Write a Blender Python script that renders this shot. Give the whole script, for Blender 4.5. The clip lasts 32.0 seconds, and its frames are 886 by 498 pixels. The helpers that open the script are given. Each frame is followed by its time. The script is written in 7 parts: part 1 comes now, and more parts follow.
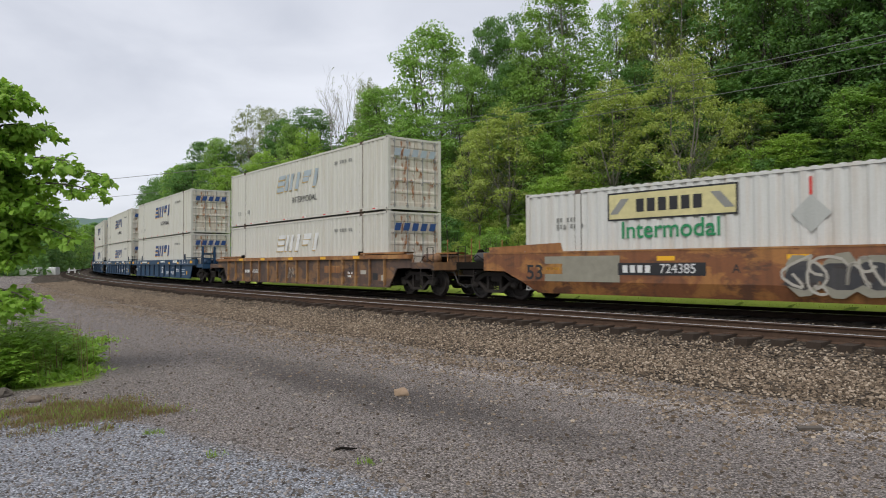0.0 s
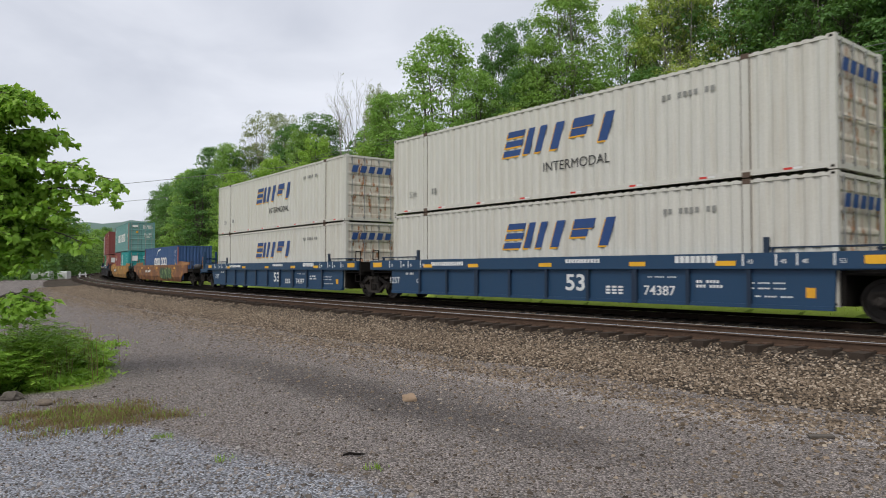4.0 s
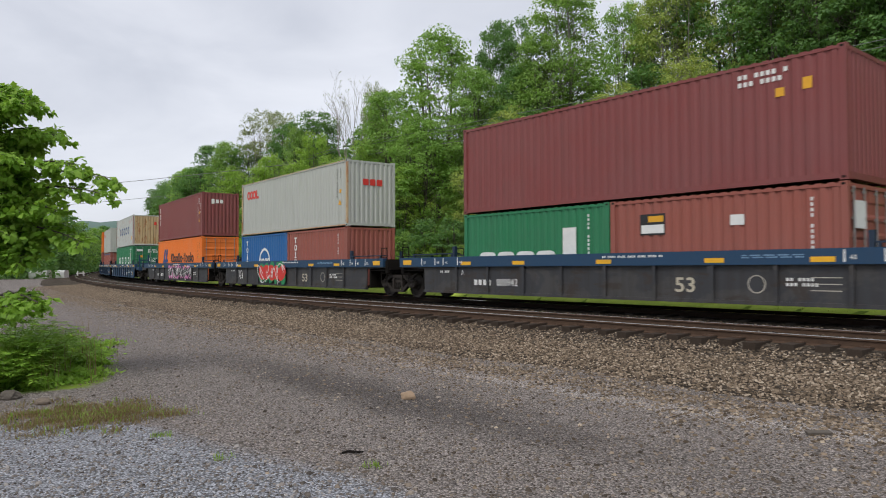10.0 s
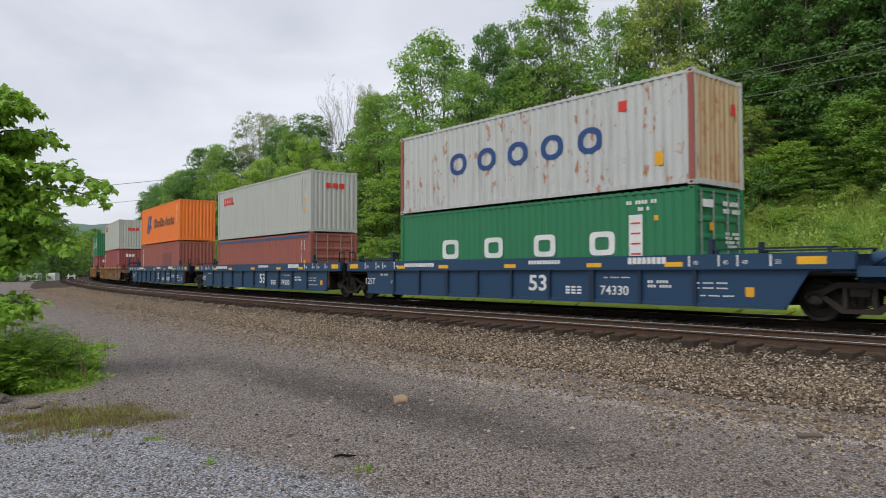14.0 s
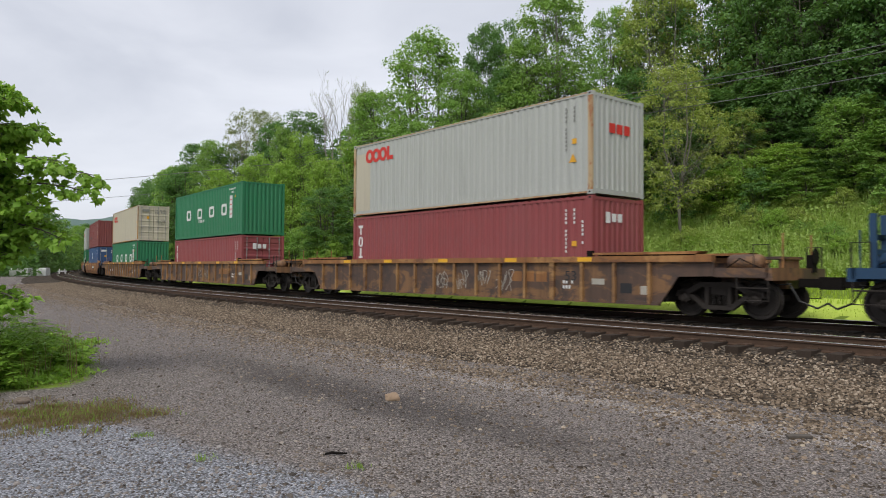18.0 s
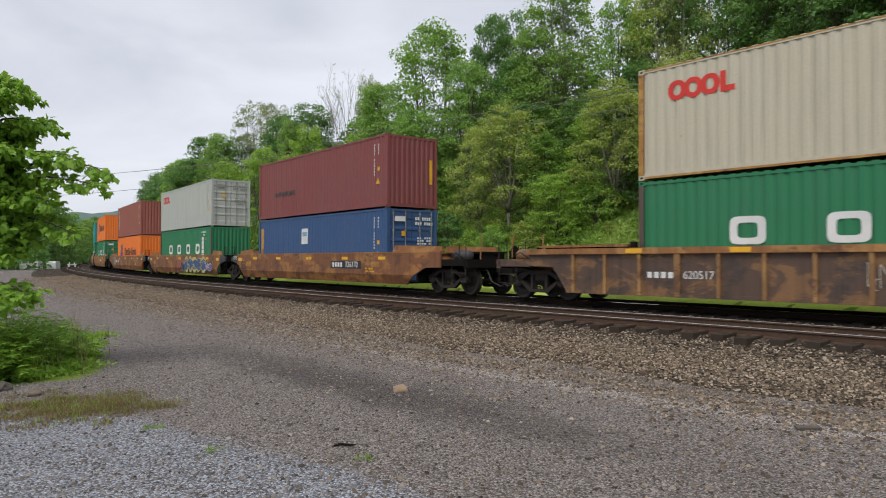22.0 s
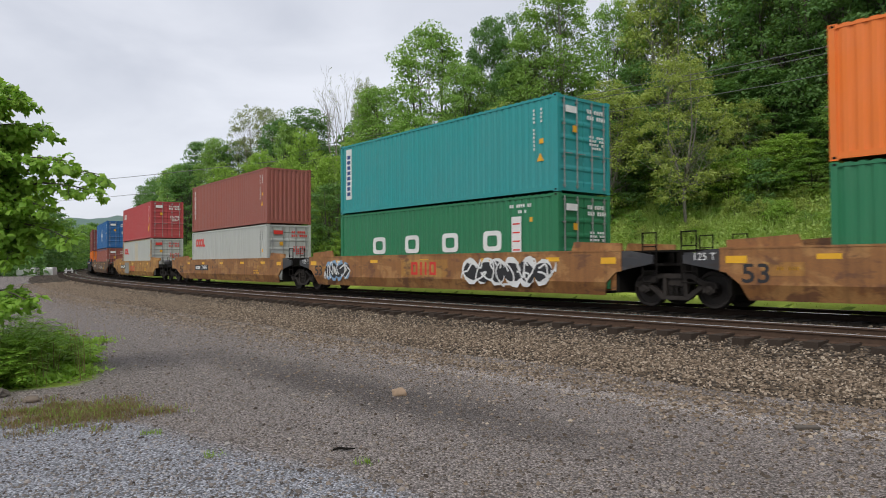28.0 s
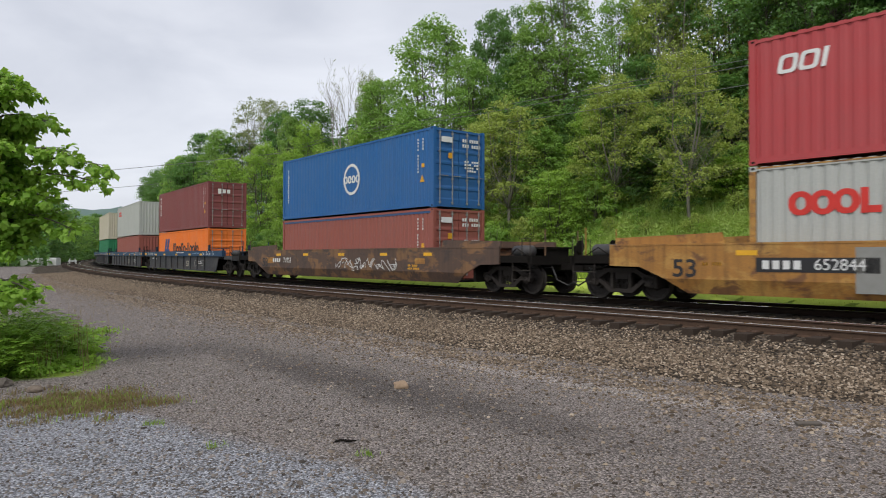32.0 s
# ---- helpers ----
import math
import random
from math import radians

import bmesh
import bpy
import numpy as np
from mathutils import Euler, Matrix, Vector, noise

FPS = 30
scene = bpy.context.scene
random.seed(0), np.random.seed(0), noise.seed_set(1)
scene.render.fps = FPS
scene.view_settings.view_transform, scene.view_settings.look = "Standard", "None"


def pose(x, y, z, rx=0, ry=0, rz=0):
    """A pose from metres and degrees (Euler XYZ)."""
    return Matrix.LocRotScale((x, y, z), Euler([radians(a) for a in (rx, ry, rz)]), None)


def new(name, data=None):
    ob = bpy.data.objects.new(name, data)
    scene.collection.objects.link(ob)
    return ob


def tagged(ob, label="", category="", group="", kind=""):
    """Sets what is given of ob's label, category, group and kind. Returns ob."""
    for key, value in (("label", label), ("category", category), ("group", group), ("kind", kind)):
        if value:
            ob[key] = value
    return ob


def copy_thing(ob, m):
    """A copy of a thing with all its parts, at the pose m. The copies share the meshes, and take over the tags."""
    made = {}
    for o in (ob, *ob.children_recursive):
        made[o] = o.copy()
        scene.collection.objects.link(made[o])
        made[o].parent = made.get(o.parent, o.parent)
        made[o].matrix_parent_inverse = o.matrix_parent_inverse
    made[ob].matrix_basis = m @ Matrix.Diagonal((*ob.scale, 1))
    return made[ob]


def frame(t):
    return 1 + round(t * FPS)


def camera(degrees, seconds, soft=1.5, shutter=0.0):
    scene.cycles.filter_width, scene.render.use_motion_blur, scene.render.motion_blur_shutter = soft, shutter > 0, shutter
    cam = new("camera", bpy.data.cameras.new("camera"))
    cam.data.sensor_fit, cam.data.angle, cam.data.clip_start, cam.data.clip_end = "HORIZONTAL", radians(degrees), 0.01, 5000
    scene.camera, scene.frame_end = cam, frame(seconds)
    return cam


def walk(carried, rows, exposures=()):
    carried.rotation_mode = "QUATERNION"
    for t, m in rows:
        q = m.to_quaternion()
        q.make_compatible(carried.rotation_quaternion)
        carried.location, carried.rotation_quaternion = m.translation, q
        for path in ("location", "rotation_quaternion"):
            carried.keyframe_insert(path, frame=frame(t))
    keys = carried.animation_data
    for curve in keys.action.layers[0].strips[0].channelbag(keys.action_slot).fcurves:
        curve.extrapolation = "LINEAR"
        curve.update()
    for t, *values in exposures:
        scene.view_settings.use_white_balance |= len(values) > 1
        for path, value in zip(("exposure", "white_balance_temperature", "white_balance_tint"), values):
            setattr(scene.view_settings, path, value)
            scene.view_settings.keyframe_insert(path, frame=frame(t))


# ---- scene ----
# A double-stacked container train rolls past on the far track of a double-track line.
EYE = 1.95          # height of the camera over the lot by the track
RAIL = 0.35         # height of the rail tops


def aim(tilt, pan, roll):
    return pose(0, 0, EYE, 90 + tilt, 0, -pan) @ pose(0, 0, 0, 0, 0, roll)


cam = camera(64.51, 32.0, soft=1.0, shutter=0.12)
walk(cam, [
    (0, aim(0.228, -0.037, -1.507)),
    (0.5, aim(0.204, -0.209, -1.611)),
    (1, aim(0.375, -0.601, -1.453)),
    (1.5, aim(0.539, -0.556, -1.306)),
    (2, aim(0.559, -0.669, -1.317)),
    (2.5, aim(0.554, -0.743, -1.111)),
    (3, aim(0.597, -0.734, -1.060)),
    (3.5, aim(0.693, -0.732, -1.324)),
    (5.5, aim(0.702, -0.732, -1.324)),
    (6, aim(0.714, -0.549, -1.449)),
    (6.5, aim(0.710, -0.421, -1.449)),
    (7, aim(0.641, -0.343, -1.442)),
    (7.5, aim(0.599, -0.279, -1.418)),
    (8, aim(0.637, -0.344, -1.678)),
    (8.5, aim(0.659, -0.339, -1.558)),
    (9, aim(0.590, -0.426, -1.538)),
    (9.5, aim(0.522, -0.501, -1.431)),
    (10, aim(0.516, -0.588, -1.478)),
    (10.5, aim(0.466, -0.693, -1.351)),
    (11, aim(0.289, -0.698, -1.218)),
    (11.5, aim(0.271, -0.721, -1.287)),
    (12, aim(0.325, -0.743, -1.555)),
    (12.5, aim(0.586, -0.558, -1.723)),
    (13, aim(0.627, -0.193, -1.619)),
    (13.5, aim(0.686, -0.128, -1.415)),
    (14, aim(0.764, -0.000, -1.404)),
    (14.5, aim(0.772, 0.117, -1.349)),
    (16.5, aim(0.901, 0.364, -1.402)),
    (17, aim(0.943, 0.475, -1.245)),
    (17.5, aim(0.854, 0.526, -0.943)),
    (18, aim(0.623, 0.563, -0.887)),
    (18.5, aim(0.408, 0.595, -0.966)),
    (19, aim(0.265, 0.580, -1.136)),
    (19.5, aim(0.250, 0.611, -1.086)),
    (20, aim(0.183, 0.463, -1.247)),
    (20.5, aim(0.132, 0.413, -1.205)),
    (21, aim(0.089, 0.201, -1.342)),
    (21.5, aim(0.084, 0.135, -1.188)),
    (22, aim(-0.005, -0.055, -1.074)),
    (22.5, aim(-0.017, -0.246, -1.091)),
    (23, aim(-0.095, -0.320, -1.175)),
    (23.5, aim(-0.125, -0.494, -1.211)),
    (24, aim(-0.199, -0.496, -1.241)),
    (24.5, aim(-0.179, -0.568, -1.187)),
    (25, aim(-0.131, -0.607, -1.096)),
    (25.5, aim(0.172, -0.522, -1.146)),
    (27.5, aim(0.285, 0.248, -1.515)),
    (28, aim(0.219, 0.148, -1.542)),
    (28.5, aim(0.172, 0.042, -1.552)),
    (29, aim(0.188, 0.035, -1.994)),
    (29.5, aim(0.182, 0.002, -1.665)),
    (30, aim(-0.101, -0.124, -1.465)),
    (30.5, aim(-0.159, -0.179, -1.371)),
    (31, aim(-0.196, -0.203, -0.990)),
    (31.5, aim(-0.259, -0.164, -1.054)),
    (32, aim(-0.313, -0.095, -1.117)),
], exposures=[(0.0, 0.0), (32.0, 0.0)])

# ---------- world and sun: a bright overcast day ----------
SUN_UP, SUN_TURN = 52, 200
world = bpy.data.worlds.new("overcast_sky")
scene.world = world
world.use_nodes = True
wn, wl = world.node_tree.nodes, world.node_tree.links
wn.clear()
w_out = wn.new("ShaderNodeOutputWorld")
w_sky = wn.new("ShaderNodeTexSky")
w_sky.sky_type, w_sky.sun_disc = "NISHITA", False
w_sky.sun_elevation, w_sky.sun_rotation = radians(SUN_UP), radians(SUN_TURN)
w_bg_sky = wn.new("ShaderNodeBackground")
w_bg_sky.inputs["Strength"].default_value = 0.012
wl.new(w_sky.outputs[0], w_bg_sky.inputs["Color"])
# the cloud deck: broad soft grey folds over the whole sky
w_co = wn.new("ShaderNodeTexCoord")
w_map = wn.new("ShaderNodeMapping")
w_map.inputs["Scale"].default_value = (1.3, 1.3, 4.2)
wl.new(w_co.outputs["Generated"], w_map.inputs["Vector"])
w_noise = wn.new("ShaderNodeTexNoise")
w_noise.inputs["Scale"].default_value, w_noise.inputs["Detail"].default_value = 1.7, 5.0
w_noise.inputs["Distortion"].default_value = 0.5
w_noise.inputs["Roughness"].default_value = 0.5
wl.new(w_map.outputs[0], w_noise.inputs["Vector"])
w_ramp = wn.new("ShaderNodeValToRGB")
w_ramp.color_ramp.elements[0].position, w_ramp.color_ramp.elements[0].color = 0.3, (0.595, 0.622, 0.705, 1)
w_ramp.color_ramp.elements[1].position, w_ramp.color_ramp.elements[1].color = 0.66, (0.852, 0.873, 0.945, 1)
wl.new(w_noise.outputs["Fac"], w_ramp.inputs["Fac"])
w_bg = wn.new("ShaderNodeBackground")
w_bg.inputs["Strength"].default_value = 0.92
wl.new(w_ramp.outputs[0], w_bg.inputs["Color"])
w_add = wn.new("ShaderNodeAddShader")
wl.new(w_bg.outputs[0], w_add.inputs[0])
wl.new(w_bg_sky.outputs[0], w_add.inputs[1])
wl.new(w_add.outputs[0], w_out.inputs["Surface"])

sun_data = bpy.data.lights.new("sun", "SUN")
sun_data.energy, sun_data.angle, sun_data.color = 1.9, radians(25), (1.0, 0.965, 0.90)
sun = new("sun", sun_data)
sun.rotation_euler = (radians(90 - SUN_UP), 0, radians(180 - SUN_TURN))
sun.location = (0, 0, 60)

# ---------- the line: one circle of track, its centre beyond the hill ----------
TH0, RAD = 0.84367, 446.35
MID = Vector((math.sin(TH0), math.cos(TH0))) * (17.207 + RAD)
GAP = 3.88          # between the two track centres
CANT = 1.62         # degrees by which the tracks lean into the curve


def on_track(s, lat=0.0):
    """The point s metres along the far track, lat metres towards the camera's side, and the heading."""
    a = TH0 - s / RAD
    r = RAD + lat
    return MID.x - r * math.sin(a), MID.y - r * math.cos(a), a


def rail_pose(s, lat=0.0, z=RAIL, cant=CANT):
    x, y, a = on_track(s, lat)
    return pose(x, y, z, -cant, 0, -math.degrees(a))


def track_coords(x, y):
    """s and lat of a place (arrays welcome)."""
    vx, vy = MID.x - x, MID.y - y
    return (TH0 - np.arctan2(vx, vy)) * RAD, np.hypot(vx, vy) - RAD


def smooth(e0, e1, v):
    k = np.clip((v - e0) / (e1 - e0), 0, 1)
    return k * k * (3 - 2 * k)


def land(x, y):
    """Height of the ground sheet."""
    s, lat = track_coords(x, y)
    w = -lat
    lot = 0.02 + 0.16 * smooth(7, 17, lat) + 0.02 * np.sin(x * 0.9) * np.sin(y * 0.7)
    along = 1 - 0.75 * smooth(-90, -170, s)
    hill = (0.15 * np.clip(w - 2.2, 0, 6.3) + 0.50 * np.clip(w - 8.5, 0, 24) + 0.28 * np.clip(w - 32.5, 0, 45)) * along
    hill = hill * (1 - smooth(170, 330, np.abs(s)))
    return np.where(lat > 2, lot, RAIL - 0.30 + 0.27 * smooth(1.55, 1.95, w) + hill)


# ---------- mesh building ----------
class Form:
    """Collects vertices and faces for one mesh."""

    def __init__(self):
        self.v, self.f, self.m = [], [], []

    def add(self, verts, faces, mat=0):
        n = len(self.v)
        self.v += [tuple(p) for p in verts]
        self.f += [tuple(i + n for i in q) for q in faces]
        self.m += [mat] * len(faces)
        return self

    def box(self, x0, x1, y0, y1, z0, z1, mat=0):
        return self.add([(x0, y0, z0), (x1, y0, z0), (x1, y1, z0), (x0, y1, z0), (x0, y0, z1), (x1, y0, z1), (x1, y1, z1), (x0, y1, z1)],
                        [(0, 3, 2, 1), (4, 5, 6, 7), (0, 1, 5, 4), (1, 2, 6, 5), (2, 3, 7, 6), (3, 0, 4, 7)], mat)

    def slab(self, outline, y0, y1, mat=0):
        """An outline in x and z, drawn out from y0 to y1 (y0 < y1; outline anticlockwise seen from -y)."""
        n = len(outline)
        self.add([(x, y0, z) for x, z in outline] + [(x, y1, z) for x, z in outline],
                 [tuple(range(n)), tuple(reversed(range(n, 2 * n)))] + [((i + 1) % n, i, n + i, n + (i + 1) % n) for i in range(n)], mat)
        return self

    def bar(self, outline, x0, x1, mat=0):
        """An outline in y and z, drawn out along x."""
        n = len(outline)
        return self.add([(x0, y, z) for y, z in outline] + [(x1, y, z) for y, z in outline],
                        [tuple(reversed(range(n))), tuple(range(n, 2 * n))] + [(i, (i + 1) % n, n + (i + 1) % n, n + i) for i in range(n)], mat)

    def tube(self, points, radii, sides=6, mat=0, caps=True):
        rings, last = [], None
        for i, p in enumerate(points):
            p = Vector(p)
            d = Vector(points[min(i + 1, len(points) - 1)]) - Vector(points[max(i - 1, 0)])
            d.normalize()
            u = d.orthogonal().normalized() if last is None else (last - d * last.dot(d)).normalized()
            last = u
            w = d.cross(u)
            r = radii[i] if isinstance(radii, (list, tuple)) else radii
            rings.append([p + (u * math.cos(k) + w * math.sin(k)) * r for k in (2 * math.pi * j / sides for j in range(sides))])
        v = [q for ring in rings for q in ring]
        f = [(i * sides + j, i * sides + (j + 1) % sides, (i + 1) * sides + (j + 1) % sides, (i + 1) * sides + j) for i in range(len(points) - 1) for j in range(sides)]
        if caps:
            f += [tuple(reversed(range(sides))), tuple(range(len(v) - sides, len(v)))]
        return self.add(v, f, mat)

    def lathe(self, profile, sides=20, axis="y", at=(0, 0, 0), mat=0):
        """profile of (radius, place along the axis)."""
        v, f = [], []
        for r, h in profile:
            for j in range(sides):
                k = 2 * math.pi * j / sides
                c, s = r * math.cos(k), r * math.sin(k)
                v.append({"y": (c + at[0], h + at[1], s + at[2]), "z": (c + at[0], s + at[1], h + at[2]), "x": (h + at[0], c + at[1], s + at[2])}[axis])
        for i in range(len(profile) - 1):
            for j in range(sides):
                f.append((i * sides + j, i * sides + (j + 1) % sides, (i + 1) * sides + (j + 1) % sides, (i + 1) * sides + j))
        f += [tuple(range(sides)), tuple(range(len(v) - sides, len(v)))]
        return self.add(v, f, mat)

    def mesh(self, name, *mats, smooth_faces=False):
        me = bpy.data.meshes.new(name)
        me.from_pydata(self.v, [], self.f)
        for m in mats:
            me.materials.append(m)
        if len(mats) > 1:
            me.polygons.foreach_set("material_index", self.m)
        bm = bmesh.new()
        bm.from_mesh(me)
        bmesh.ops.recalc_face_normals(bm, faces=bm.faces)
        bm.to_mesh(me)
        bm.free()
        if smooth_faces:
            me.polygons.foreach_set("use_smooth", [True] * len(me.polygons))
        me.update()
        return me


def raw_mesh(name, verts, faces, mat, smooth_faces=False):
    """A mesh from number arrays: verts (n, 3), faces (m, k)."""
    me = bpy.data.meshes.new(name)
    n, (m, k) = len(verts), faces.shape
    me.vertices.add(n)
    me.vertices.foreach_set("co", np.ascontiguousarray(verts, dtype=np.float32).ravel())
    me.loops.add(m * k)
    me.loops.foreach_set("vertex_index", np.ascontiguousarray(faces, dtype=np.int32).ravel())
    me.polygons.add(m)
    me.polygons.foreach_set("loop_start", np.arange(0, m * k, k, dtype=np.int32))
    me.polygons.foreach_set("loop_total", np.full(m, k, dtype=np.int32))
    if smooth_faces:
        me.polygons.foreach_set("use_smooth", np.ones(m, dtype=bool))
    me.materials.append(mat)
    me.update(calc_edges=True)
    me.validate()
    return me


def part(name, data, parent, m=None, label=""):
    ob = new(name, data)
    ob.parent = parent
    if m is not None:
        ob.matrix_basis = m
    if label:
        ob["label"] = label
    return ob


# ---------- materials ----------
class Mat:
    """A node material under construction."""

    def __init__(self, name, rough=0.6, metal=0.0, spec=0.5):
        self.mat = bpy.data.materials.new(name)
        self.mat.use_nodes = True
        self.n, self.l = self.mat.node_tree.nodes, self.mat.node_tree.links
        self.bsdf = self.n["Principled BSDF"]
        self.bsdf.inputs["Roughness"].default_value = rough
        self.bsdf.inputs["Metallic"].default_value = metal
        self.bsdf.inputs["Specular IOR Level"].default_value = spec
        self.co = self.n.new("ShaderNodeTexCoord").outputs["Object"]

    def mapped(self, scale, source=None):
        m = self.n.new("ShaderNodeMapping")
        m.inputs["Scale"].default_value = scale
        self.l.new(source or self.co, m.inputs["Vector"])
        return m.outputs[0]

    def noise(self, scale, detail=4.0, rough=0.55, vector=None, distort=0.0):
        t = self.n.new("ShaderNodeTexNoise")
        t.inputs["Scale"].default_value, t.inputs["Detail"].default_value = scale, detail
        t.inputs["Roughness"].default_value, t.inputs["Distortion"].default_value = rough, distort
        self.l.new(vector or self.co, t.inputs["Vector"])
        return t.outputs["Fac"]

    def voronoi(self, scale, feature="F1", out="Distance", vector=None):
        t = self.n.new("ShaderNodeTexVoronoi")
        t.feature = feature
        t.inputs["Scale"].default_value = scale
        self.l.new(vector or self.co, t.inputs["Vector"])
        return t.outputs[out]

    def ramp(self, fac, *stops):
        r = self.n.new("ShaderNodeValToRGB")
        e = r.color_ramp.elements
        while len(e) < len(stops):
            e.new(0.5)
        for q, (p, c) in zip(e, stops):
            q.position = p
            q.color = (c, c, c, 1) if isinstance(c, (int, float)) else (*c, 1)
        self.l.new(fac, r.inputs["Fac"])
        return r.outputs["Color"]

    def mix(self, fac, a, b, kind="MIX"):
        m = self.n.new("ShaderNodeMix")
        m.data_type, m.blend_type = "RGBA", kind
        for k, v in ((0, fac), (6, a), (7, b)):
            if isinstance(v, (int, float)):
                m.inputs[k].default_value = v
            elif isinstance(v, tuple):
                m.inputs[k].default_value = (*v, 1)
            else:
                self.l.new(v, m.inputs[k])
        return m.outputs[2]

    def math(self, op, a, b=0.0):
        m = self.n.new("ShaderNodeMath")
        m.operation = op
        for k, v in ((0, a), (1, b)):
            if isinstance(v, (int, float)):
                m.inputs[k].default_value = v
            else:
                self.l.new(v, m.inputs[k])
        return m.outputs[0]

    def color(self, c):
        if isinstance(c, tuple):
            self.bsdf.inputs["Base Color"].default_value = (*c, 1)
        else:
            self.l.new(c, self.bsdf.inputs["Base Color"])
        return self

    def rough(self, v):
        self.l.new(v, self.bsdf.inputs["Roughness"])
        return self

    def bump(self, height, strength=0.3, distance=0.02):
        b = self.n.new("ShaderNodeBump")
        b.inputs["Strength"].default_value, b.inputs["Distance"].default_value = strength, distance
        self.l.new(height, b.inputs["Height"])
        self.l.new(b.outputs[0], self.bsdf.inputs["Normal"])
        return self

    def random(self):
        return self.n.new("ShaderNodeObjectInfo").outputs["Random"]

    def island(self):
        return self.n.new("ShaderNodeNewGeometry").outputs["Random Per Island"]


def scaled(c, k):
    return tuple(min(1.0, v * k) for v in c)


def paint(name, c, rust=0.25, fade=0.25, rough=0.55, rust_color=(0.17, 0.065, 0.028), dirt=0.3, streaks=None):
    """Weathered paint on steel: faded areas, run-down streaks of grime, rust spots."""
    m = Mat(name, rough)
    big = m.noise(0.55, 3)
    streak = m.noise(1.0, 5, 0.6, m.mapped((5.0, 5.0, 0.35)))
    fine = m.noise(26, 4)
    grey = sum(c) / 3
    faded = tuple(v * 0.72 + (grey * 0.75 + 0.09) * 0.28 for v in c)
    col = m.mix(m.ramp(big, (0.35, 0.0), (0.65, 1.0)), c, m.mix(fade, c, faded))
    grime = scaled(tuple(v * 0.7 + 0.3 * w for v, w in zip(c, (0.2, 0.17, 0.14))), 0.62)
    grime = streaks or grime
    col = m.mix(m.math("MULTIPLY", m.ramp(streak, (0.48, 0.0), (0.75, 1.0)), dirt), col, grime)
    spots = m.noise(2.3, 8, 0.68, m.mapped((1.6, 1.6, 0.7)))
    edge = 0.74 - 0.24 * rust
    r = m.ramp(spots, (edge, 0.0), (edge + 0.05, 1.0))
    col = m.mix(r, col, m.mix(fine, rust_color, scaled(rust_color, 2.1)))
    col = m.mix(0.10, col, m.ramp(fine, (0.3, 0.25), (0.7, 0.8)), "OVERLAY")
    m.color(col).rough(m.ramp(fine, (0.3, rough - 0.1), (0.7, rough + 0.15)))
    m.bump(m.noise(7, 5), 0.08, 0.01)
    return m.mat


def car_steel(name, c, light, rust):
    """Car sides: repainted blotches with hard edges, run-down dirt, rust blooming along the bottom streaks."""
    m = Mat(name, 0.62)
    v = m.mapped((1.0, 1.0, 1.9))
    blotch = m.noise(0.75, 5, 0.62, v, 0.6)
    col = m.mix(m.ramp(blotch, (0.50, 0.0), (0.56, 1.0)), c, light)
    col = m.mix(m.ramp(m.noise(1.3, 6, 0.65, v, 0.4), (0.54, 0.0), (0.62, 0.9)), col, rust)
    streak = m.noise(1.0, 5, 0.65, m.mapped((6.0, 6.0, 0.25)))
    col = m.mix(m.math("MULTIPLY", m.ramp(streak, (0.46, 0.0), (0.74, 1.0)), 0.55), col, scaled(rust, 0.6))
    fine = m.noise(30, 5, 0.6)
    col = m.mix(0.28, col, m.ramp(fine, (0.3, 0.22), (0.7, 0.82)), "OVERLAY")
    m.color(col).rough(m.ramp(fine, (0.3, 0.5), (0.7, 0.78)))
    m.bump(m.noise(6, 6), 0.12, 0.012)
    return m.mat


def plain(name, c, rough=0.6, metal=0.0, vary=0.25, scale=9.0, relief=0.15, spec=0.5):
    m = Mat(name, rough, metal, spec)
    f = m.noise(scale, 6, 0.6)
    col = m.mix(f, scaled(c, 1 - vary), scaled(c, 1 + vary))
    m.color(m.mix(m.ramp(m.noise(scale * 0.13, 3), (0.4, 0.0), (0.7, 0.5)), col, scaled(c, 0.75)))
    m.bump(f, relief, 0.01)
    return m.mat


def leafy(name, c, c2, spread=0.35):
    """Leaves: two greens mixed leaf by leaf, a little light passing through."""
    m = Mat(name, 0.55, 0, 0.3)
    col = m.mix(m.island(), c, c2)
    per_tree = m.random()
    col = m.mix(m.math("MULTIPLY", per_tree, spread), col, (c2[0] * 0.75, c2[1] * 0.62, c2[2] * 0.7))
    patches = m.noise(0.9, 2)
    col = m.mix(m.ramp(patches, (0.35, 0.0), (0.65, 0.45)), col, scaled(c, 0.75))
    m.color(col)
    t = m.n.new("ShaderNodeBsdfTranslucent")
    m.l.new(m.mix(0.5, col, (c2[0] * 1.3, c2[1] * 1.35, c2[2] * 0.6)), t.inputs["Color"])
    x = m.n.new("ShaderNodeMixShader")
    x.inputs[0].default_value = 0.42
    m.l.new(m.bsdf.outputs[0], x.inputs[1])
    m.l.new(t.outputs[0], x.inputs[2])
    m.l.new(x.outputs[0], m.n["Material Output"].inputs["Surface"])
    return m.mat


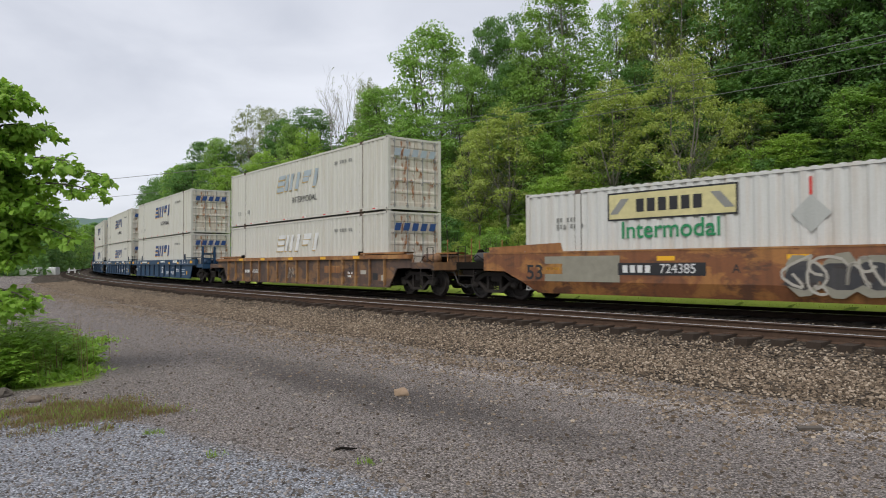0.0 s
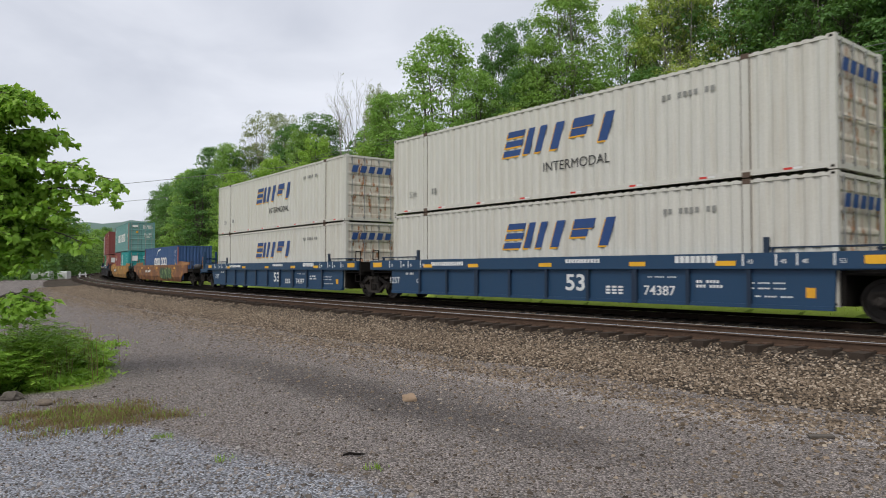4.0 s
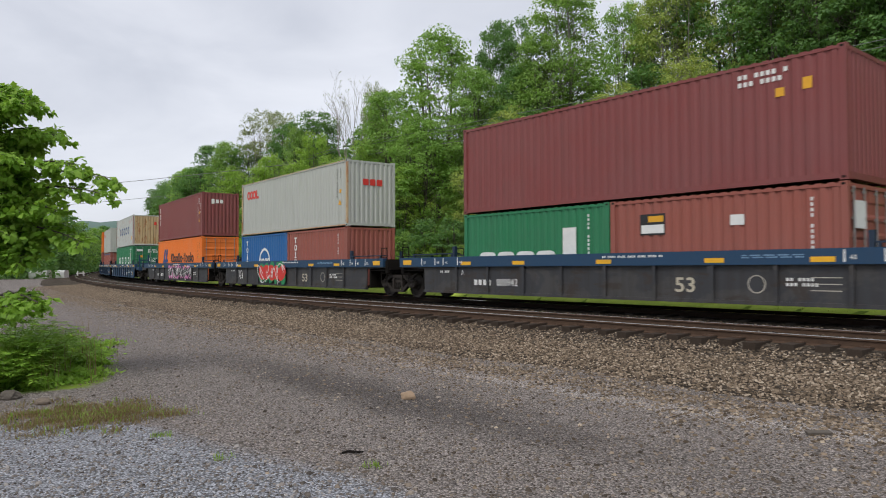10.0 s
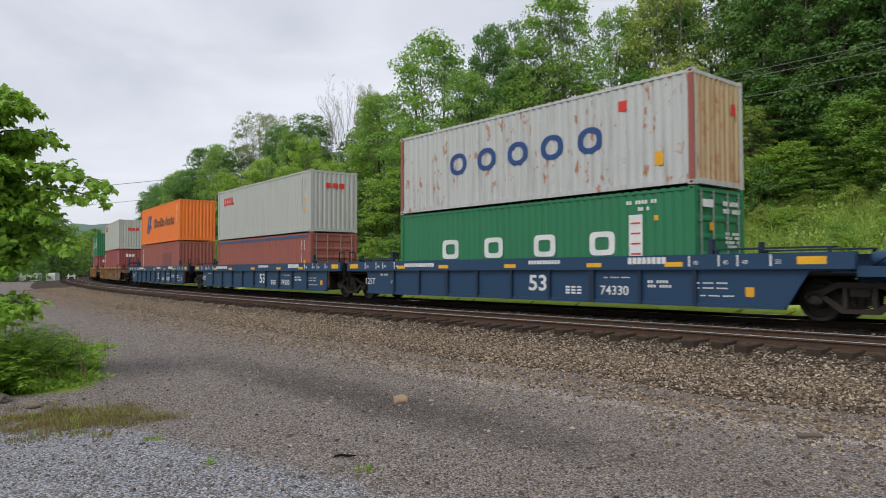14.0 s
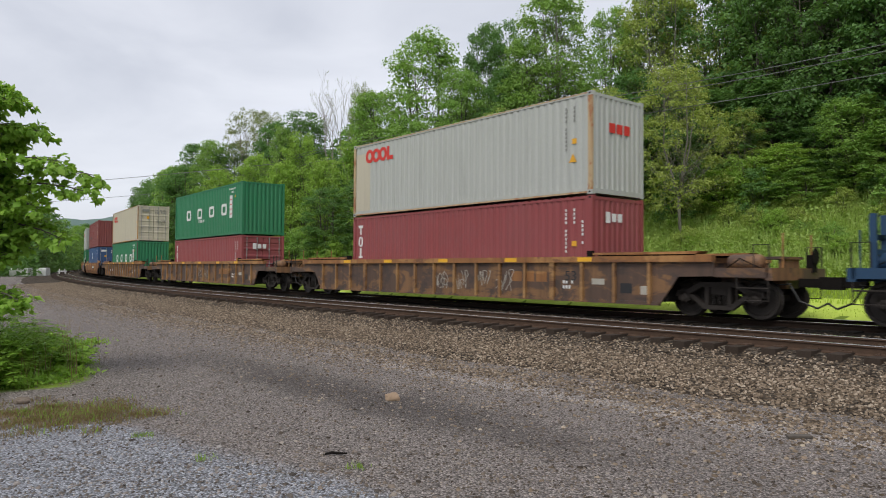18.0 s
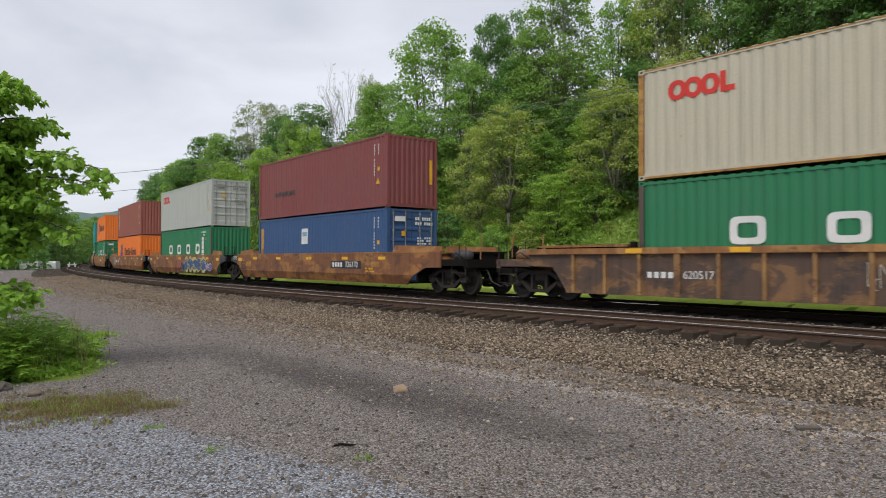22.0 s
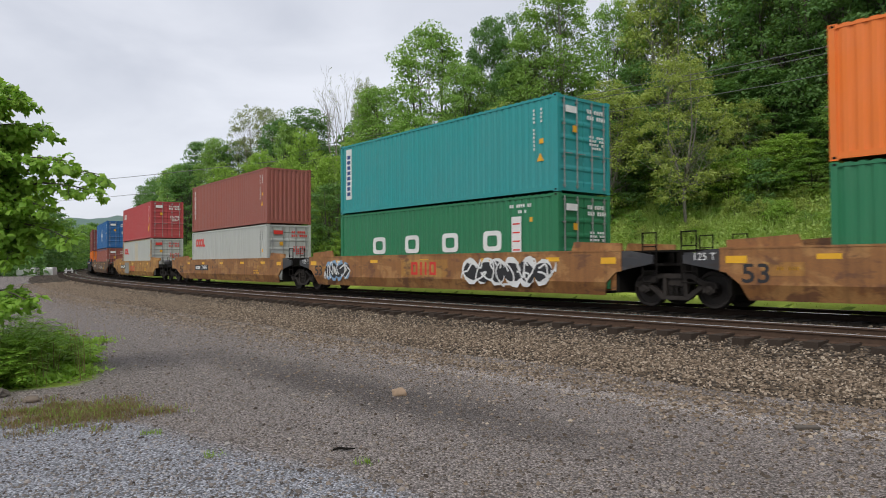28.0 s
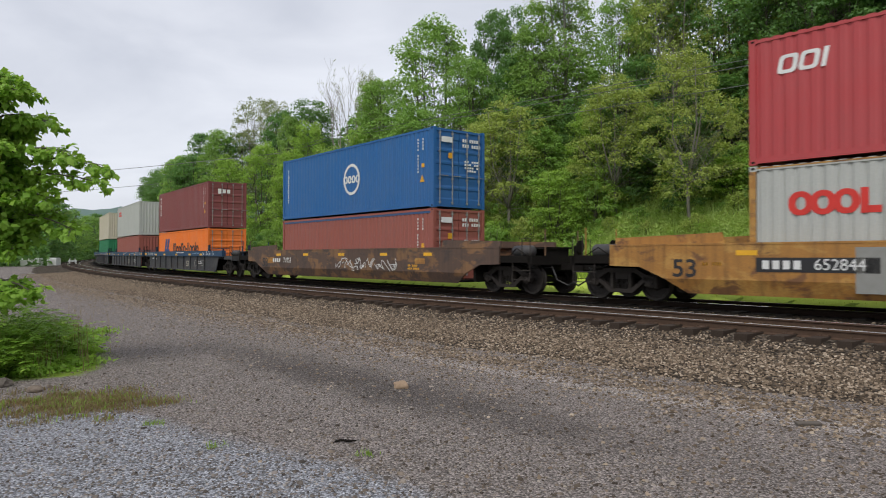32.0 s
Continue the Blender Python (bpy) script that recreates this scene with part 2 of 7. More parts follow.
def gravel_lot():
    """The lot: crushed grey stone, browner towards the line, with wheel-worn dusty bands and dark oily patches."""
    m = Mat("lot_gravel", 0.95, 0, 0.1)
    blue, brown, dust = (0.325, 0.335, 0.365), (0.272, 0.240, 0.222), (0.42, 0.38, 0.355)
    zone = m.n.new("ShaderNodeAttribute")
    zone.attribute_name = "zone"
    z = m.n.new("ShaderNodeSeparateColor")
    m.l.new(zone.outputs["Color"], z.inputs[0])
    big = m.noise(0.35, 4, 0.6)
    soft = m.math("ADD", z.outputs[0], m.math("MULTIPLY", m.math("SUBTRACT", big, 0.5), 0.7))
    col = m.mix(m.ramp(soft, (0.3, 0.0), (0.7, 1.0)), brown, blue)
    col = m.mix(m.math("MULTIPLY", m.ramp(m.math("ADD", z.outputs[1], m.math("MULTIPLY", m.math("SUBTRACT", m.noise(1.1, 4), 0.5), 0.8)), (0.3, 0.0), (0.75, 1.0)), 0.8), col, dust)
    col = m.mix(m.math("MULTIPLY", m.ramp(m.math("ADD", z.outputs[2], m.math("MULTIPLY", m.math("SUBTRACT", m.noise(0.8, 4), 0.5), 0.8)), (0.35, 0.0), (0.95, 1.0)), 0.7), col, (0.075, 0.068, 0.066))
    stones = m.voronoi(46, out="Color")
    s2 = m.n.new("ShaderNodeSeparateColor")
    m.l.new(stones, s2.inputs[0])
    col = m.mix(0.7, col, m.ramp(s2.outputs[0], (0.0, 0.2), (0.5, 0.5), (1.0, 0.84)), "OVERLAY")
    gaps = m.voronoi(46)
    col = m.mix(m.math("MULTIPLY", m.ramp(gaps, (0.36, 0.0), (0.75, 1.0)), 0.75), col, (0.04, 0.035, 0.031))
    s3 = m.voronoi(95, out="Color")
    s4 = m.n.new("ShaderNodeSeparateColor")
    m.l.new(s3, s4.inputs[0])
    col = m.mix(0.6, col, m.ramp(s4.outputs[1], (0.0, 0.2), (1.0, 0.85)), "OVERLAY")
    green = m.n.new("ShaderNodeAttribute")
    green.attribute_name = "grass"
    grass_col = m.mix(m.noise(3.0, 5), (0.12, 0.19, 0.028), (0.24, 0.33, 0.05))
    col = m.mix(m.ramp(m.math("ADD", green.outputs["Fac"], m.math("MULTIPLY", m.math("SUBTRACT", m.noise(2.2, 5), 0.5), 0.7)), (0.4, 0.0), (0.6, 1.0)), col, grass_col)
    m.color(col)
    m.bump(m.math("SUBTRACT", 1.0, m.math("ADD", gaps, m.math("MULTIPLY", m.noise(60, 5), 0.4))), 0.75, 0.03)
    return m.mat


def ballast_rock(name, dark=1.0, tint=(1, 1, 1)):
    m = Mat(name, 0.9, 0, 0.12)

    def tinted(c, k):
        return tuple(v * k * w for v, w in zip(c, tint))

    col = m.ramp(m.island(), (0.0, tinted((0.046, 0.036, 0.027), dark)), (0.4, tinted((0.120, 0.094, 0.069), dark)), (0.8, tinted((0.200, 0.160, 0.122), dark)), (1.0, tinted((0.33, 0.285, 0.23), dark)))
    m.color(m.mix(0.35, col, m.ramp(m.noise(30, 4), (0.3, 0.3), (0.7, 0.75)), "OVERLAY"))
    m.bump(m.noise(45, 4), 0.25, 0.01)
    return m.mat


def ballast_bed(name, k=1.0):
    m = Mat(name, 0.95, 0, 0.08)
    v = m.voronoi(17, out="Color")
    s = m.n.new("ShaderNodeSeparateColor")
    m.l.new(v, s.inputs[0])
    col = m.ramp(s.outputs[0], (0.0, scaled((0.035, 0.028, 0.022), k)), (0.5, scaled((0.092, 0.073, 0.056), k)), (1.0, scaled((0.19, 0.158, 0.125), k)))
    d = m.voronoi(17)
    col = m.mix(m.ramp(d, (0.35, 0.0), (0.75, 0.85)), col, scaled((0.016, 0.0125, 0.0095), k))
    m.color(col)
    m.bump(m.math("SUBTRACT", 1.0, d), 1.0, 0.05)
    return m.mat


def rusty_rail(name, k=1.0):
    m = Mat(name, 0.85, 0.0, 0.15)
    m.color(m.mix(m.noise(8, 6), scaled((0.055, 0.036, 0.027), k), scaled((0.12, 0.075, 0.05), k)))
    m.bump(m.noise(30, 4), 0.2, 0.005)
    return m.mat


def tie_wood():
    m = Mat("tie_wood", 0.9, 0, 0.12)
    g = m.noise(3, 6, 0.65, m.mapped((12, 1, 8)))
    col = m.mix(g, (0.018, 0.014, 0.011), (0.075, 0.055, 0.042))
    m.color(m.mix(m.math("MULTIPLY", m.random(), 0.5), col, (0.06, 0.047, 0.038)))
    m.bump(g, 0.5, 0.01)
    return m.mat


def bark(name, c):
    m = Mat(name, 0.9)
    g = m.noise(5, 6, 0.65, m.mapped((4, 4, 0.8)))
    m.color(m.mix(g, scaled(c, 0.55), scaled(c, 1.35)))
    m.bump(g, 0.6, 0.03)
    return m.mat


WHITE = paint("white_paint", (0.56, 0.545, 0.485), rust=0.12, dirt=0.5, fade=0.4, streaks=(0.40, 0.345, 0.265))
WHITE_STEEL = paint("chalky_white", (0.575, 0.575, 0.54), rust=0.06, dirt=0.6, streaks=(0.47, 0.385, 0.30))
RUST_END = paint("rust_streaked_cream", (0.46, 0.33, 0.18), rust=0.8, dirt=0.8, rust_color=(0.21, 0.09, 0.04), streaks=(0.24, 0.10, 0.04))
STAINED = paint("stained_white_doors", (0.60, 0.56, 0.48), rust=0.75, dirt=0.8, rust_color=(0.20, 0.095, 0.045), streaks=(0.32, 0.20, 0.11))
RIBBLUE = paint("dark_blue_steel", (0.008, 0.022, 0.048), rust=0.05, dirt=0.1, fade=0.03)
CREAM = paint("cream_paint", (0.50, 0.45, 0.345), rust=0.22, dirt=0.35)
GREYW = paint("light_grey_paint", (0.42, 0.43, 0.40), rust=0.12, dirt=0.32)
RUSTY_GREY = paint("rusty_grey_paint", (0.48, 0.49, 0.48), rust=0.62, dirt=0.7, rust_color=(0.23, 0.10, 0.045))
MAROON = paint("maroon_paint", (0.205, 0.045, 0.043), rust=0.08, dirt=0.35, fade=0.3)
TEXRED = paint("worn_red_paint", (0.265, 0.052, 0.054), rust=0.10, dirt=0.4, fade=0.3)
DARKPOST = paint("dark_rusted_post", (0.085, 0.062, 0.048), rust=0.4, dirt=0.5)
OXIDE = paint("oxide_red_paint", (0.285, 0.080, 0.058), rust=0.12, dirt=0.3)
RED = paint("bright_red_paint", (0.42, 0.046, 0.050), rust=0.04, dirt=0.25)
ORANGE = paint("orange_paint", (0.80, 0.175, 0.012), rust=0.03, dirt=0.22)
TEAL = paint("faded_teal_paint", (0.125, 0.280, 0.270), rust=0.24, dirt=0.4)
TURQ = paint("turquoise_paint", (0.015, 0.265, 0.265), rust=0.05, dirt=0.22)
GREEN = paint("green_paint", (0.014, 0.172, 0.070), rust=0.05, dirt=0.25)
BLUE = paint("bright_blue_paint", (0.008, 0.105, 0.31), rust=0.03, dirt=0.2)
NAVY = paint("navy_paint", (0.026, 0.075, 0.195), rust=0.10, dirt=0.3)
RAILBLUE = paint("railway_blue_paint", (0.010, 0.046, 0.104), rust=0.05, dirt=0.12, fade=0.04)
BROWN = car_steel("oxide_brown_steel", (0.205, 0.080, 0.032), (0.34, 0.150, 0.045), (0.105, 0.048, 0.028))
TANBROWN = car_steel("tan_brown_steel", (0.275, 0.120, 0.038), (0.38, 0.19, 0.065), (0.155, 0.068, 0.032))
DARKBROWN = car_steel("dark_brown_steel", (0.100, 0.060, 0.042), (0.215, 0.112, 0.050), (0.060, 0.042, 0.036))
RIBTAN = car_steel("worn_tan_steel", (0.26, 0.135, 0.052), (0.36, 0.20, 0.075), (0.12, 0.060, 0.034))
YELLOWSTEEL = car_steel("worn_yellow_steel", (0.36, 0.170, 0.038), (0.44, 0.24, 0.06), (0.15, 0.070, 0.032))
DARKSTEEL = car_steel("charcoal_steel", (0.037, 0.038, 0.043), (0.055, 0.053, 0.053), (0.040, 0.030, 0.025))
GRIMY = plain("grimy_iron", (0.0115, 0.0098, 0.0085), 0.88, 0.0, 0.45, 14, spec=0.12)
TRUCK_IRON = plain("dusty_cast_iron", (0.036, 0.030, 0.026), 0.8, 0.0, 0.45, 12, 0.3, 0.25)
WHEELRIM = plain("wheel_steel", (0.030, 0.024, 0.020), 0.7, 0.2, 0.4, 10)
SPRING = plain("spring_steel", (0.03, 0.025, 0.022), 0.7, 0.2)
RUBBER = plain("black_hose", (0.015, 0.015, 0.015), 0.6)
SHINE = plain("polished_rail_head", (0.60, 0.58, 0.56), 0.22, 0.9, 0.1, 20, 0.03)
RAILSIDE = rusty_rail("rail_side")
# far rails: the shade beneath the train is put into this darker colour
SHADED_RAIL = rusty_rail("shaded_rail_side", 0.2)
TIE = tie_wood()
LOT = gravel_lot()
BED = ballast_bed("ballast_bed")
# far bed: oil, and the train's shade painted in as near-black stone
OILY_SHADED_BED = ballast_bed("oily_shaded_ballast", 0.22)
ROCK = ballast_rock("ballast_stone", 1.24, (1.02, 0.98, 0.93))
DARK_ROCK = ballast_rock("grimy_ballast_stone", 0.55, (1.02, 0.98, 0.93))
GRIT = ballast_rock("lot_stone", 1.05, (0.98, 1.0, 1.06))
FRESH_GRIT = ballast_rock("fresh_lot_stone", 1.25, (0.94, 1.03, 1.22))
BARK = bark("grey_brown_bark", (0.10, 0.085, 0.068))
BARK_PALE = bark("pale_bark", (0.24, 0.22, 0.185))
LEAF_MID = leafy("mid_green_leaves", (0.200, 0.365, 0.075), (0.320, 0.495, 0.130))
LEAF_DARK = leafy("dark_green_leaves", (0.100, 0.215, 0.066), (0.185, 0.335, 0.098))
LEAF_LIME = leafy("fresh_green_leaves", (0.255, 0.420, 0.068), (0.380, 0.545, 0.115), 0.15)
LEAF_OLIVE = leafy("olive_leaves", (0.300, 0.400, 0.090), (0.470, 0.540, 0.160), 0.25)
LEAF_GREY = leafy("sparse_grey_leaves", (0.24, 0.29, 0.13), (0.36, 0.41, 0.21), 0.4)
LEAF_NEAR = leafy("maple_leaves", (0.185, 0.350, 0.042), (0.320, 0.500, 0.078), 0.1)
GRASS = leafy("grass_blades", (0.33, 0.48, 0.050), (0.52, 0.64, 0.11), 0.1)
BRUSH = leafy("pale_brush_leaves", (0.310, 0.455, 0.110), (0.490, 0.600, 0.190), 0.1)
TURF = plain("bright_turf", (0.46, 0.58, 0.10), 0.95, 0, 0.25, 14, 0.3, 0.1)
WEED = leafy("weed_leaves", (0.160, 0.290, 0.045), (0.310, 0.430, 0.090), 0.1)
DRYGRASS = leafy("dry_grass_blades", (0.165, 0.120, 0.058), (0.29, 0.215, 0.115), 0.1)
INK_WHITE = plain("white_lettering", (0.72, 0.72, 0.70), 0.6, 0, 0.12, 12, 0.05)
INK_BLACK = plain("black_lettering", (0.02, 0.02, 0.022), 0.6, 0, 0.3, 12, 0.05)
INK_BLUE = plain("blue_lettering", (0.018, 0.060, 0.20), 0.6, 0, 0.2, 12, 0.05)
INK_FADED = plain("faded_blue_lettering", (0.36, 0.42, 0.46), 0.7, 0, 0.25, 6, 0.05)
INK_RED = plain("red_lettering", (0.62, 0.035, 0.025), 0.6, 0, 0.15, 12, 0.05)
INK_YELLOW = plain("yellow_marking", (0.72, 0.36, 0.02), 0.6, 0, 0.15, 12, 0.05)
INK_GREEN = plain("green_lettering", (0.02, 0.24, 0.09), 0.6, 0, 0.15, 12, 0.05)
INK_PINK = plain("pink_spray", (0.62, 0.20, 0.42), 0.6, 0, 0.2, 6, 0.05)
INK_PALEBLUE = plain("pale_blue_spray", (0.22, 0.36, 0.52), 0.6, 0, 0.2, 6, 0.05)
INK_DARKGREEN = plain("dark_green_spray", (0.035, 0.075, 0.030), 0.6, 0, 0.25, 6, 0.05)
INK_MUSTARD = plain("faded_mustard_lettering", (0.47, 0.33, 0.11), 0.7, 0, 0.25, 6, 0.05)
INK_STRAW = plain("straw_spray", (0.50, 0.44, 0.17), 0.6, 0, 0.25, 6, 0.05)
INK_SPRAYBLUE = plain("navy_spray", (0.035, 0.085, 0.21), 0.6, 0, 0.35, 4, 0.05)
INK_PURPLE = plain("purple_spray", (0.14, 0.09, 0.24), 0.6, 0, 0.25, 6, 0.05)
INK_PALEGREEN = plain("pale_green_spray", (0.30, 0.42, 0.16), 0.6, 0, 0.25, 6, 0.05)
INK_SPRAY = plain("worn_white_spray", (0.43, 0.40, 0.34), 0.7, 0, 0.35, 5, 0.05)
INK_PATCH = plain("pale_green_grey_patch", (0.27, 0.255, 0.20), 0.75, 0, 0.35, 4, 0.05)
INK_GREY = plain("grey_patch_paint", (0.25, 0.25, 0.23), 0.7, 0, 0.2, 6, 0.05)
REFLECTOR = plain("yellow_reflector", (0.80, 0.42, 0.02), 0.4, 0, 0.1, 20, 0.05)
CONCRETE = plain("whitewashed_concrete", (0.72, 0.72, 0.70), 0.8, 0, 0.12, 5)
STONE_TAN = plain("tan_rock", (0.33, 0.235, 0.155), 0.9, 0, 0.3, 12, 0.5)
STICK_WOOD = plain("weathered_stick", (0.10, 0.085, 0.07), 0.9, 0, 0.3, 20, 0.4)
WIRE = plain("overhead_wire", (0.16, 0.16, 0.165), 0.6)
# pale blue-green paints the haze of distance into the leaves
FAR_RIDGE = leafy("haze_tinted_ridge", (0.17, 0.28, 0.25), (0.21, 0.32, 0.28), 0.1)


# ---------- ground ----------
def build_ground():
    """One sheet from under the camera to the horizon, rings finer where the camera stands."""
    radii = [0.0, 0.5, 1.0, 1.5, 2.0, 2.5] + [3.0 * 1.028 ** i for i in range(92)]
    radii += [radii[-1] * 1.05 ** (i + 1) for i in range(70)]
    radii += [radii[-1] * 1.3 ** (i + 1) for i in range(6)]
    turns = 300
    rr, aa = np.meshgrid(radii[1:], np.linspace(0, 2 * np.pi, turns, endpoint=False), indexing="ij")
    x, y = (rr * np.sin(aa)).ravel(), (rr * np.cos(aa)).ravel()
    z = land(x, y)
    verts = np.column_stack([np.append(x, 0), np.append(y, 0), np.append(z, land(np.zeros(1), np.zeros(1)))])
    n = len(radii) - 1
    i, j = np.meshgrid(np.arange(n - 1), np.arange(turns), indexing="ij")
    j2 = (j + 1) % turns
    quads = np.column_stack([(i * turns + j).ravel(), (i * turns + j2).ravel(), ((i + 1) * turns + j2).ravel(), ((i + 1) * turns + j).ravel()])
    me = bpy.data.meshes.new("ground")
    fan = [(k, n * turns, (k + 1) % turns) for k in range(turns)]
    me.from_pydata(verts.tolist(), [], quads.tolist() + fan)
    me.materials.append(LOT)
    s, lat = track_coords(verts[:, 0], verts[:, 1])
    # fresh grey stone near the camera, older brown stone by the line
    px, py = verts[:, 0], verts[:, 1]
    fresh = smooth(5.6, 4.2, py + 0.85 * px + 0.15 * np.sin(px * 1.7)) * smooth(7.62, 7.42, py + 0.07 * px + 0.06 * np.sin(px * 2.3))
    dust = np.exp(-((lat - 9.65 - 0.08 * np.sin(s * 0.7)) / 0.30) ** 2) * 1.0 * smooth(-24, -4, s) + 0.4 * np.exp(-((lat - 11.6) / 1.1) ** 2) * smooth(-14, -30, s)
    oil = np.exp(-((lat - 11.7) / 1.0) ** 2 - ((s + 8) / 6.0) ** 2) + 0.5 * np.exp(-((lat - 8.6) / 0.5) ** 2) * smooth(-60, -8, s)
    col = me.color_attributes.new("zone", "FLOAT_COLOR", "POINT")
    col.data.foreach_set("color", np.column_stack([fresh, dust, oil, np.ones(len(px))]).astype(np.float32).ravel())
    gr = me.attributes.new("grass", "FLOAT", "POINT")
    verge = np.exp(-(((px + 7.2) / 1.7) ** 2 + ((py - 11.2) / 1.5) ** 2)) * 1.2 + smooth(13.9, 14.9, lat) * smooth(9.5, 10.6, py) * smooth(-9, -12, s)
    green = np.maximum(np.where(lat < -1.7, 1.0, 0.0), np.maximum(np.clip(verge, 0, 1), smooth(40, 70, lat)))
    gr.data.foreach_set("value", green.astype(np.float32))
    me.polygons.foreach_set("use_smooth", [True] * len(me.polygons))
    me.update()
    tagged(new("ground", me), "grey crushed-stone lot that turns to grass beyond the tracks", "ground", kind="structure")


build_ground()

S0, S1 = -330.0, 60.0       # the stretch of line that is built


def strip(name, profile, mat, s0, s1, step, z_at=None):
    """A strip along the line: profile of (lat, z)."""
    ss_ = np.arange(s0, s1 + 0.01, step)
    verts, k = [], len(profile)
    for s in ss_:
        for lat, z in profile:
            x, y, _ = on_track(s, lat)
            verts.append((x, y, z))
    n = len(ss_)
    faces = [(i * k + j, (i + 1) * k + j, (i + 1) * k + j + 1, i * k + j + 1) for i in range(n - 1) for j in range(k - 1)]
    return raw_mesh(name, np.array(verts), np.array(faces), mat)


TIE_TOP = RAIL - 0.13
c_ = math.radians(CANT)
bed = new("ballast_bed", strip("ballast_bed", [(-2.2, RAIL - 0.34), (-1.55, TIE_TOP - 0.10), (-1.3, TIE_TOP - 0.02), (1.3, TIE_TOP - 0.01), (1.9, TIE_TOP - 0.03), (GAP - 1.3, TIE_TOP + 0.035), (GAP + 0.98, TIE_TOP + 0.03), (GAP + 1.18, TIE_TOP - 0.01),
                                               (GAP + 1.9, TIE_TOP - 0.13), (GAP + 4.3, 0.045), (GAP + 4.9, 0.0), (GAP + 5.4, -0.06)], BED, S0 - 330, S1, 2.0))
# a darker strip over the bed, coloured for oil and the train's shade
oily = new("ballast_bed", strip("ballast_bed", [(-1.56, TIE_TOP - 0.09), (-1.3, TIE_TOP - 0.012), (1.3, TIE_TOP - 0.002), (1.75, TIE_TOP - 0.018), (1.8, TIE_TOP - 0.06)], OILY_SHADED_BED, S0, S1, 2.0))
tagged(oily, "oily ballast under the far track, the train's shade painted in", "ballast", kind="structure")
tagged(bed, "brown crushed-stone ballast bed under both tracks", "ballast", kind="structure")


# rails with foot, web and head
def rail_mesh(name, lat, s0, s1):
    prof = [(-0.07, -0.17), (0.07, -0.17), (0.07, -0.158), (0.012, -0.14), (0.012, -0.045), (0.036, -0.035), (0.036, -0.006), (0.026, 0.0), (-0.026, 0.0), (-0.036, -0.006), (-0.036, -0.035), (-0.012, -0.045), (-0.012, -0.14), (-0.07, -0.158)]
    form = Form()
    ss_ = np.arange(s0, s1 + 0.01, 3.0)
    k = len(prof)
    verts, faces, mats = [], [], []
    base_lat = GAP if lat > 2 else 0.0
    off = lat - base_lat
    for s in ss_:
        x, y, a = on_track(s, 0)
        for dy, dz in prof:
            px, py, _ = on_track(s, lat + dy)
            verts.append((px, py, RAIL + (0.05 if base_lat else 0) + off * math.sin(c_) + dz))
    for i in range(len(ss_) - 1):
        for j in range(k):
            faces.append((i * k + j, i * k + (j + 1) % k, (i + 1) * k + (j + 1) % k, (i + 1) * k + j))
            mats.append(1 if j in (6, 7, 8) else 0)
    form.add(verts, faces)
    form.m = mats
    # the far rails get the copy with shade in its colour
    return form.mesh(name, RAILSIDE if base_lat else SHADED_RAIL, SHINE)


tie_form = Form().box(-0.115, 0.115, -1.30, 1.30, -0.18, 0)
tie_me = tie_form.mesh("tie", TIE)
plate_me = Form().box(-0.09, 0.09, -0.19, 0.19, 0, 0.018).box(-0.06, -0.03, -0.13, -0.10, 0.018, 0.04).box(0.03, 0.06, 0.10, 0.13, 0.018, 0.04).mesh("tie_plate", RAILSIDE)
rng = random.Random(5)
for lat0, label in ((GAP, "empty near track with brown rails on wooden ties"), (0.0, "far track with polished rails under the train")):
    track = tagged(new("track", None), label, "railway track", kind="structure")
    for side in (-0.7175, 0.7175):
        part("rail", rail_mesh("rail", lat0 + side, S0 - 330, S1), track)
    z0 = TIE_TOP + (0.05 if lat0 else 0)
    joined = Form()
    n_single = 0
    for i in range(int((S1 - S0) / 0.53)):
        s = S0 + i * 0.53 + rng.uniform(-0.03, 0.03)
        m = rail_pose(s, lat0 + rng.uniform(-0.10, 0.12), z0 + rng.uniform(-0.03, 0.006)) @ pose(0, 0, 0, 0, 0, rng.uniform(-1.5, 1.5))
        if lat0 > 2 and -80 < s < 15:
            part("tie", tie_me, track, m)
            if s > -40:
                for side in (-0.7175, 0.7175):
                    part("tie_plate", plate_me, track, m @ pose(0, side, 0.001))
        else:
            joined.add([m @ Vector(p) for p in tie_form.v], tie_form.f)
    # far ties take near-black iron in place of shade under the train
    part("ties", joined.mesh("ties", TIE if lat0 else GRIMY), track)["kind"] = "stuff"


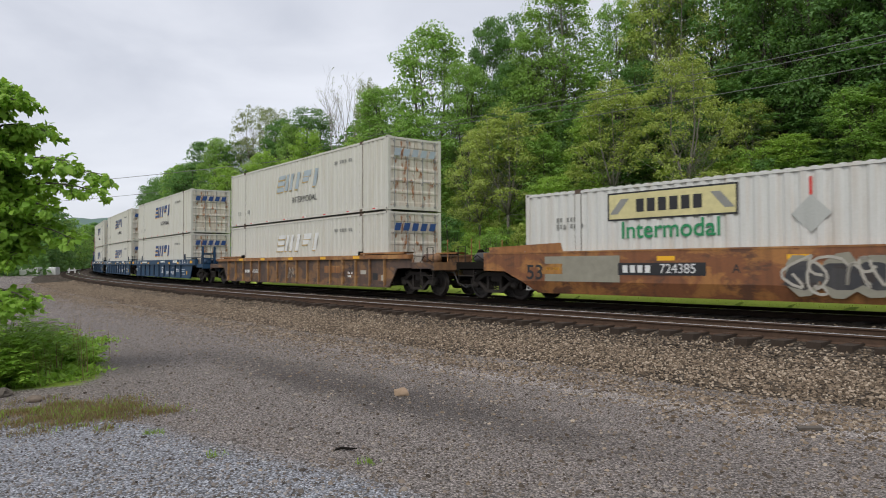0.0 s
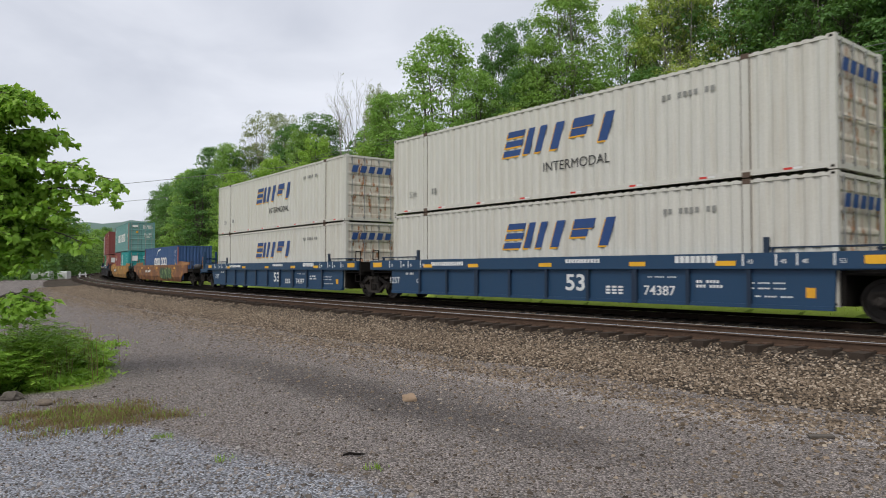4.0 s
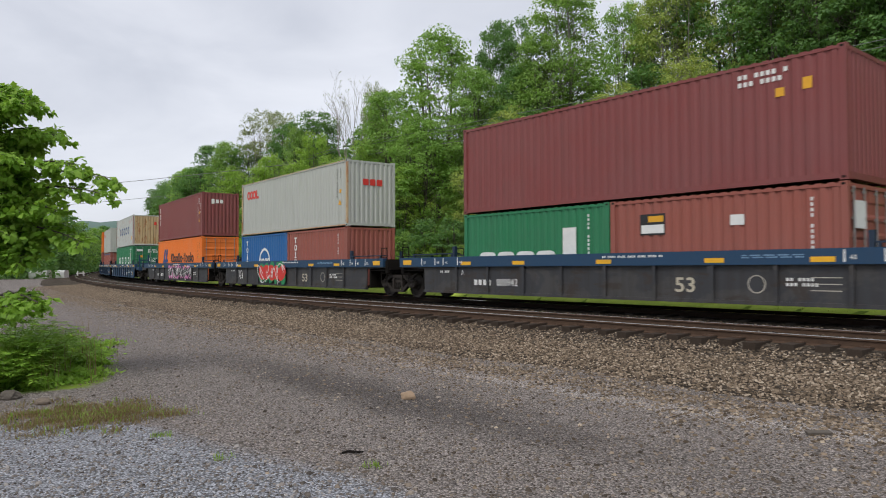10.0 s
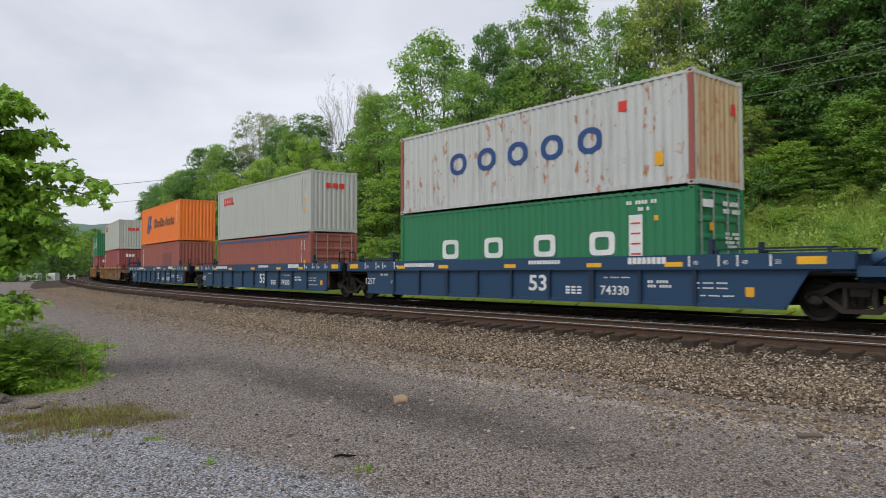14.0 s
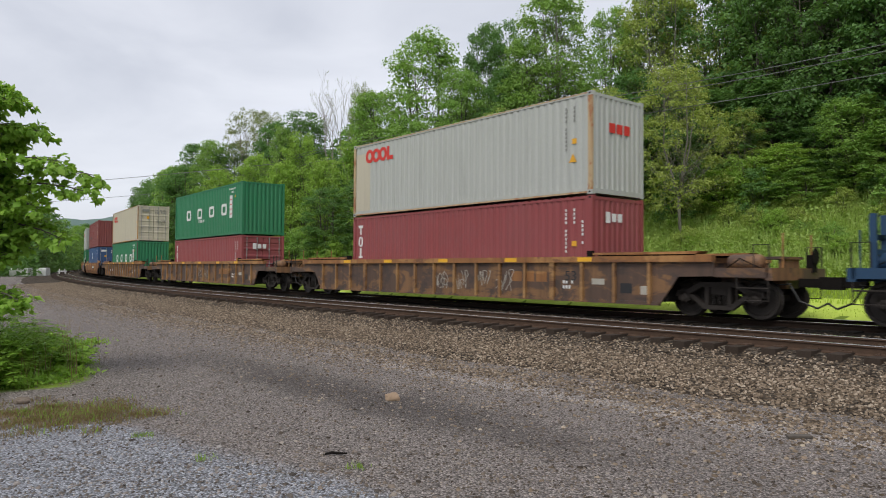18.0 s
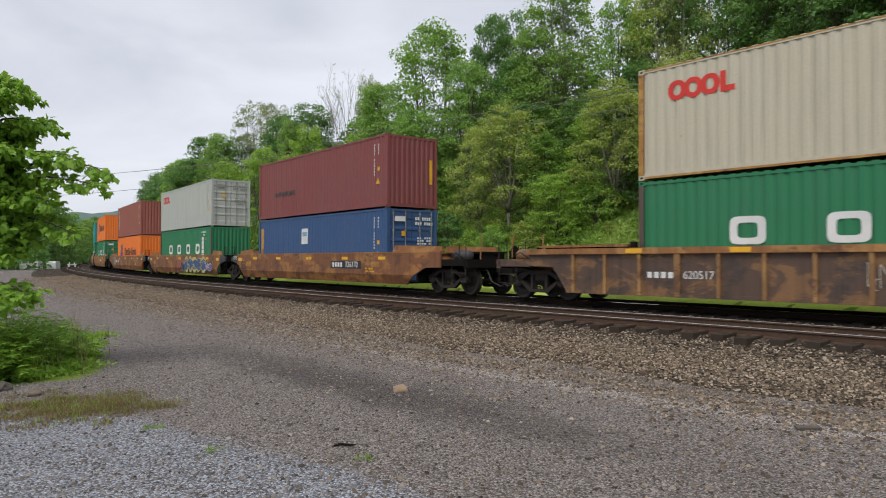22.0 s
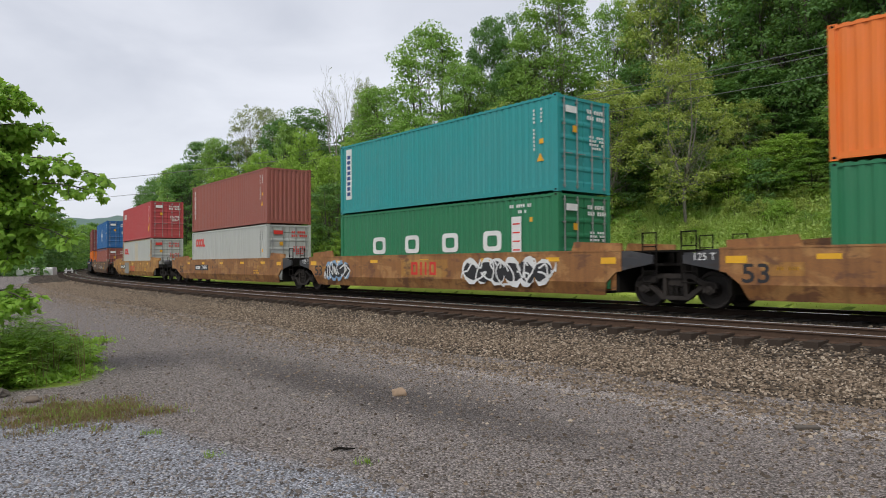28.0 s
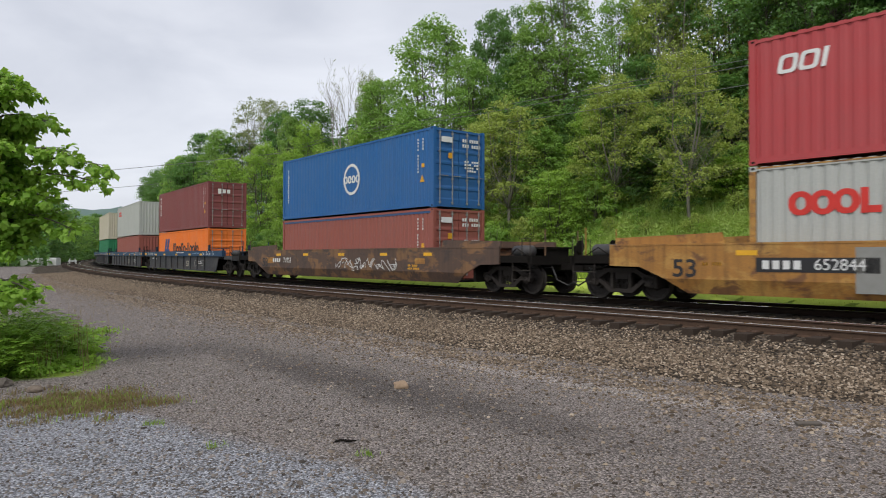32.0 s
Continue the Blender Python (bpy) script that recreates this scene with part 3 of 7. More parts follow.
# ---------- loose stone ----------
def stones_mesh(name, centers, sizes, mat, seed, flat=0.7):
    """Many small angular stones in one mesh."""
    r = np.random.default_rng(seed)
    base_v = np.array([(-.5, -.4, -.3), (.5, -.45, -.3), (.45, .5, -.3), (-.5, .4, -.3), (-.3, -.3, .35), (.35, -.25, .3), (.25, .35, .4), (-.35, .25, .28)])
    base_f = np.array([(0, 1, 5, 4), (1, 2, 6, 5), (2, 3, 7, 6), (3, 0, 4, 7), (4, 5, 6, 7)])
    n = len(centers)
    v = np.repeat(base_v[None], n, 0) + r.uniform(-0.16, 0.16, (n, 8, 3))
    v *= sizes[:, None, None] * r.uniform(0.75, 1.25, (n, 1, 3))
    v[:, :, 2] *= flat
    a, b = r.uniform(0, 2 * np.pi, n), r.normal(0, 0.35, n)
    ca, sa, cb, sb = np.cos(a), np.sin(a), np.cos(b), np.sin(b)
    x, y, z = v[:, :, 0], v[:, :, 1], v[:, :, 2]
    x, z = x * cb[:, None] - z * sb[:, None], x * sb[:, None] + z * cb[:, None]
    x, y = x * ca[:, None] - y * sa[:, None], x * sa[:, None] + y * ca[:, None]
    v = np.stack([x, y, z], 2) + centers[:, None, :]
    f = (base_f[None] + (np.arange(n) * 8)[:, None, None]).reshape(-1, 4)
    return raw_mesh(name, v.reshape(-1, 3), f, mat)


def bed_height(lat):
    return np.interp(lat, [-2.2, -1.55, -1.3, 1.3, 1.9, GAP - 1.3, GAP + 0.98, GAP + 1.18, GAP + 1.9, GAP + 4.3, GAP + 4.9, GAP + 5.4], [RAIL - 0.34, TIE_TOP - 0.10, TIE_TOP - 0.02, TIE_TOP - 0.01, TIE_TOP - 0.03, TIE_TOP + 0.035, TIE_TOP + 0.03, TIE_TOP - 0.01, TIE_TOP - 0.13, 0.045, 0.0, -0.06])


def line_xyz(s, lat, z):
    a = TH0 - s / RAD
    rr = RAD + lat
    return np.column_stack([MID.x - rr * np.sin(a), MID.y - rr * np.cos(a), z + 0 * s])


def scatter_stones():
    r = np.random.default_rng(11)
    n = 104000
    s = -72 + 78 * (1 - r.random(n) ** 1.7)
    lat = GAP + 1.0 + r.random(n) * 4.4 + r.exponential(0.3, n)
    lat = np.where((lat > GAP + 4.5) & (r.random(n) < 0.6), lat - 2.0, lat)
    size = r.uniform(0.019, 0.046, n)
    p = line_xyz(s, lat, 0)
    c = np.column_stack([p[:, 0], p[:, 1], np.maximum(bed_height(lat), land(p[:, 0], p[:, 1])) + size * 0.18])
    tagged(new("ballast_stones", stones_mesh("ballast_stones", c, size, ROCK, 1)), "loose brown ballast stones on the track shoulder", "ballast", kind="stuff")
    n = 16000
    s = -50 + 60 * (1 - r.random(n) ** 1.6)
    lat = r.uniform(GAP - 0.66, GAP + 0.66, n)
    lat = np.where(r.random(n) < 0.35, r.uniform(1.4, GAP - 0.8, n), lat)
    size = r.uniform(0.035, 0.07, n)
    c = line_xyz(s, lat, bed_height(lat) + size * 0.1)
    tagged(new("ballast_stones", stones_mesh("ballast_stones", c, size, DARK_ROCK, 2)), "ballast stones between the rails", "ballast", kind="stuff")
    n = 15000
    s = -50 + 56 * (1 - r.random(n) ** 1.5)
    lat = GAP + 4.9 + r.exponential(0.9, n)
    size = r.uniform(0.020, 0.046, n)
    p = line_xyz(s, lat, 0)
    c = np.column_stack([p[:, 0], p[:, 1], land(p[:, 0], p[:, 1]) + size * 0.12])
    tagged(new("ballast_stones", stones_mesh("ballast_stones", c, size, ROCK, 6)), "strayed brown ballast stones on the lot's edge", "ballast", kind="stuff")
    n = 52000
    rr = 3.2 + 17 * r.random(n) ** 1.5
    aa = r.uniform(radians(-40), radians(42), n)
    x, y = rr * np.sin(aa), rr * np.cos(aa)
    _, lat = track_coords(x, y)
    new_stone = (y + 0.85 * x < 4.9 + r.normal(0, 0.3, n)) & (y < 7.5)
    for keep, mat, label in (((lat > GAP + 4.4) & ~new_stone & (r.random(n) < 0.6), GRIT, "small brown-grey stones strewn over the lot"), (new_stone, FRESH_GRIT, "fresh pale blue-grey stones on the near lot")):
        px, py = x[keep], y[keep]
        size = r.uniform(0.010, 0.026, len(px)) * (1 + 0.9 * (r.random(len(px)) < 0.05))
        c = np.column_stack([px, py, land(px, py) + size * 0.12])
        tagged(new("lot_stones", stones_mesh("lot_stones", c, size, mat, 3)), label, "gravel", kind="stuff")


scatter_stones()


def boulder(name, label, x, y, size, mat, stretch=(1, 1, 0.8), seed=1):
    bm = bmesh.new()
    bmesh.ops.create_icosphere(bm, subdivisions=3, radius=size)
    for v in bm.verts:
        k = 1 + 0.28 * noise.noise(v.co / size * 1.3 + Vector((seed, 0, 0))) + 0.12 * noise.noise(v.co / size * 3.1 + Vector((0, seed, 0)))
        v.co = Vector((v.co.x * stretch[0], v.co.y * stretch[1], max(v.co.z * stretch[2], -size * 0.55))) * k
    me = bpy.data.meshes.new(name)
    bm.to_mesh(me)
    bm.free()
    me.materials.append(mat)
    ob = new(name, me)
    ob.location = (x, y, float(land(np.array([x]), np.array([y]))[0]) + size * 0.4)
    tagged(ob, label, "rock")
    return ob


boulder("rock", "tan fist-sized rock lying on the gravel lot", -0.60, 9.18, 0.085, STONE_TAN, (1.2, 0.9, 0.8), 3)
boulder("rock", "dark rock at the edge of the weeds", -5.95, 9.35, 0.11, STICK_WOOD, (1.2, 0.9, 0.7), 5)
boulder("rock", "grey rock at the edge of the weeds", -5.3, 9.0, 0.08, GRIT, (1.3, 0.9, 0.6), 8)
stick = new("stick", Form().tube([(-0.10, 0, 0.0), (-0.04, 0.012, 0.012), (0.04, -0.008, 0.006), (0.10, 0.012, 0.0)], [0.009, 0.013, 0.012, 0.007], 7).mesh("stick", GRIMY))
stick.matrix_basis = pose(-0.94, 6.43, float(land(np.array([-0.94]), np.array([6.43]))[0]) + 0.014, 0, 0, 3)
tagged(stick, "short dark weathered stick on the gravel", "stick")
slab = new("board_piece", Form().box(-0.12, 0.12, -0.04, 0.04, 0, 0.022).mesh("board_piece", STICK_WOOD))
slab.matrix_basis = pose(3.65, 7.1, float(land(np.array([3.65]), np.array([7.1]))[0]) + 0.012, 4, 0, -4)
tagged(slab, "flat dark piece of broken tie on the gravel", "wood")


# ---------- vegetation ----------
def leaf_cloud(name, centers, spread, per, size, mat, seed, droop=0.35, squash=0.75):
    """Leaves round many twig ends, in one mesh: each leaf a folded blade of its own."""
    r = np.random.default_rng(seed)
    c = np.repeat(np.asarray(centers), per, 0)
    sp = np.repeat(np.asarray(spread), per)
    n = len(c)
    c = c + r.normal(0, 1, (n, 3)) * sp[:, None] * np.array([1, 1, squash])
    d = r.normal(0, 1, (n, 3))
    d[:, 2] = d[:, 2] * 0.5 - droop
    d /= np.linalg.norm(d, axis=1)[:, None]
    up = r.normal(0, 0.55, (n, 3)) + np.array([0, 0, 1.0])
    w = np.cross(d, up)
    w /= np.linalg.norm(w, axis=1)[:, None] + 1e-9
    nn = np.cross(w, d)
    ln = size * r.uniform(0.6, 1.35, n)[:, None]
    wd = ln * r.uniform(0.34, 0.52, n)[:, None]
    v = np.stack([c - w * wd * 0.75, c + w * wd * 0.75, c + d * ln + nn * ln * 0.1], 1)
    faces = np.arange(n * 3).reshape(-1, 3)
    return raw_mesh(name, v.reshape(-1, 3), faces, mat)


def foliage(name, centers, radii, per, size, mat, seed, flat=0.62, out=0.7):
    """Leaves in domed clumps, in one mesh: dense over the top of each clump, thin beneath, each leaf lying along the dome."""
    r = np.random.default_rng(seed)
    c, rad = np.repeat(np.asarray(centers, dtype=float), per, 0), np.repeat(np.asarray(radii, dtype=float), per)
    n = len(c)
    d = r.normal(0, 1, (n, 3))
    d[:, 2] = np.abs(d[:, 2]) * np.where(r.random(n) < 0.82, 1.0, -0.55)
    d /= np.linalg.norm(d, axis=1)[:, None] + 1e-9
    reach = rad * (0.35 + 0.75 * r.random(n) ** 0.6)
    p = c + d * reach[:, None] * np.array([1, 1, flat])
    nn = d * out + np.array([0, 0, 0.55]) + r.normal(0, 0.42, (n, 3))
    nn /= np.linalg.norm(nn, axis=1)[:, None] + 1e-9
    a = np.cross(nn, r.normal(0, 1, (n, 3)))
    a /= np.linalg.norm(a, axis=1)[:, None] + 1e-9
    b = np.cross(nn, a)
    ln = (size * r.uniform(0.6, 1.35, n))[:, None]
    wd = ln * r.uniform(0.36, 0.55, n)[:, None]
    v = np.stack([p - b * wd, p + b * wd, p + a * ln], 1)
    return raw_mesh(name, v.reshape(-1, 3), np.arange(n * 3).reshape(-1, 3), mat)


def tree_wood(height, width, seed, trunk_r=0.17, bare=0.25, clumps=120, clump=0.6, leaders=2, lift=0.5, gaps=0.25, round_top=0.6):
    """Wood of a tree and the middles of its leaf clumps: leaders that part from the trunk, limbs to every clump of an uneven crown."""
    r = random.Random(seed)
    form, mids, rads = Form(), [], []
    fork = height * (bare + 0.10)
    lean = Vector((r.uniform(-1, 1), r.uniform(-1, 1), 0)) * height * 0.02
    foot, split = Vector((0, 0, -0.4)), Vector((lean.x, lean.y, fork))
    form.tube([foot, foot.lerp(split, 0.1), foot.lerp(split, 0.55) + lean * 0.4, split], [trunk_r * 1.5, trunk_r * 1.08, trunk_r * 0.95, trunk_r * 0.85], 8)
    stems = []
    for j in range(leaders):
        a = 2 * math.pi * (j + r.uniform(-0.2, 0.2)) / leaders
        k = 0.0 if leaders == 1 else r.uniform(0.10, 0.22)
        tip = Vector((lean.x + math.cos(a) * width * k, lean.y + math.sin(a) * width * k, height * r.uniform(0.86, 0.97)))
        mid = split.lerp(tip, 0.45) + Vector((math.cos(a), math.sin(a), 0)) * width * 0.05 + Vector((r.uniform(-1, 1), r.uniform(-1, 1), 0)) * width * 0.03
        form.tube([split - Vector((0, 0, 0.1)), split.lerp(mid, 0.5), mid, mid.lerp(tip, 0.5), tip], [trunk_r * 0.75, trunk_r * 0.62, trunk_r * 0.48, trunk_r * 0.28, 0.015], 6)
        stems.append((split, mid, tip))
    shift = Vector((seed * 1.7, seed * 0.9, seed * 2.3))
    j = 0
    while len(mids) < clumps and j < clumps * 6:
        j += 1
        k = bare + (1 - bare) * r.random() ** 0.85
        a = j * 2.399963 + r.uniform(-0.3, 0.3)
        u = (k - bare) / (1 - bare)
        shape = min(1.0, (u + 0.10) / 0.32) ** 0.6 * (max(0.0, 1 - ((u - 0.3) / 0.72) ** 2) ** round_top if u > 0.3 else 1.0)
        wob = noise.noise(Vector((math.cos(a) * 1.3, math.sin(a) * 1.3, k * 4.2)) + shift)
        reach = width * 0.5 * shape * (0.86 + 0.42 * wob) * (0.45 + 0.55 * r.random() ** 0.5)
        p = Vector((lean.x + math.cos(a) * reach, lean.y + math.sin(a) * reach, height * k + r.uniform(-0.3, 0.3)))
        if noise.noise(p * 0.42 + shift) < -0.5 + gaps * 1.4 * (1 - 0.6 * u) - 0.12:
            continue
        mids.append(tuple(p))
        rads.append(clump * r.uniform(0.65, 1.3))
        split_, mid_, tip_ = min(stems, key=lambda q: (q[1] - p).length + 0.3 * (q[2] - p).length)
        base_z = max(fork * 0.85, p.z - reach * (lift + r.uniform(0.0, 0.5)))
        f = (base_z - split_.z) / max(0.5, tip_.z - split_.z)
        b = split_.lerp(mid_, max(0.0, f) / 0.45) if f < 0.45 else mid_.lerp(tip_, min(1.0, (f - 0.45) / 0.55))
        if len(mids) % 3 == 0 or (p - b).length < width * 0.18:
            elbow = b.lerp(p, 0.55) + Vector((r.uniform(-.06, .06), r.uniform(-.06, .06), -0.04)) * (p - b).length
            thick = trunk_r * 0.22 * (1.25 - u)
            form.tube([b, elbow, p], [thick, thick * 0.55, 0.010], 5)
        else:
            q = Vector(mids[r.randrange(max(0, len(mids) - 12), len(mids))])
            form.tube([b.lerp(q, 0.5), b.lerp(p, 0.7), p], [trunk_r * 0.09, trunk_r * 0.06, 0.008], 4)
    return form, mids, rads


def make_tree(name, label, height, width, leaf_mat, seed, per=60, leaf=0.15, bark_mat=BARK, category="tree", flat=0.62, group="trees on the bank", **kw):
    form, mids, rads = tree_wood(height, width, seed, **kw)
    tree = tagged(new(name, None), label, category, group)
    part("trunk", form.mesh("trunk", bark_mat, smooth_faces=True), tree)
    part("crown", foliage("crown", mids, rads, per, leaf, leaf_mat, seed, flat), tree)
    return tree


def bare_tree(seed):
    """A dead grey tree: upright limbs that part again and again into fine twigs."""
    r = random.Random(seed)
    form, ends = Form(), []

    def grow(p, d, ln, rad, level):
        e = p + d * ln
        m = p.lerp(e, 0.5) + Vector((r.uniform(-1, 1), r.uniform(-1, 1), 0)) * ln * 0.06
        form.tube([p, m, e], [rad, rad * 0.8, rad * 0.62], 6 if level < 2 else 4, caps=False)
        if level == 5:
            ends.append(tuple(e))
            return
        for k in range(3 if level in (1, 2, 3) else 2):
            side = Vector((r.uniform(-1, 1), r.uniform(-1, 1), r.uniform(-0.1, 0.6))).normalized()
            d2 = (d + side * (0.50 if level < 3 else 0.85) + Vector((0, 0, 0.10))).normalized()
            grow(m.lerp(e, 1.0 if k < 2 else 0.2), d2, ln * r.uniform(0.5, 0.85), max(0.010, rad * 0.54), level + 1)

    grow(Vector((0, 0, -0.3)), Vector((0.03, 0.02, 1)).normalized(), 4.6, 0.17, 0)
    tree = tagged(new("bare_tree", None), "nearly leafless grey tree with fine upright twigs", "tree", "trees on the bank")
    part("trunk", form.mesh("trunk", BARK_PALE, smooth_faces=True), tree)
    few = [e for i, e in enumerate(ends) if i % 6 == 0]
    part("crown", foliage("crown", few, [0.22] * len(few), 7, 0.10, LEAF_GREY, seed), tree)
    return tree


def put(tree, x, y, size=1.0, turn=0.0, dz=0.0, tall=None):
    z = float(land(np.array([x]), np.array([y]))[0])
    tree.matrix_basis = pose(x, y, z + dz, 0, 0, turn) @ Matrix.Diagonal((size, size, tall or size, 1))


# name, label, height, width, leaves, leaves a clump, leaf length, the rest of make_tree
KINDS = [
    ("broadleaf_tree", "tall broadleaf tree in fresh mid-green leaf on the bank", 12.5, 6.6, LEAF_MID, 66, 0.17, dict(bare=0.12, clumps=200, clump=0.74, leaders=3, gaps=0.2, round_top=0.42)),
    ("broadleaf_tree", "dense dark green broadleaf tree on the bank", 12.0, 5.6, LEAF_DARK, 72, 0.165, dict(bare=0.12, clumps=180, clump=0.70, leaders=2, gaps=0.15, round_top=0.40)),
    ("broadleaf_tree", "bright green young tree with light foliage", 8.5, 5.0, LEAF_LIME, 66, 0.145, dict(bare=0.04, clumps=140, clump=0.60, leaders=3, trunk_r=0.08, gaps=0.2, round_top=0.42)),
    ("broadleaf_tree", "olive-green tree with thin new leaves and visible pale limbs", 9.5, 6.0, LEAF_OLIVE, 62, 0.120, dict(bark_mat=BARK_PALE, bare=0.16, clumps=190, clump=0.50, leaders=3, lift=0.7, gaps=0.3, trunk_r=0.10, round_top=0.42)),
    ("broadleaf_tree", "tall slender green tree with an uneven crown and gaps", 15.5, 6.0, LEAF_MID, 70, 0.160, dict(bark_mat=BARK_PALE, bare=0.18, clumps=200, clump=0.68, leaders=3, gaps=0.40, round_top=0.38)),
    ("broadleaf_tree", "deep green tree with a broad crown in shade", 12.0, 7.0, LEAF_DARK, 66, 0.175, dict(bare=0.08, clumps=200, clump=0.76, leaders=3, gaps=0.15, round_top=0.40)),
    ("broadleaf_tree", "greyish tree with sparse small leaves against the sky", 12.5, 6.2, LEAF_GREY, 46, 0.115, dict(bark_mat=BARK_PALE, bare=0.25, clumps=210, clump=0.48, leaders=4, lift=0.8, gaps=0.15, trunk_r=0.12, round_top=0.40)),
    ("bare_tree",) * 2 + (14.0, 5.0),
    ("broadleaf_tree", "dark green tree of the woods at the lot's far end", 12.0, 7.5, LEAF_DARK, 32, 0.34, dict(bare=0.03, clumps=120, clump=1.0, leaders=2, gaps=0.1, round_top=0.4)),
    ("broadleaf_tree", "mid-green tree of the woods at the lot's far end", 12.0, 7.5, LEAF_MID, 32, 0.32, dict(bare=0.03, clumps=120, clump=0.95, leaders=2, gaps=0.1, round_top=0.4)),
]
protos, turns_ = {}, {}


def first_tree(kind, v):
    """The first tree of a kind; later ones are copies of it."""
    if KINDS[kind][0] == "bare_tree":
        return bare_tree(40 + v)
    nm, lb, h, w, mt, per, lf, kw = KINDS[kind]
    return make_tree(nm, lb, h, w, mt, 31 + kind * 7 + v * 3, per, lf, **kw)


def plant(kind, x, y, top, wide=None):
    """top: height of the crown's top over the rails; wide: breadth of the crown."""
    turns_[kind] = turns_.get(kind, 0) + 1
    k = (kind, turns_[kind] % 2)
    turn = rng.uniform(0, 360)
    if k in protos:
        t = copy_thing(protos[k], Matrix())
    else:
        t = protos[k] = first_tree(*k)
    tall = (top + RAIL - float(land(np.array([x]), np.array([y]))[0])) / (KINDS[kind][2] * 1.02)
    size = wide / KINDS[kind][3] if wide else tall
    put(t, x, y, max(size, 0.5 * tall), turn, 0, tall)
    return t


rng = random.Random(21)
# the wooded bank, rank by rank from the line's bend to the open slope: (kind, s, w, top, breadth)
BANK_FAR = ((1, -136, 8.5, 15.9, 7.5), (1, -146, 11, 17.6, 9.0), (0, -105.5, 11, 15.4, 8.0), (1, -94, 12, 17.0, 7.5), (0, -79.7, 10.5, 15.1, 5.6), (2, -68.8, 8.5, 10.7, 4.6),
            (1, -80.6, 13, 15.1, 6.4), (6, -77.9, 14, 18.9, 6.6), (6, -73.7, 15, 18.3, 5.4), (1, -66.1, 13, 15.4, 5.4), (2, -59.7, 9, 11.2, 4.6), (2, -52, 8.6, 9.5, 4.2))
BANK_MIDDLE = ((1, -59.6, 14, 15.4, 5.8), (0, -60.3, 12, 13.8, 3.8), (2, -52.6, 10.5, 12.2, 4.2), (2, -45.9, 9.2, 9.1, 4.0), (5, -42.7, 7.8, 6.5, 4.4), (7, -56.5, 15, 18.8, 4.0),
               (7, -53.2, 15, 18.4, 3.6), (6, -50.4, 15, 16.4, 3.2), (1, -50.6, 16, 15.6, 3.6), (2, -42.9, 10, 10.1, 3.2), (0, -42.1, 12, 13.5, 5.8), (0, -38.6, 13.5, 17.1, 7.4))
BANK_NEAR = ((0, -35.8, 10, 10.4, 5.0), (0, -33.8, 13, 13.5, 4.6), (2, -36.4, 8.8, 7.3, 4.4), (1, -39.3, 9, 6.9, 4.0), (1, -35.6, 16.5, 17.7, 3.8), (1, -33.7, 17, 17.4, 3.6), (4, -28.1, 15.5, 18.3, 5.9),
             (0, -28.5, 14.5, 14.6, 4.6), (1, -30.5, 14.5, 13.3, 4.4), (3, -26.8, 9.8, 9.2, 5.4), (3, -28.7, 9.6, 8.4, 4.0), (0, -25.2, 11, 7.7, 3.6), (1, -28.5, 13, 10.0, 5.2))
BANK_BEHIND = ((2, -22.4, 9, 5.2, 2.8), (0, -23.4, 16, 15.3, 3.8), (3, -20.8, 17, 17.4, 5.8), (3, -22.6, 18, 17.1, 3.9), (1, -21.8, 15, 11.4, 4.2), (5, -24.6, 14.5, 10.1, 4.2),
               (3, -20.6, 11.5, 9.6, 5.0), (3, -16.2, 11, 9.8, 4.6), (2, -23.1, 12.5, 8.5, 3.0), (1, -19.4, 14, 7.7, 4.6), (5, -18.6, 19, 16.8, 5.6), (3, -17.1, 19.5, 17.3, 4.8))
BANK_END = ((5, -15, 17.5, 15.9, 5.8), (5, -12.4, 17, 15.6, 5.8), (1, -10.1, 16.5, 15.6, 5.6), (5, -8.3, 16, 15.0, 5.8), (1, -17.1, 16.5, 9.8, 4.8), (1, -14, 16, 9.6, 4.6), (3, -14.9, 14.5, 8.2, 2.6),
            (0, -10.1, 14.2, 7.8, 3.9), (2, -12.7, 13.6, 6.2, 3.2), (0, -11.7, 13.2, 5.0, 2.6), (2, -15.2, 12.8, 5.3, 2.6), (5, -11.6, 15, 7.3, 3.6), (0, -8.4, 14, 6.6, 3.9), (1, -6.6, 15, 12.8, 5.0), (0, -4.5, 15, 11.3, 4.8))
for kind, s, w, top, wide in BANK_FAR + BANK_MIDDLE + BANK_NEAR + BANK_BEHIND + BANK_END:
    x_, y_, _ = on_track(s, -w)
    plant(kind, x_, y_, top, wide)
# darker ranks behind, which close the wood
for row, (w0, step) in enumerate(((20.5, 4.6), (26.5, 5.6))):
    s = -100 + row * 2
    while s < 14:
        x_, y_, _ = on_track(s + rng.uniform(-1, 1), -(w0 + rng.uniform(-1.6, 1.6)))
        top = 14.6 if s < -62 else 12.4 if s < -41 else 14.2 if s < -24 else 16.4
        if not (-30.5, -35.0)[row] < s < (-25.5, -29.0)[row]:
            plant(rng.choice((8, 8, 9)), x_, y_, top + rng.uniform(-1.5, 0.8), rng.uniform(6.0, 7.6))
        s += step
for s, w, top, kind in ((4, 15, 12.5, 1), (1, 17, 14, 5), (10, 15, 12, 0), (-1, 15.5, 12.5, 5), (16, 15, 13, 1), (-3, 19, 16, 5), (-10, 21, 17.5, 5), (-14.5, 21.5, 18, 5)):
    x_, y_, _ = on_track(s, -w)
    plant(kind, x_, y_, top)
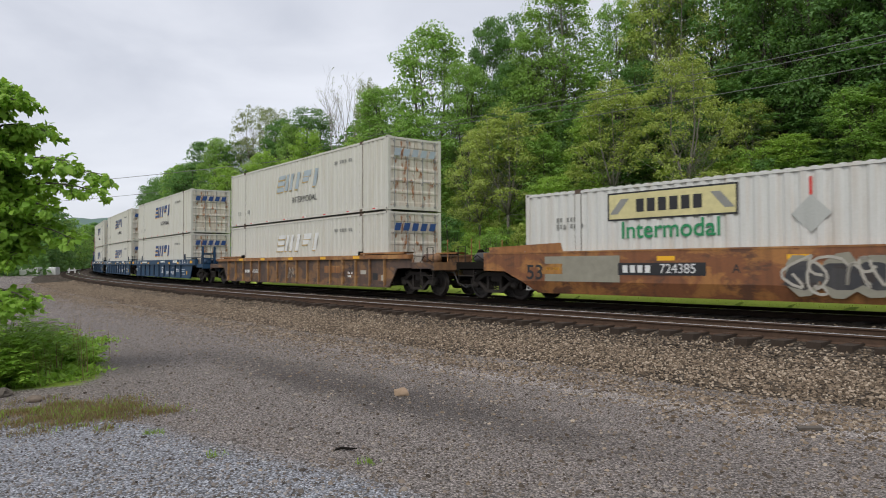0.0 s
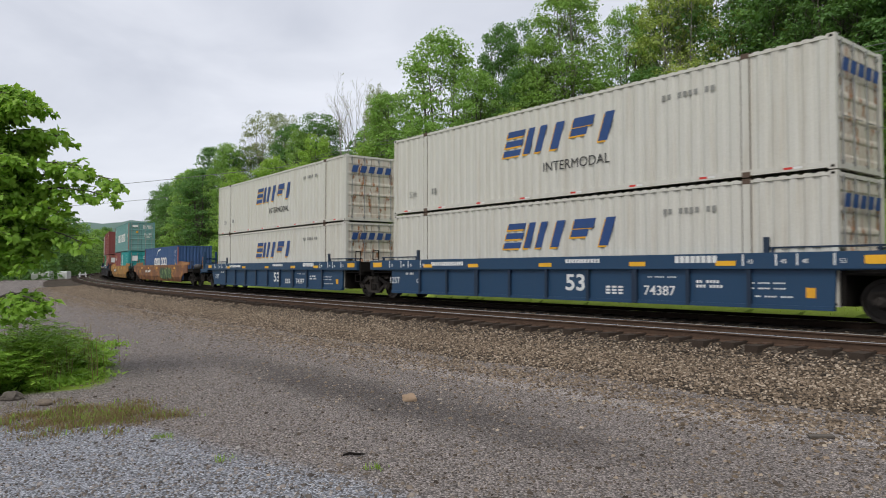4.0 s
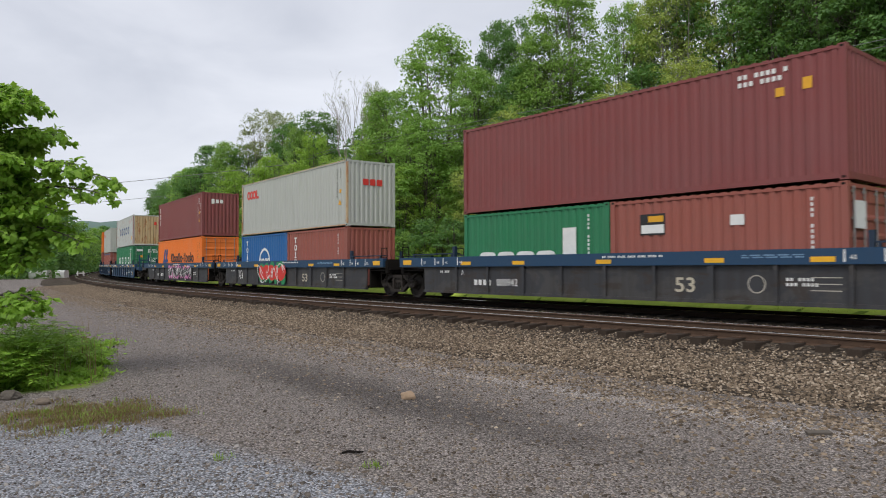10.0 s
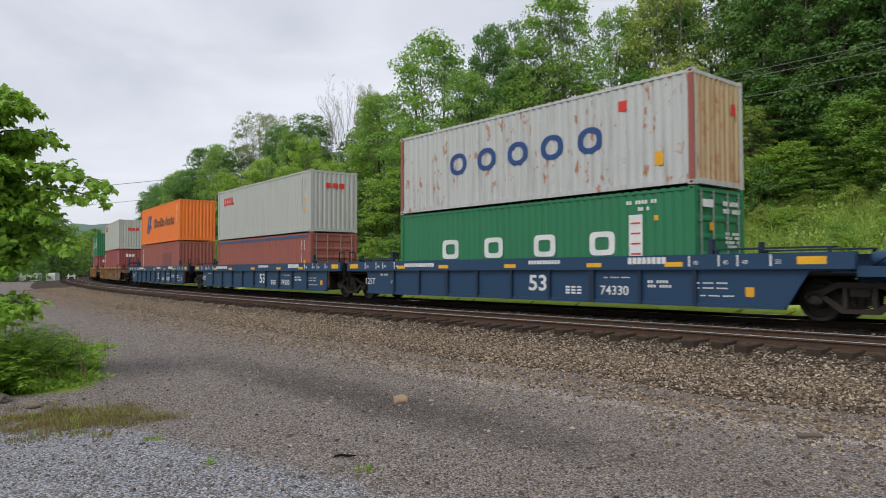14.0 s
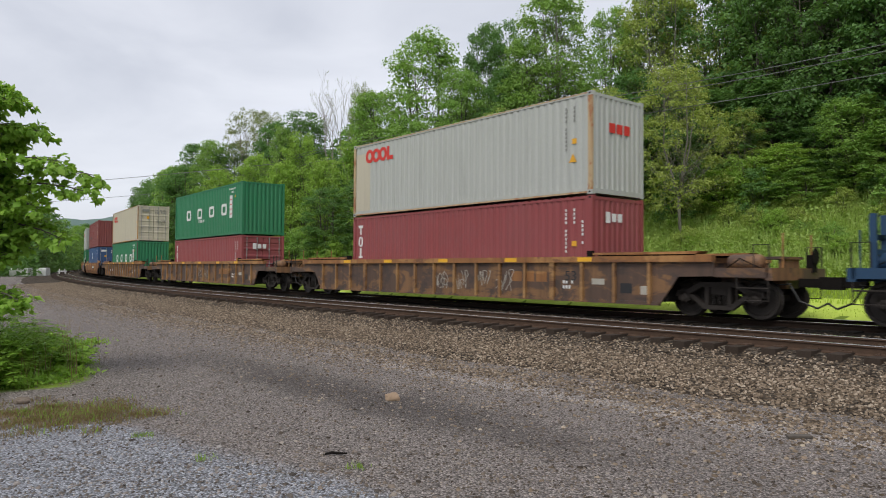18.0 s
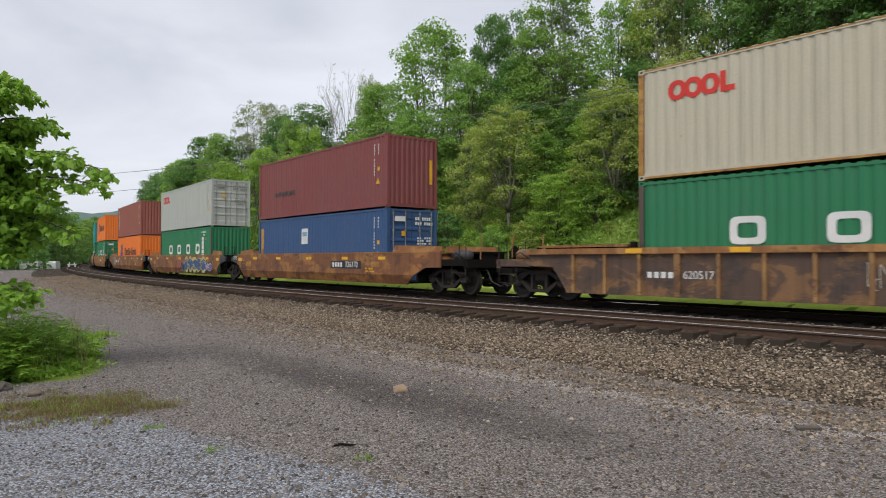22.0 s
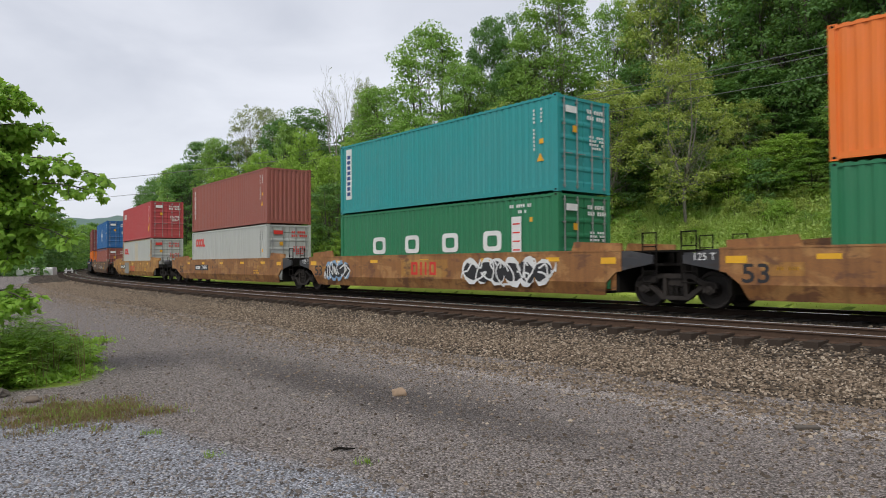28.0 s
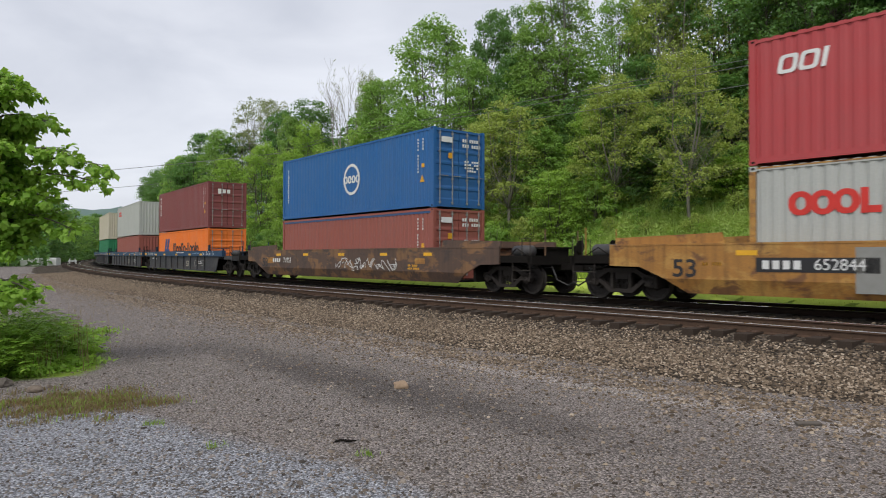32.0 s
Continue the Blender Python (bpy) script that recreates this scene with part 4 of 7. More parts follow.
# woods round the far end of the lot and beyond it along the line
for i in range(20):
    x_, y_ = -96 + i * 2.5 + rng.uniform(-1, 1), 113 + (i % 3) * 6 + rng.uniform(-2, 2)
    if float(track_coords(np.array([x_]), np.array([y_]))[1][0]) > 8:
        plant(rng.choice((9, 8, 9)), x_, y_, (14.0 if x_ < -62 else 10.5) + rng.uniform(-2, 1.0))
for i in range(26):
    x_, y_ = -100 + i * 2.1 + rng.uniform(-0.6, 0.6), 107.5 + rng.uniform(-1, 1) + (i % 2) * 3
    if float(track_coords(np.array([x_]), np.array([y_]))[1][0]) > 9:
        plant(8, x_, y_, rng.uniform(4.5, 7.5))
for i in range(16):
    x_, y_, _ = on_track(-150 - i * 6, 9.5 + (i % 2) * 5)
    plant(rng.choice((8, 8, 9)), x_, y_, 11 + rng.uniform(-1.5, 1))
for i in range(12):
    x_, y_, _ = on_track(-158 - i * 8, -(9.5 + (i % 2) * 6))
    plant(rng.choice((8, 8, 9)), x_, y_, 13 + rng.uniform(-1.5, 1))
for i in range(9):
    x_, y_, _ = on_track(-90 - i * 6.5, -(9.2 + (i % 2) * 2.5))
    plant((1, 8, 9)[i % 3], x_, y_, 14.2 + rng.uniform(-1.2, 0.6), 7.0)

# shrubs at the foot of the bank
bush_protos = []
for i_, (mt, lb) in enumerate(((LEAF_LIME, "bright green shrub at the foot of the bank"), (LEAF_MID, "leafy green shrub on the bank"), (LEAF_OLIVE, "olive shrub with thin leaves"), (LEAF_DARK, "dark green shrub under the trees"))):
    bush_protos.append(make_tree("shrub", lb, 2.7, 3.2, mt, 71 + i_, 46, 0.105, category="shrub", group="shrubs on the bank", trunk_r=0.045, bare=0.04, clumps=75, clump=0.36, leaders=5, lift=0.8))
bused = set()


def shrub(k, s, w, size):
    b = bush_protos[k] if k not in bused else copy_thing(bush_protos[k], Matrix())
    bused.add(k)
    x, y, _ = on_track(s, -w)
    put(b, x, y, size, rng.uniform(0, 360), -0.1)


rng = random.Random(8)
for i in range(92):
    s = -112 + i * 1.0
    shrub(rng.choice((0, 1, 1, 3, 3, 1, 0)), s + rng.uniform(-0.6, 0.6), rng.uniform(7.6, 9.4) if s < -26 else rng.uniform(9.4, 11.5), rng.uniform(0.55, 1.1))
for i in range(20):
    shrub((0, 0, 1, 2)[i % 4], -46 + i * 1.2 + rng.uniform(-0.5, 0.5), rng.uniform(7.0, 8.4), rng.uniform(0.45, 0.75))
for i in range(30):
    shrub((1, 3, 1, 0, 3)[i % 5], -21 + i * 0.85 + rng.uniform(-0.5, 0.5), rng.uniform(12.2, 14.2), rng.uniform(0.55, 0.95))
for i in range(90):
    shrub((0, 2, 1, 0)[i % 4], -22 + i * 0.3 + rng.uniform(-0.5, 0.5), rng.uniform(8.6, 13.4), rng.uniform(0.18, 0.42))

# brush and grass on the bank
def blades(name, s, lat_or_xy, z, height, width, mat, seed, curl=0.35):
    r = np.random.default_rng(seed)
    n = len(s)
    base = np.column_stack([s, lat_or_xy, z])
    a = r.uniform(0, 2 * np.pi, n)
    h = height * r.uniform(0.5, 1.3, n)
    lean = r.uniform(0.1, curl, n) * h
    side = np.column_stack([-np.sin(a), np.cos(a), np.zeros(n)]) * (width * r.uniform(0.6, 1.4, n))[:, None]
    out = np.column_stack([np.cos(a), np.sin(a), np.zeros(n)])
    up = np.array([0, 0, 1.0])
    mid = base + out * (lean * 0.35)[:, None] + up * (h * 0.6)[:, None]
    tip = base + out * lean[:, None] + up * h[:, None]
    v = np.stack([base - side, base + side, mid + side * 0.7, tip, mid - side * 0.7], 1)
    tri = (np.array([(0, 1, 2), (0, 2, 4), (4, 2, 3)])[None] + (np.arange(n) * 5)[:, None, None]).reshape(-1, 3)
    return raw_mesh(name, v.reshape(-1, 3), tri, mat)


def bank_cover():
    r = np.random.default_rng(4)
    edge = [(-1.58, RAIL - 0.34), (-1.80, RAIL - 0.10), (-2.05, RAIL + 0.0), (-2.6, RAIL + 0.06), (-4.0, RAIL + 0.26)]
    tagged(new("grass_verge", strip("grass_verge", edge, TURF, -140, S1, 2.0)), "bright mown turf along the far edge of the ballast", "grass", kind="structure")
    n = 7000
    s = -70 + 80 * (1 - r.random(n) ** 1.3)
    w = r.uniform(1.66, 2.7, n)
    p = line_xyz(s, -w, 0)
    tagged(new("grass", blades("grass", p[:, 0], p[:, 1], np.interp(w, [1.58, 1.8, 2.05, 2.6], [RAIL - 0.34, RAIL - 0.10, RAIL, RAIL + 0.06]), 0.045, 0.010, GRASS, 55)), "bright green grass tufts along the far edge of the track", "grass", kind="stuff")
    n = 9000
    p = np.column_stack([r.uniform(-104, -44, n), 106 + r.random(n) * 5])
    p = p[track_coords(p[:, 0], p[:, 1])[1] > 7.5]
    c = np.column_stack([p, land(p[:, 0], p[:, 1]) + r.random(len(p)) ** 1.5 * (3.2 + np.sin(p[:, 0] * 0.9) + np.sin(p[:, 0] * 2.3))])
    tagged(new("brush", leaf_cloud("brush", c, np.full(len(p), 0.3), 1, 0.75, LEAF_DARK, 57)), "dark undergrowth at the edge of the far woods", "brush", kind="stuff")
    n = 16000
    s = r.uniform(-290, -112, n)
    w = np.where(r.random(n) < 0.7, -1, 1) * (7.5 + r.random(n) * 9)
    p = line_xyz(s, -w, 0)
    c = np.column_stack([p[:, 0], p[:, 1], land(p[:, 0], p[:, 1]) + r.random(n) ** 1.3 * (4.0 + np.sin(s * 0.6) + np.sin(s * 1.7))])
    tagged(new("brush", leaf_cloud("brush", c, np.full(n, 0.3), 1, 0.9, LEAF_DARK, 58)), "dark undergrowth beside the line where it bends away", "brush", kind="stuff")
    n = 16000
    s = r.uniform(-22, 8, n)
    w = 7.5 + r.random(n) * 6.5
    p = line_xyz(s, -w, 0)
    tagged(new("tall_grass", blades("tall_grass", p[:, 0], p[:, 1], land(p[:, 0], p[:, 1]) + 0.15, 0.6, 0.013, BRUSH, 56, 0.7)), "tall pale green grass on the open bank", "grass", kind="stuff")
    n = 34000
    s = r.uniform(-75, 12, n)
    w = 3.3 + r.random(n) ** 1.3 * 5.0
    p = line_xyz(s, -w, 0)
    tagged(new("grass", blades("grass", p[:, 0], p[:, 1], land(p[:, 0], p[:, 1]), 0.16, 0.012, GRASS, 5)), "bright green mown grass beyond the far track", "grass", kind="stuff")
    n = 100000
    s = r.uniform(-25, 8, n)
    w = 7.2 + r.random(n) * 8
    p = line_xyz(s, -w, 0)
    clump = 0.5 + 0.5 * np.sin(p[:, 0] * 1.9 + np.sin(p[:, 1] * 1.3) * 2)
    c = np.column_stack([p[:, 0], p[:, 1], land(p[:, 0], p[:, 1]) + r.random(n) * (0.25 + 0.55 * clump)])
    tagged(new("brush", leaf_cloud("brush", c, np.full(n, 0.12), 1, 0.125, BRUSH, 6, droop=-0.3)), "waist-high green brush covering the bank", "brush", kind="stuff")
    n = 26000
    s = r.uniform(-80, -20, n)
    w = 7.0 + r.random(n) * 7
    p = line_xyz(s, -w, 0)
    c = np.column_stack([p[:, 0], p[:, 1], land(p[:, 0], p[:, 1]) + r.random(n) * 0.8])
    tagged(new("brush", leaf_cloud("brush", c, np.full(n, 0.15), 1, 0.24, LEAF_MID, 7, droop=-0.3)), "green brush along the foot of the wooded bank", "brush", kind="stuff")


bank_cover()

# weeds beside the lot
def verge():
    r = np.random.default_rng(9)
    n = 15000
    x = -9.0 + r.random(n) * 3.9
    y = 9.9 + r.random(n) ** 1.3 * 6.0
    edge = -5.5 - 0.42 * (y - 10.3) + 0.22 * np.sin(y * 4.1) + 0.12 * np.sin(y * 9.7)
    front = 10.05 + 0.25 * np.sin(x * 3.1) + 0.15 * np.sin(x * 7.7) + 0.25 * smooth(-5.6, -5.0, x)
    keep = (x < edge + r.normal(0, 0.12, n)) & (y > front + r.normal(0, 0.1, n))
    x, y, edge = x[keep], y[keep], edge[keep]
    tall = (0.22 + 1.0 * smooth(0.0, 2.6, edge - x)) * (0.7 + 0.45 * np.sin(x * 5 + y * 3) * np.sin(x * 2.3 - y * 4.1))
    me = blades("weeds", x, y, land(x, y), 0.40 * tall, 0.009, WEED, 12, 0.6)
    tagged(new("weeds", me), "tall green weeds and grass at the lot's edge", "weeds", kind="stuff")
    n = 12000
    i = r.integers(0, len(x), n)
    px, py = x[i] + r.normal(0, 0.08, n), y[i] + r.normal(0, 0.08, n)
    c = np.column_stack([px, py, land(px, py) + r.random(n) ** 1.2 * 0.42 * tall[i]])
    tagged(new("weeds", leaf_cloud("weeds", c, np.full(n, 0.04), 1, 0.085, LEAF_NEAR, 13, droop=-0.2)), "low broad-leaved weeds among the grass", "weeds", kind="stuff")
    n = 420
    i = r.integers(0, len(x), n)
    tagged(new("seed_stalks", blades("seed_stalks", x[i], y[i], land(x[i], y[i]), 0.62, 0.005, DRYGRASS, 15, 0.35)), "thin dry seed stalks standing in the weeds", "weeds", kind="stuff")
    k = 95
    cx, cy = r.normal(-4.35, 0.55, k), r.normal(8.3, 0.36, k)
    n = 9000
    i = r.integers(0, k, n)
    spread = r.uniform(0.05, 0.16, k)[i]
    x, y = cx[i] + r.normal(0, 1, n) * spread, cy[i] + r.normal(0, 1, n) * spread
    tagged(new("dry_grass", blades("dry_grass", x[:8000], y[:8000], land(x[:8000], y[:8000]), 0.045, 0.004, DRYGRASS, 14, 1.6)), "ragged patch of short dry grass on the gravel", "grass", kind="stuff")
    tagged(new("grass", blades("grass", x[8000:], y[8000:], land(x[8000:], y[8000:]), 0.06, 0.005, WEED, 18, 1.2)), "green shoots among the dry grass on the gravel", "grass", kind="stuff")
    tufts = np.concatenate([np.array([[cx, cy]]) + r.normal(0, 0.05, (46, 2)) for cx, cy in ((-2.1, 6.3), (-0.72, 6.05), (-3.0, 7.2))])
    x, y = tufts[:, 0], tufts[:, 1]
    tagged(new("grass_tuft", blades("grass_tuft", x, y, land(x, y), 0.05, 0.004, WEED, 16, 1.0)), "tiny grass tufts sprouting in the gravel", "grass", kind="stuff")


verge()


def lobed_leaves(name, spots, ways, size, mat, seed):
    """Broad leaves with pointed lobes, each hanging from its own spot, blade up."""
    r = np.random.default_rng(seed)
    c, d = np.asarray(spots, dtype=float), np.asarray(ways, dtype=float)
    n = len(c)
    d = d + r.normal(0, 0.45, (n, 3)) + np.array([0, 0, -0.30])
    d /= np.linalg.norm(d, axis=1)[:, None] + 1e-9
    up = r.normal(0, 0.42, (n, 3)) + np.array([0, -0.25, 1.0])
    w = np.cross(d, up)
    w /= np.linalg.norm(w, axis=1)[:, None] + 1e-9
    nn = np.cross(w, d)
    ln = (size * r.uniform(0.55, 1.25, n))[:, None]
    wd = ln * r.uniform(0.42, 0.56, n)[:, None]
    outline = [(0.0, 0.0), (0.02, 0.58), (0.34, 0.68), (0.52, 0.98), (0.68, 0.58), (1.05, 0.0), (0.68, -0.58), (0.52, -0.98), (0.34, -0.68), (0.02, -0.58)]
    v = np.stack([c + d * ln * p + w * wd * q + nn * ln * (0.10 * abs(q) - 0.20 * p * p) for p, q in outline], 1)
    tri = np.array([(0, 1, 2), (0, 2, 8), (0, 8, 9), (2, 3, 4), (2, 4, 6), (2, 6, 8), (6, 7, 8), (4, 5, 6)])
    return raw_mesh(name, v.reshape(-1, 3), (tri[None] + (np.arange(n) * 10)[:, None, None]).reshape(-1, 3), mat)


def near_maple():
    """A maple whose boughs hang into view beside the lot: flat sprays of twigs, leaf above leaf."""
    tree = tagged(new("maple_tree", None), "young maple with bright green lobed leaves beside the lot", "tree")
    form, spots, ways = Form(), [], []
    r = random.Random(3)
    base = Vector((-7.5, 10.8, 0.1))
    form.tube([base + Vector((0, 0, -0.2)), base + Vector((0.05, 0, 1.5)), base + Vector((0.0, 0.1, 3.2)), base + Vector((0.1, 0.1, 5.8))], [0.13, 0.11, 0.08, 0.03], 8)
    # tips of the boughs, and the height at which each leaves the trunk
    boughs = [(-4.98, 10.35, 2.95, 3.1), (-5.10, 10.7, 3.25, 3.3), (-5.45, 10.2, 3.42, 3.3), (-5.85, 10.5, 3.92, 3.6), (-6.05, 10.2, 4.35, 3.9), (-6.4, 10.4, 4.62, 4.2), (-5.42, 10.3, 2.28, 2.6),
              (-5.72, 10.2, 2.75, 2.8), (-5.82, 9.9, 1.40, 1.5), (-6.1, 10.0, 1.30, 1.3)]
    boughs += [(-6.2 - 0.14 * i, 10.1 + 0.2 * (i % 2), 2.02 + 0.05 * i, 2.0) for i in range(5)]
    boughs += [(-5.95 - r.random() * 0.75, 9.75 + r.random() * 1.2, 2.25 + 2.25 * i / 21, 2.3 + 1.8 * i / 21) for i in range(22)]
    for n, (tx, ty, tz, pz) in enumerate(boughs):
        p, e = base + Vector((0, 0, pz - 0.4)), Vector((tx, ty, tz))
        m = p.lerp(e, 0.6) + Vector((0, 0, 0.26))
        form.tube([p, p.lerp(m, 0.5) + Vector((0, 0, 0.06)), m, m.lerp(e, 0.55) + Vector((0, 0, 0.03)), e], [0.030, 0.024, 0.017, 0.010, 0.004], 6)
        axis = Vector((e.x - p.x, e.y - p.y, 0)).normalized()
        across = Vector((-axis.y, axis.x, 0))
        for q in range(15):
            k = 0.30 + 0.70 * (q + 0.5) / 15
            b = p.lerp(m, k / 0.6) if k < 0.6 else m.lerp(e, (k - 0.6) / 0.4)
            side = 1 if q % 2 else -1
            ln = r.uniform(0.26, 0.52) * (1.15 - 0.55 * k)
            tip = b + (axis * r.uniform(0.3, 0.9) + across * side * r.uniform(0.5, 1.0)).normalized() * ln + Vector((0, 0, r.uniform(-0.16, 0.08)))
            form.tube([b, b.lerp(tip, 0.5) + Vector((0, 0, 0.02)), tip], [0.006, 0.004, 0.0025], 4)
            for i in range(23):
                f = r.random() ** 0.6
                s = b.lerp(tip, f) + Vector((r.uniform(-1, 1), r.uniform(-1, 1), r.uniform(-0.7, 0.4))) * 0.075
                spots.append(tuple(s))
                ways.append(tuple((tip - b).normalized() * 0.7 + Vector((r.uniform(-1, 1), r.uniform(-1, 1), 0)) * 0.6))
    part("trunk", form.mesh("trunk", BARK, smooth_faces=True), tree)
    part("crown", lobed_leaves("crown", spots, ways, 0.098, LEAF_NEAR, 17), tree)
    tree.location = base
    for o in tree.children:
        o.location = -base


near_maple()


def leaflet_shrub(label, x, y, stems, height, reach, seed):
    """A bush of arching stems with paired narrow leaflets on long leaf stalks."""
    bush = tagged(new("shrub", None), label, "shrub", "shrubs beside the lot")
    form, spots, ways = Form(), [], []
    r = random.Random(seed)
    z = float(land(np.array([x]), np.array([y]))[0])
    for i in range(stems):
        a = r.uniform(0, 2 * math.pi)
        k = r.uniform(0.15, 1.0)
        foot = Vector((x + math.cos(a) * 0.25 * k, y + math.sin(a) * 0.25 * k, z - 0.05))
        top = foot + Vector((math.cos(a) * reach * k, math.sin(a) * reach * k, height * r.uniform(0.55, 1.0) * (1.1 - 0.35 * k)))
        mid = foot.lerp(top, 0.55) + Vector((0, 0, 0.12 * height))
        form.tube([foot, mid, top], [0.012, 0.008, 0.003], 5)
        for q in range(11):
            b = foot.lerp(mid, 0.35 + 0.65 * q / 6) if q < 6 else mid.lerp(top, (q - 5) / 5)
            a2 = a + r.uniform(-2.2, 2.2)
            d = Vector((math.cos(a2), math.sin(a2), r.uniform(-0.15, 0.45))).normalized()
            ln = r.uniform(0.22, 0.36)
            form.tube([b, b + d * ln * 0.6 + Vector((0, 0, 0.02)), b + d * ln - Vector((0, 0, 0.03))], [0.003, 0.0025, 0.0015], 4)
            across = Vector((-d.y, d.x, 0)).normalized()
            for j in range(7):
                for side in (-1, 1):
                    spots.append(tuple(b + d * ln * (0.2 + 0.8 * j / 6) - Vector((0, 0, 0.03 * (j / 6) ** 2))))
                    ways.append(tuple(across * side + d * 0.5))
    part("stalk", form.mesh("stalk", WEED, smooth_faces=True), bush)
    r2 = np.random.default_rng(seed)
    c, d = np.array(spots), np.array(ways) + r2.normal(0, 0.12, (len(spots), 3))
    d /= np.linalg.norm(d, axis=1)[:, None]
    w = np.cross(d, np.array([0, 0, 1.0]) + r2.normal(0, 0.25, d.shape))
    w /= np.linalg.norm(w, axis=1)[:, None]
    ln = (0.085 * r2.uniform(0.7, 1.25, len(c)))[:, None]
    v = np.stack([c, c + d * ln * 0.45 + w * ln * 0.21, c + d * ln - np.array([0, 0, 0.012]), c + d * ln * 0.45 - w * ln * 0.21], 1)
    tri = (np.array([(0, 1, 3), (1, 2, 3)])[None] + (np.arange(len(c)) * 4)[:, None, None]).reshape(-1, 3)
    part("crown", raw_mesh("crown", v.reshape(-1, 3), tri, LEAF_NEAR), bush)
    bush.location = (x, y, z)
    for o in bush.children:
        o.location = (-x, -y, -z)


for x_, y_, n_, h_, rr_, sd_ in ((-6.85, 10.7, 30, 1.05, 0.7, 1), (-6.6, 10.1, 22, 0.62, 0.5, 2), (-7.2, 11.6, 30, 1.1, 0.8, 3), (-6.9, 9.75, 24, 0.7, 0.6, 4), (-6.8, 11.9, 22, 0.7, 0.6, 5), (-6.6, 10.4, 14, 1.1, 0.5, 6)):
    leaflet_shrub("green bush with feathery paired leaflets at the lot's edge", x_, y_, n_, h_, rr_, sd_)


def ridge():
    """A wooded ridge on the horizon, its haze put into the colour."""
    r = np.random.default_rng(2)
    n = 160
    a = np.linspace(radians(-75), radians(25), n)
    top = 58 + 12 * np.sin(a * 4 + 1.0) + 5 * np.sin(a * 11)
    rows_ = []
    for k, (dist, hk) in enumerate(((760, 0), (800, .45), (860, .8), (930, 1.0), (1100, 0.6))):
        jag = r.uniform(-2.2, 2.2, n) * (hk > 0)
        rows_.append(np.column_stack([dist * np.sin(a), dist * np.cos(a), top * hk + jag]))
    v = np.concatenate(rows_)
    i, j = np.meshgrid(np.arange(4), np.arange(n - 1), indexing="ij")
    f = np.column_stack([(i * n + j).ravel(), (i * n + j + 1).ravel(), ((i + 1) * n + j + 1).ravel(), ((i + 1) * n + j).ravel()])
    tagged(new("backdrop", raw_mesh("backdrop", v, f, FAR_RIDGE, True)), "wooded ridge on the horizon, haze painted into its blue-green colour", "hill", kind="structure")


ridge()

# overhead wires along the bank, and two that cross the line far off
for z_, sag in ((8.55, 0.35), (8.30, 0.40), (7.55, 0.45)):
    pts_ = []
    for i in range(28):
        s = -100 + i * 4.0
        k = ((s + 100) % 54) / 54
        x, y, _ = on_track(s, -10.0)
        pts_.append((x, y, RAIL + z_ + 0.034 * max(0.0, -s - 10) - sag * 4 * k * (1 - k) + sag))
    tagged(new("overhead_wire", Form().tube(pts_, 0.015, 5).mesh("overhead_wire", WIRE)), "grey overhead wire strung along the bank", "wire", "overhead wires")
for a_, b_ in (((-72.0, 113.6, 14.2), (-11.5, 58.9, 10.1)), ((-70.0, 103.9, 10.5), (-38.0, 101.7, 11.9))):
    pts_ = [(a_[0] + (b_[0] - a_[0]) * k / 8, a_[1] + (b_[1] - a_[1]) * k / 8, a_[2] + (b_[2] - a_[2]) * k / 8 - 0.25 * math.sin(math.pi * k / 8)) for k in range(9)]
    tagged(new("overhead_wire", Form().tube(pts_, 0.03, 5).mesh("overhead_wire", WIRE)), "dark overhead wire crossing the line far off", "wire", "overhead wires")

# white blocks far off beside the line
for x, y, wd in ((-60.6, 103.0, 3.0), (-57.9, 104.0, 1.5)):
    z = float(land(np.array([x]), np.array([y]))[0])
    bl = new("concrete_block", Form().bar([(-0.5, 0), (0.5, 0), (0.5, 0.95), (0.38, 1.18), (-0.38, 1.18), (-0.5, 0.95)], -wd / 2, wd / 2).mesh("concrete_block", CONCRETE))
    bl.matrix_basis = pose(x, y, z, 0, 0, -8)
    tagged(bl, "white concrete block beside the line", "block", "white blocks")
x_, y_ = -55.4, 104.5
sg = new("barrier_trestle", Form().box(-0.62, 0.62, -0.05, 0.05, 0.55, 0.75).tube([(-0.5, -0.25, 0), (-0.35, 0, 1.0)], 0.05, 6).tube([(0.5, -0.25, 0), (0.35, 0, 1.0)], 0.05, 6).tube([(-0.5, 0.25, 0), (-0.35, 0, 1.0)], 0.05, 6).tube([(0.5, 0.25, 0), (0.35, 0, 1.0)], 0.05, 6).mesh("barrier_trestle", CONCRETE))
sg.matrix_basis = pose(x_, y_, float(land(np.array([x_]), np.array([y_]))[0]), 0, 0, 50)
tagged(sg, "white trestle barrier standing at the track's edge", "barrier")


# ---------- containers ----------
def corrugated(length, z0, z1, pitch, depth):
    """A corrugated wall in x, its outer ribs at y = 0 and the grooves behind (y > 0)."""
    n = max(1, round(length / pitch))
    p = length / n
    xs, ys = [], []
    for i in range(n):
        x = -length / 2 + i * p
        xs += [x, x + p * 0.28, x + p * 0.45, x + p * 0.83]
        ys += [depth, depth, 0, 0]
    xs.append(length / 2)
    ys.append(depth)
    k = len(xs)
    v = [(x, y, z0) for x, y in zip(xs, ys)] + [(x, y, z1) for x, y in zip(xs, ys)]
    return v, [(i, i + 1, k + i + 1, k + i) for i in range(k - 1)]


